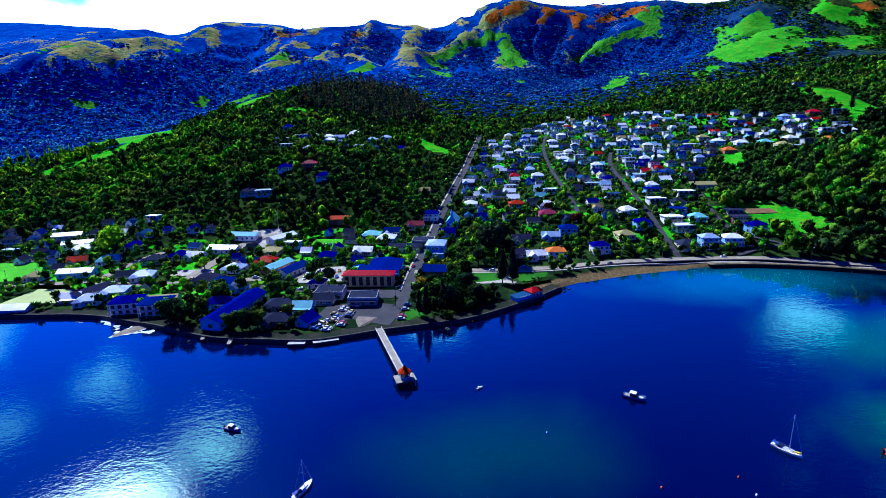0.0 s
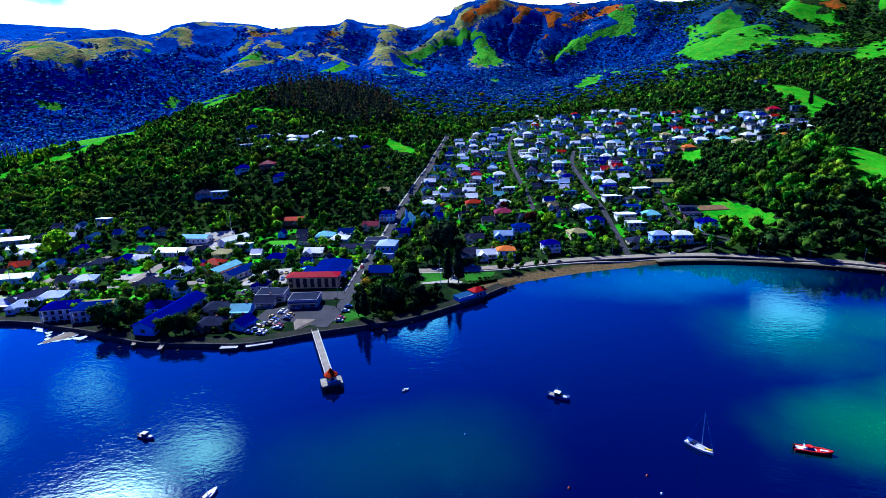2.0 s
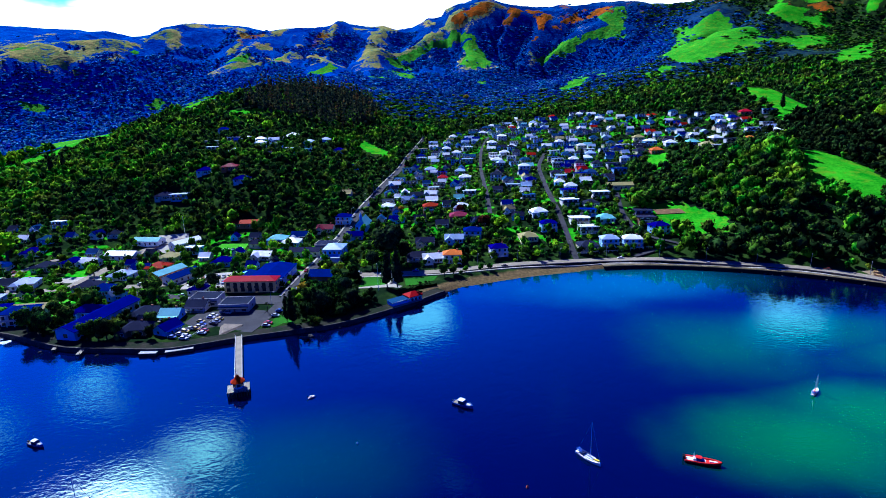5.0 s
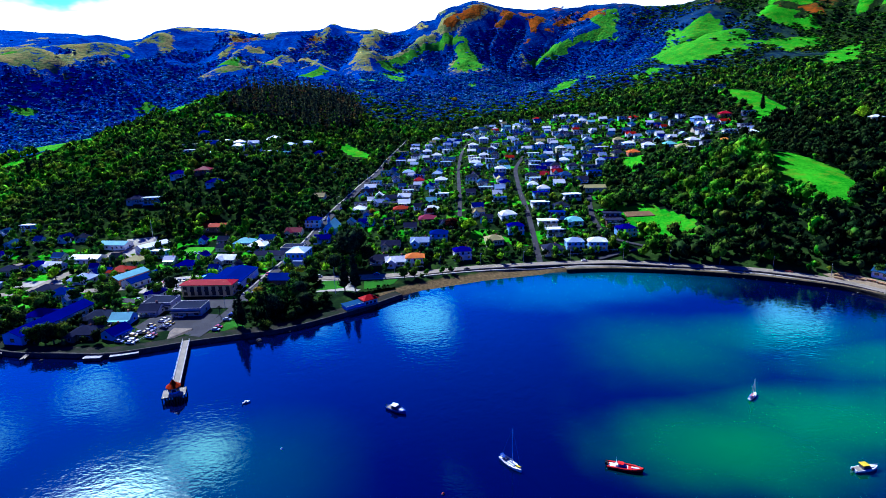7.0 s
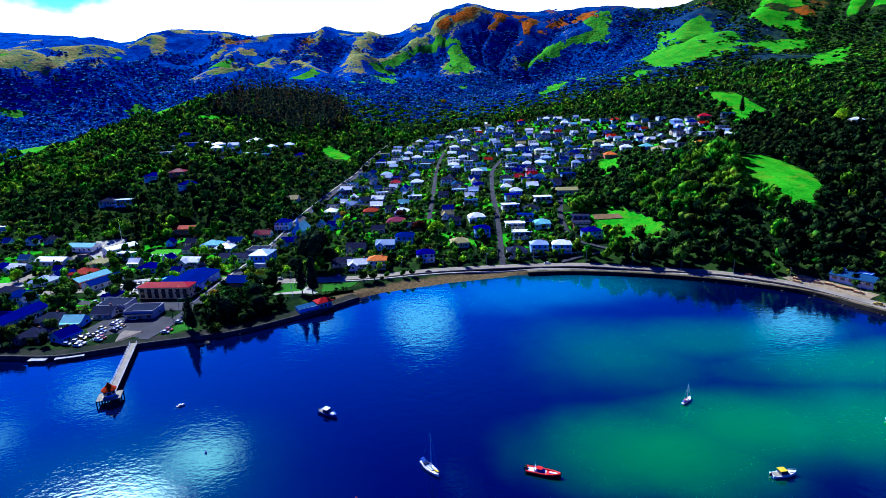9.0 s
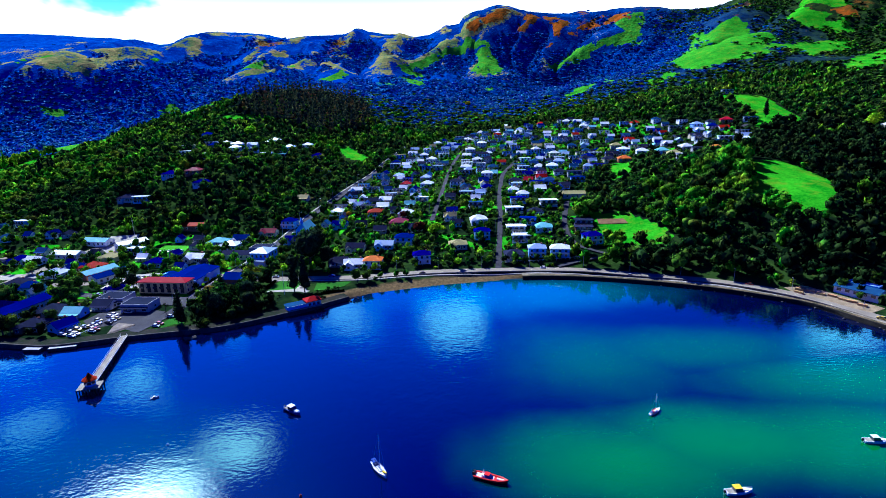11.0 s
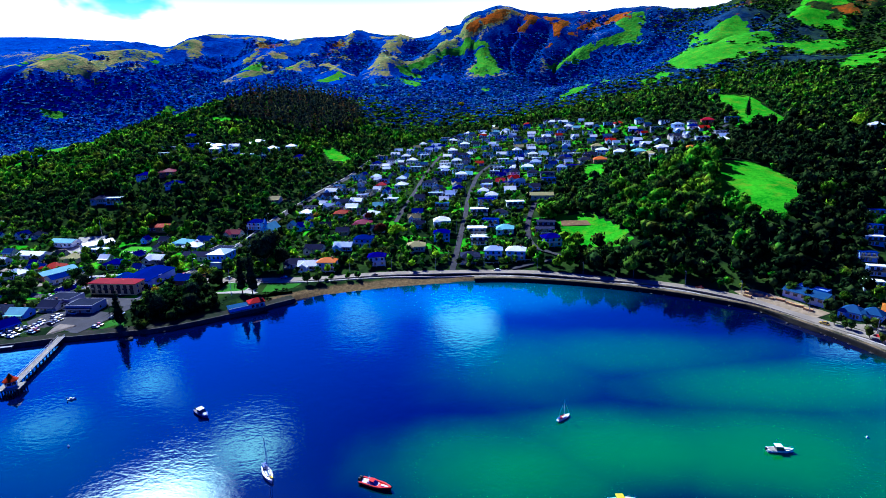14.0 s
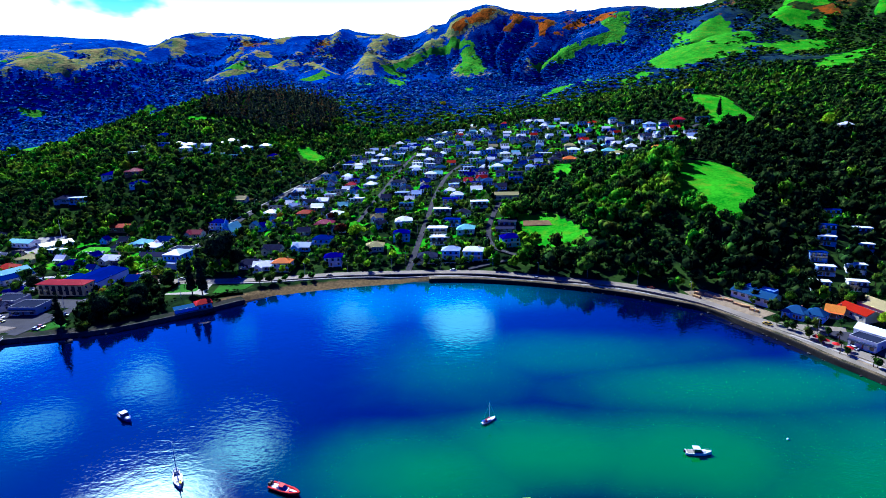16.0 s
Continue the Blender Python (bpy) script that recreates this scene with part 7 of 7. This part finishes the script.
wood("far_woods", LEAF_FAR_HAZED, pts[dice & ~low_lying], FAR, "woods on distant slopes with painted blue haze", "woods")
fresh = ~dice & (rng.uniform(0, 1, len(x)) < 0.3)
wood("far_bush", LEAF_DARK, pts[~dice & ~fresh], FAR, "dark green bush on the upper slopes", "bush")
wood("far_regrowth", LEAF_MID, pts[fresh], FAR, "lighter green trees among the upper bush", "bush")

# a stand of tall pines on the shoulder behind the bush hill
x, y, rng = scatter(-240, 60, 800, 1080, 7.5, 9)
ok = inside(x, y, [(-195, 880), (-124, 838), (-60, 815), (-20, 850), (8, 947), (-20, 1050), (-100, 1070), (-190, 985)])
x, y = x[ok], y[ok]
wood("pine_stand", LEAF_PINE, np.c_[x, y, LAND.height(x, y), rng.uniform(3.2, 6.8, len(x)), rng.uniform(1.0, 1.9, len(x))], CONES, "stand of tall dark pines on the hill shoulder", "pines")


TREES = {}


def tree(kind, x, y, size=1.0, group="town trees"):
    z = ground_at(x, y) - 0.2
    m = pose(x, y, z, 0, 0, (x * 37 + y * 11) % 360) @ Matrix.Diagonal((size, size, size, 1))
    if kind in TREES:
        proto, first = TREES[kind]
        return copy_thing(proto, m @ Matrix.Diagonal((1 / first, 1 / first, 1 / first, 1)))
    leaf, lumps, cards, wide, tall, foot, shape, label = {
        "broad": (LEAF_MID, 9, 260, 4.2, 4.0, 1.6, "round", "round-headed green broadleaf tree"),
        "lime": (LEAF_LIME, 9, 280, 4.6, 4.2, 1.4, "round", "bright lime-green broadleaf tree in full leaf"),
        "dark": (LEAF_DARK, 9, 260, 5.0, 5.2, 1.6, "round", "dark green spreading tree"),
        "giant": (LEAF_FIR, 14, 420, 9.0, 10.5, 2.5, "round", "huge dark macrocarpa cypress"),
        "pine": (LEAF_FIR, 9, 240, 3.6, 6.2, 2.0, "cone", "tall dark tiered island pine"),
        "copper": (LEAF_RED, 9, 240, 4.2, 3.8, 1.4, "round", "copper-leaved purple garden tree"),
        "poplar": (LEAF_LIME, 9, 240, 2.2, 6.6, 1.4, "cone", "tall narrow lime-green poplar"),
        "gold": (LEAF_GOLD, 9, 240, 4.0, 3.6, 1.4, "round", "golden yellow autumn tree")}[kind]
    root = tagged(new("tree"), label, "tree", group)
    t = Shape().tube((0, 0, 0), (0.1, 0, foot + 0.5 * tall), 0.09 * wide, 0.045 * wide, 7)
    for i in range(5):
        a = i * 1.257
        h = foot + tall * (0.15 + 0.08 * i)
        t.tube((0.05, 0, h), (math.cos(a) * wide * 0.5, math.sin(a) * wide * 0.5, h + tall * 0.35), 0.035 * wide, 0.015 * wide, 5)
    part("trunk", t.mesh("trunk", BARK), root)
    v, f, nv = crown_arrays(sum(map(ord, kind)), lumps, cards * 3, wide, tall, 0.095, shape)
    part("crown", clumped(array_mesh("crown", v + [0, 0, foot], f, leaf, True), nv), root)
    root.matrix_basis = m
    TREES[kind] = root, size
    return root


for kind, rows in {
    "giant": [(35, 358, 1.35), (24, 352, 0.6), (46, 362, 0.7), (2, 283, 0.62), (16, 288, 0.55), (11, 302, 0.62), (-100, 262, 0.5), (-138, 275, 0.55), (-146, 284, 0.5), (-70, 330, 0.5)],
    "pine": [(-11, 268, 1.05), (-15, 273, 0.8), (35, 316, 1.2), (41, 316, 1.3), (-2, 284, 0.8), (222, 555, 0.9), (480, 640, 1.1), (-330, 640, 1.0), (-340, 660, 1.1), (-352, 655, 1.2)],
    "lime": [(-467, 738, 1.6), (-472, 752, 1.8), (-470, 768, 1.5), (-476, 784, 1.8), (-478, 800, 1.6), (-475, 817, 1.7), (-500, 700, 1.9), (-520, 690, 2.1), (-450, 690, 1.5), (-240, 404, 2.7), (-161, 367, 1.1), (118, 406, 1.4), (-160, 330, 0.8), (-250, 365, 0.8), (300, 640, 1.1), (-129, 742, 1.9), (596, 633, 2.2), (388, 250, 0.8), (150, 470, 0.8), (-60, 405, 0.9)],
    "copper": [(106, 413, 1.3), (90, 448, 0.9), (300, 440, 0.7), (240, 372, 0.6)],
    "poplar": [(-512, 768, 1.2), (-503, 764, 1.3), (-494, 760, 1.1), (-485, 757, 1.3), (-476, 752, 1.2), (-467, 748, 1.3), (-425, 712, 1.1), (-418, 706, 1.2), (-540, 775, 1.2)],
    "gold": [(300, 437, 0.5), (-13, 309, 1.1), (-14, 322, 0.6), (42, 470, 0.8), (170, 1180, 1.8), (-70, 440, 0.7)],
    "dark": [(344.5, 258.5, 0.50), (346.5, 253.5, 0.40), (348, 251.5, 0.50), (350, 242.5, 0.56), (352, 237, 0.48), (357.5, 249, 0.60), (356.5, 254, 0.48), (359.5, 244, 0.44), (356, 226, 0.40), (360, 214, 0.48), (342, 292, 0.72),
             (0, 267, 0.8), (-6, 290, 1.1), (2, 292, 1.0), (10, 300, 1.1), (-4, 302, 1.0), (6, 310, 1.1), (14, 288, 0.7), (-8, 314, 0.8), (70, 332, 0.8), (76, 336, 0.7), (24, 298, 0.5), (14, 334, 1.0), (6, 324, 1.1), (-96, 262, 1.0), (-104, 262, 1.0), (-110, 263, 0.9),
             (-138, 272, 1.1), (-146, 276, 1.2), (-131, 281, 1.0), (-140, 292, 1.0), (-84, 342, 1.1), (-80, 351, 1.0), (-225, 312, 0.7), (-88, 300, 0.8), (-120, 318, 0.9), (-150, 312, 0.9), (-96, 302, 1.1), (-100, 313, 1.2), (-129, 301, 1.2), (-133, 312, 1.1), (-102, 327, 1.0), (-76, 322, 0.9), (-84, 276, 0.8), (-60, 312, 0.6), (366, 266, 0.5), (370, 252, 0.4), (360, 254, 0.4), (390, 250, 0.5), (352, 272, 0.6), (344, 281, 0.5), (386, 276, 0.6), (374, 279, 0.6), (368, 287, 0.6), (361, 294, 0.7), (392, 240, 0.5), (402, 272, 0.6), (410, 288, 0.7)],
    "broad": [(84, 338, 0.55), (94, 340, 0.6), (76, 336, 0.6), (-180, 330, 1.0), (-190, 305, 0.8), (-110, 390, 1.0), (-68, 372, 0.9), (-90, 395, 1.0), (128, 362, 0.8), (140, 368, 0.7), (100, 377, 0.8), (215, 352, 0.5),
              (360, 276, 0.9), (364, 200, 0.6), (372, 172, 0.6), (386, 270, 0.9), (340, 306, 0.8), (-270, 345, 0.7), (-290, 400, 0.9)],
}.items():
    for px, py, size in rows:
        tree(kind, px, py, size)

# gravel spit with a rim of foam
sx, sy = np.meshgrid(np.linspace(-204, -146, 116), np.linspace(256, 298, 90))
foamy = (fbm(sx, sy, 3.0, 3, 7) - 0.5) * 6.5
inside_d = 2.2 + (sy - 264) * 0.32 - from_line(sx, sy, [(-157, 283), (-162, 274), (-169, 266)]) + (fbm(sx, sy, 6, 3, 3) - 0.5) * 4
wash = np.maximum(inside_d + 1.2, 3.0 - from_line(sx, sy, [(-202, 294), (-195, 291), (-185, 286), (-176, 279), (-170, 270), (-169, 266), (-160, 269), (-152, 270)])) + foamy
for name_, mat_, lift_, cut, label_ in (("gravel_spit", WET_GRAVEL, 0.10, 1.6, "low dark gravel spit at the stream mouth"), ("trim_foam", material("foam", (0.62, 0.68, 0.75), (0.25, 0.34, 0.5), 0.8, grain=1.5, coarse=0.5), 0.0, 1.9, "white foam washing round the gravel spit")):
    h = np.clip(((inside_d if cut < 1.8 else wash) - cut) * 0.10, -0.4, 0.5 if cut < 1.8 else 0.05) + lift_
    tagged(new(name_, grid_mesh(name_, sx, sy, h, mat_, ((inside_d if cut < 1.8 else wash) > cut - 1.2).ravel())), label_, "shore", kind="structure")

# loose rocks under the seawall
rng = np.random.RandomState(4)
line = np.array([q for q in walled])
at = line[rng.randint(0, len(line), 700)] + rng.uniform(-1.6, 1.6, (700, 2))
size = rng.uniform(0.25, 0.75, (700, 1, 1))
v = (ICO_V[None] * (1 + rng.uniform(-0.25, 0.25, (700, len(ICO_V), 1))) * size * [1, 1, 0.7]) + np.c_[at, rng.uniform(-0.1, 0.35, 700)][:, None]
f = (ICO_F[None] + (np.arange(700) * len(ICO_V))[:, None, None]).reshape(-1, 3)
tagged(new("shore_rocks", array_mesh("shore_rocks", v.reshape(-1, 3), f, STONE, False)), "dark loose rocks at the foot of the seawall", "rocks", kind="stuff")


# ---- small things of the waterfront ----
def copies(make, places):
    """Builds a thing once and copies it to the other places, rows of x, y, turn."""
    first = None
    for x, y, turn in places:
        m = pose(x, y, ground_at(x, y) + 0.2, 0, 0, turn)
        if first is None:
            first = make()
            first.matrix_basis = m
        else:
            copy_thing(first, m)


def street_lamp():
    root = tagged(new("street_lamp"), "slim grey street lamp beside the road", "street lamp", "street lamps")
    pole = part("pole", Shape().tube((0, 0, -0.3), (0, 0, 7.5), 0.13, 0.08).mesh("pole", CONCRETE), root)
    part("arm", Shape().tube((0, 0, 7.4), (0, -1.8, 7.9), 0.06, 0.05, 5).mesh("arm", CONCRETE), pole)
    part("head", Shape().box(-0.14, 0.14, -2.4, -1.7, 7.8, 7.98).mesh("head", ALLOY), root)
    return root


def along(name, fractions, offset):
    out = []
    line = LINES[name]
    for q in fractions:
        i = min(int(q * len(line)), len(line) - 2)
        d = line[i + 1] - line[i]
        d = d / np.hypot(*d)
        p = line[i] + np.array([-d[1], d[0]]) * offset
        out.append((p[0], p[1], math.degrees(math.atan2(d[1], d[0])) + (0 if offset > 0 else 180)))
    return out


copies(street_lamp, along("beach_road", [0.14 + 0.05 * i for i in range(14)], 5.0) + along("main_street", [0.06 + 0.06 * i for i in range(10)], 4.2))


def power_pole():
    root = tagged(new("power_pole"), "weathered timber power pole with crossarm", "power pole", "power poles")
    part("pole", Shape().tube((0, 0, -0.5), (0, 0, 9.5), 0.17, 0.11).mesh("pole", TIMBER), root)
    part("crossarm", Shape().box(-1.2, 1.2, -0.07, 0.07, 8.8, 8.95).mesh("crossarm", TIMBER), root)
    return root


copies(power_pole, along("hill_road", [0.05 + 0.15 * i for i in range(7)], 3.2) + along("steep_road", [0.05 + 0.15 * i for i in range(7)], 3.2) + along("west_road", [0.1 + 0.13 * i for i in range(7)], 5.0))


def flagpole():
    root = tagged(new("flagpole"), "tall white painted steel flagpole on the grass", "flagpole")
    part("pole", Shape().tube((0, 0, 0), (0, 0, 16), 0.16, 0.08).mesh("pole", FRAME), root)
    part("truck", Shape().lathe([(0.2, 15.9), (0.22, 16.1), (0.05, 16.3)], 8).mesh("truck", FRAME), root)
    return root


copies(flagpole, [(-128, 440, 0), (30, 312, 0)])


def jetty(x, y, turn, length):
    root = tagged(new("jetty"), "short weathered timber jetty on piles", "jetty", "small jetties")
    n_ = int(length / 1.2)
    for i in range(n_):
        part("plank", Shape().box(-1.0, 1.0, -1.2 * i - 1.14, -1.2 * i, 1.5, 1.62).mesh("plank", TIMBER), root)
    for i in range(3):
        for s in (-0.9, 0.9):
            part("pile", Shape().tube((s, -0.6 - i * (length - 1.2) / 2, -2.5), (s, -0.6 - i * (length - 1.2) / 2, 2.2), 0.14).mesh("pile", PILE), root)
    root.matrix_basis = pose(x, y, 0, 0, 0, turn)


jetty(-107, 254.5, 8, 8.0)
jetty(-122, 258.5, 14, 5.5)


def quay(x, y, turn, w, d):
    root = tagged(new("quay"), "pale concrete landing block at the water's edge", "quay", "concrete landings")
    part("block", Shape().box(-w / 2, w / 2, -d / 2, d / 2, -2.5, 1.25).mesh("block", STONE), root)
    part("deck", Shape().box(-w / 2 - 0.1, w / 2 + 0.1, -d / 2 - 0.1, d / 2 + 0.1, 1.25, 1.5).mesh("deck", CONCRETE), root, None, "pale concrete deck")
    root.matrix_basis = pose(x, y, 0, 0, 0, turn)


quay(-73.5, 246.5, -2, 8, 3.2)
quay(-60, 248.2, 14, 12, 3.4)


def memorial():
    root = tagged(new("war_memorial"), "pale stone memorial on a stepped base in the park", "memorial")
    for i in range(3):
        part("step", Shape().box(-2.6 + 0.6 * i, 2.6 - 0.6 * i, -2.6 + 0.6 * i, 2.6 - 0.6 * i, 0.3 * i - (0.3 if i == 0 else 0), 0.3 * (i + 1)).mesh("step", PATH_STONE), root)
    part("shaft", Shape().lathe([(1.1, 0.9), (1.0, 3.6), (0.8, 3.8), (0.7, 6.4), (0.9, 6.6), (0.05, 7.8)], 4).mesh("shaft", FRAME), root, None, "white stone shaft")
    return root


copies(memorial, [(38, 325, 20)])


def hedge(x, y, turn, length, h=1.8):
    root = tagged(new("hedge"), "clipped dark green hedge beside a mown green", "hedge", "hedges")
    s = Shape()
    k = int(length / 1.5)
    rng_ = random.Random(int(x * 13 + y))
    v = []
    for i in range(k + 1):
        px = -length / 2 + i * length / k
        a, b = 0.7 + rng_.uniform(-0.15, 0.15), h + rng_.uniform(-0.2, 0.2)
        v += [(px, -a, -0.5), (px, -a, b * 0.85), (px, -a * 0.5, b), (px, a * 0.5, b), (px, a, b * 0.85), (px, a, -0.5)]
    f = [(5, 4, 3, 2, 1, 0), tuple(k * 6 + j for j in range(6))] + [(i * 6 + j, i * 6 + (j + 1) % 6, i * 6 + 6 + (j + 1) % 6, i * 6 + 6 + j) for i in range(k) for j in range(6)]
    part("leaves", s.add(v, f).mesh("leaves", LEAF_DARK), root)
    root.matrix_basis = pose(x, y, ground_at(x, y) + 0.1, 0, 0, turn)


hedge(16.5, 327, 84, 18, 1.2)
hedge(56, 314.5, 22, 18, 1.0)
hedge(-246, 338, -6, 26)
hedge(-224, 322, 83, 22)


def rail_fence(a, b, label):
    root = tagged(new("fence"), label, "fence", "fences")
    a, b = Vector((*a, 0)), Vector((*b, 0))
    k = max(2, int((b - a).length / 3))
    zs = [ground_at(*(a.lerp(b, i / k)).xy) + 0.2 for i in range(k + 1)]
    post = Shape().box(-0.09, 0.09, -0.09, 0.09, -0.3, 1.05).mesh("post", FRAME)
    for i in range(k + 1):
        p = a.lerp(b, i / k)
        part("post", post, root, pose(p.x, p.y, zs[i]))
        if i < k:
            q = a.lerp(b, (i + 1) / k)
            part("rail", Shape().tube((p.x, p.y, zs[i] + 0.9), (q.x, q.y, zs[i + 1] + 0.9), 0.13, None, 4).mesh("rail", FRAME), root)


rail_fence((-58.8, 256), (-52, 290), "white-painted rail fence between rows of parked cars")
rail_fence((163, 362), (215, 362), "white picket rail fence before the beach houses")


def palm(size=1.0):
    root = tagged(new("palm"), "cabbage palm with a spiky green head", "palm", "foreshore palms")
    part("trunk", Shape().tube((0, 0, -0.3), (0.2, 0, 4.6), 0.22, 0.15, 7).mesh("trunk", BARK), root)
    s = Shape()
    rng_ = random.Random(5)
    for i in range(26):
        a, e, L = i * 2.4, rng_.uniform(-0.35, 1.2), rng_.uniform(1.6, 2.3)
        o, u, w = Vector((0.2, 0, 4.6)), Vector((math.cos(a) * math.cos(e), math.sin(a) * math.cos(e), math.sin(e))), Vector((-math.sin(a), math.cos(a), 0))
        m1, m2 = o + u * L * 0.55, o + u * L + Vector((0, 0, -0.5))
        s.add([o, m1 - w * 0.2, m2, m1 + w * 0.2, m1 + Vector((0, 0, -0.07))], [(0, 1, 2, 3), (0, 4, 1), (1, 4, 2), (2, 4, 3), (3, 4, 0)])
    part("fronds", s.mesh("fronds", LEAF_MID), root)
    return root


copies(palm, [(353.5, 227, 0), (364, 207, 70), (359, 236, 140), (359, 215, 45), (368, 193, 30), (-28, 286, 0), (366, 200, 200)])


def umbrella():
    root = tagged(new("cafe_umbrella"), "red canvas cafe umbrella on the foreshore", "umbrella", "cafe umbrellas")
    part("pole", Shape().tube((0, 0, 0), (0, 0, 2.9), 0.05).mesh("pole", ALLOY), root)
    part("canopy", Shape().lathe([(1.7, 2.15), (1.72, 2.25), (0.9, 2.65), (0.06, 2.95)], 8).mesh("canopy", HULL_RED), root)
    part("base", Shape().lathe([(0.4, -0.1), (0.4, 0.1), (0.1, 0.18)], 8).mesh("base", CONCRETE), root)
    return root


copies(umbrella, [(353, 236, 0), (355, 232, 20), (351.5, 240, 40), (358, 228, 10), (370, 205, 0)])


def timber_stack():
    root = tagged(new("timber_stack"), "stack of sawn tan timber in the yard", "timber stack", "timber stacks")
    for i in range(4):
        for j in range(3):
            part("board", Shape().box(-2.2 + 0.05 * j, 2.2 - 0.08 * i, -0.9 + 0.46 * i, -0.5 + 0.46 * i, 0.4 * j, 0.4 * j + 0.36).mesh("board", TAN_WOOD), root)
    return root


copies(timber_stack, [(324, 299, -40), (328, 296, -45), (331, 291.5, -50), (335, 288, -50), (337.5, 283, -58), (327, 300, -30), (340, 280, -40), (322, 296, -60), (342, 275, -52)])


def bollard_rocks(x, y, r, seed):
    root = tagged(new("boulder"), "dark rounded boulder at the water's edge", "rock", "shore boulders")
    rs = np.random.RandomState(seed)
    v = ICO_V * (1 + rs.uniform(-0.25, 0.25, (len(ICO_V), 1))) * r * [1.2, 1.0, 0.7]
    part("stone", array_mesh("stone", v, ICO_F, STONE, True), root)
    root.matrix_basis = pose(x, y, 0.1)


for i, (x, y, r) in enumerate(((-3, 256.5, 1.6), (-5, 257.5, 1.1), (0, 257.5, 1.2), (-1, 259, 1.4), (70, 306, 0.9), (74, 310, 0.7), (-98, 248, 0.9), (-128, 255, 1.0), (318, 279, 0.8), (327, 266, 0.9))):
    bollard_rocks(x, y, r, i)
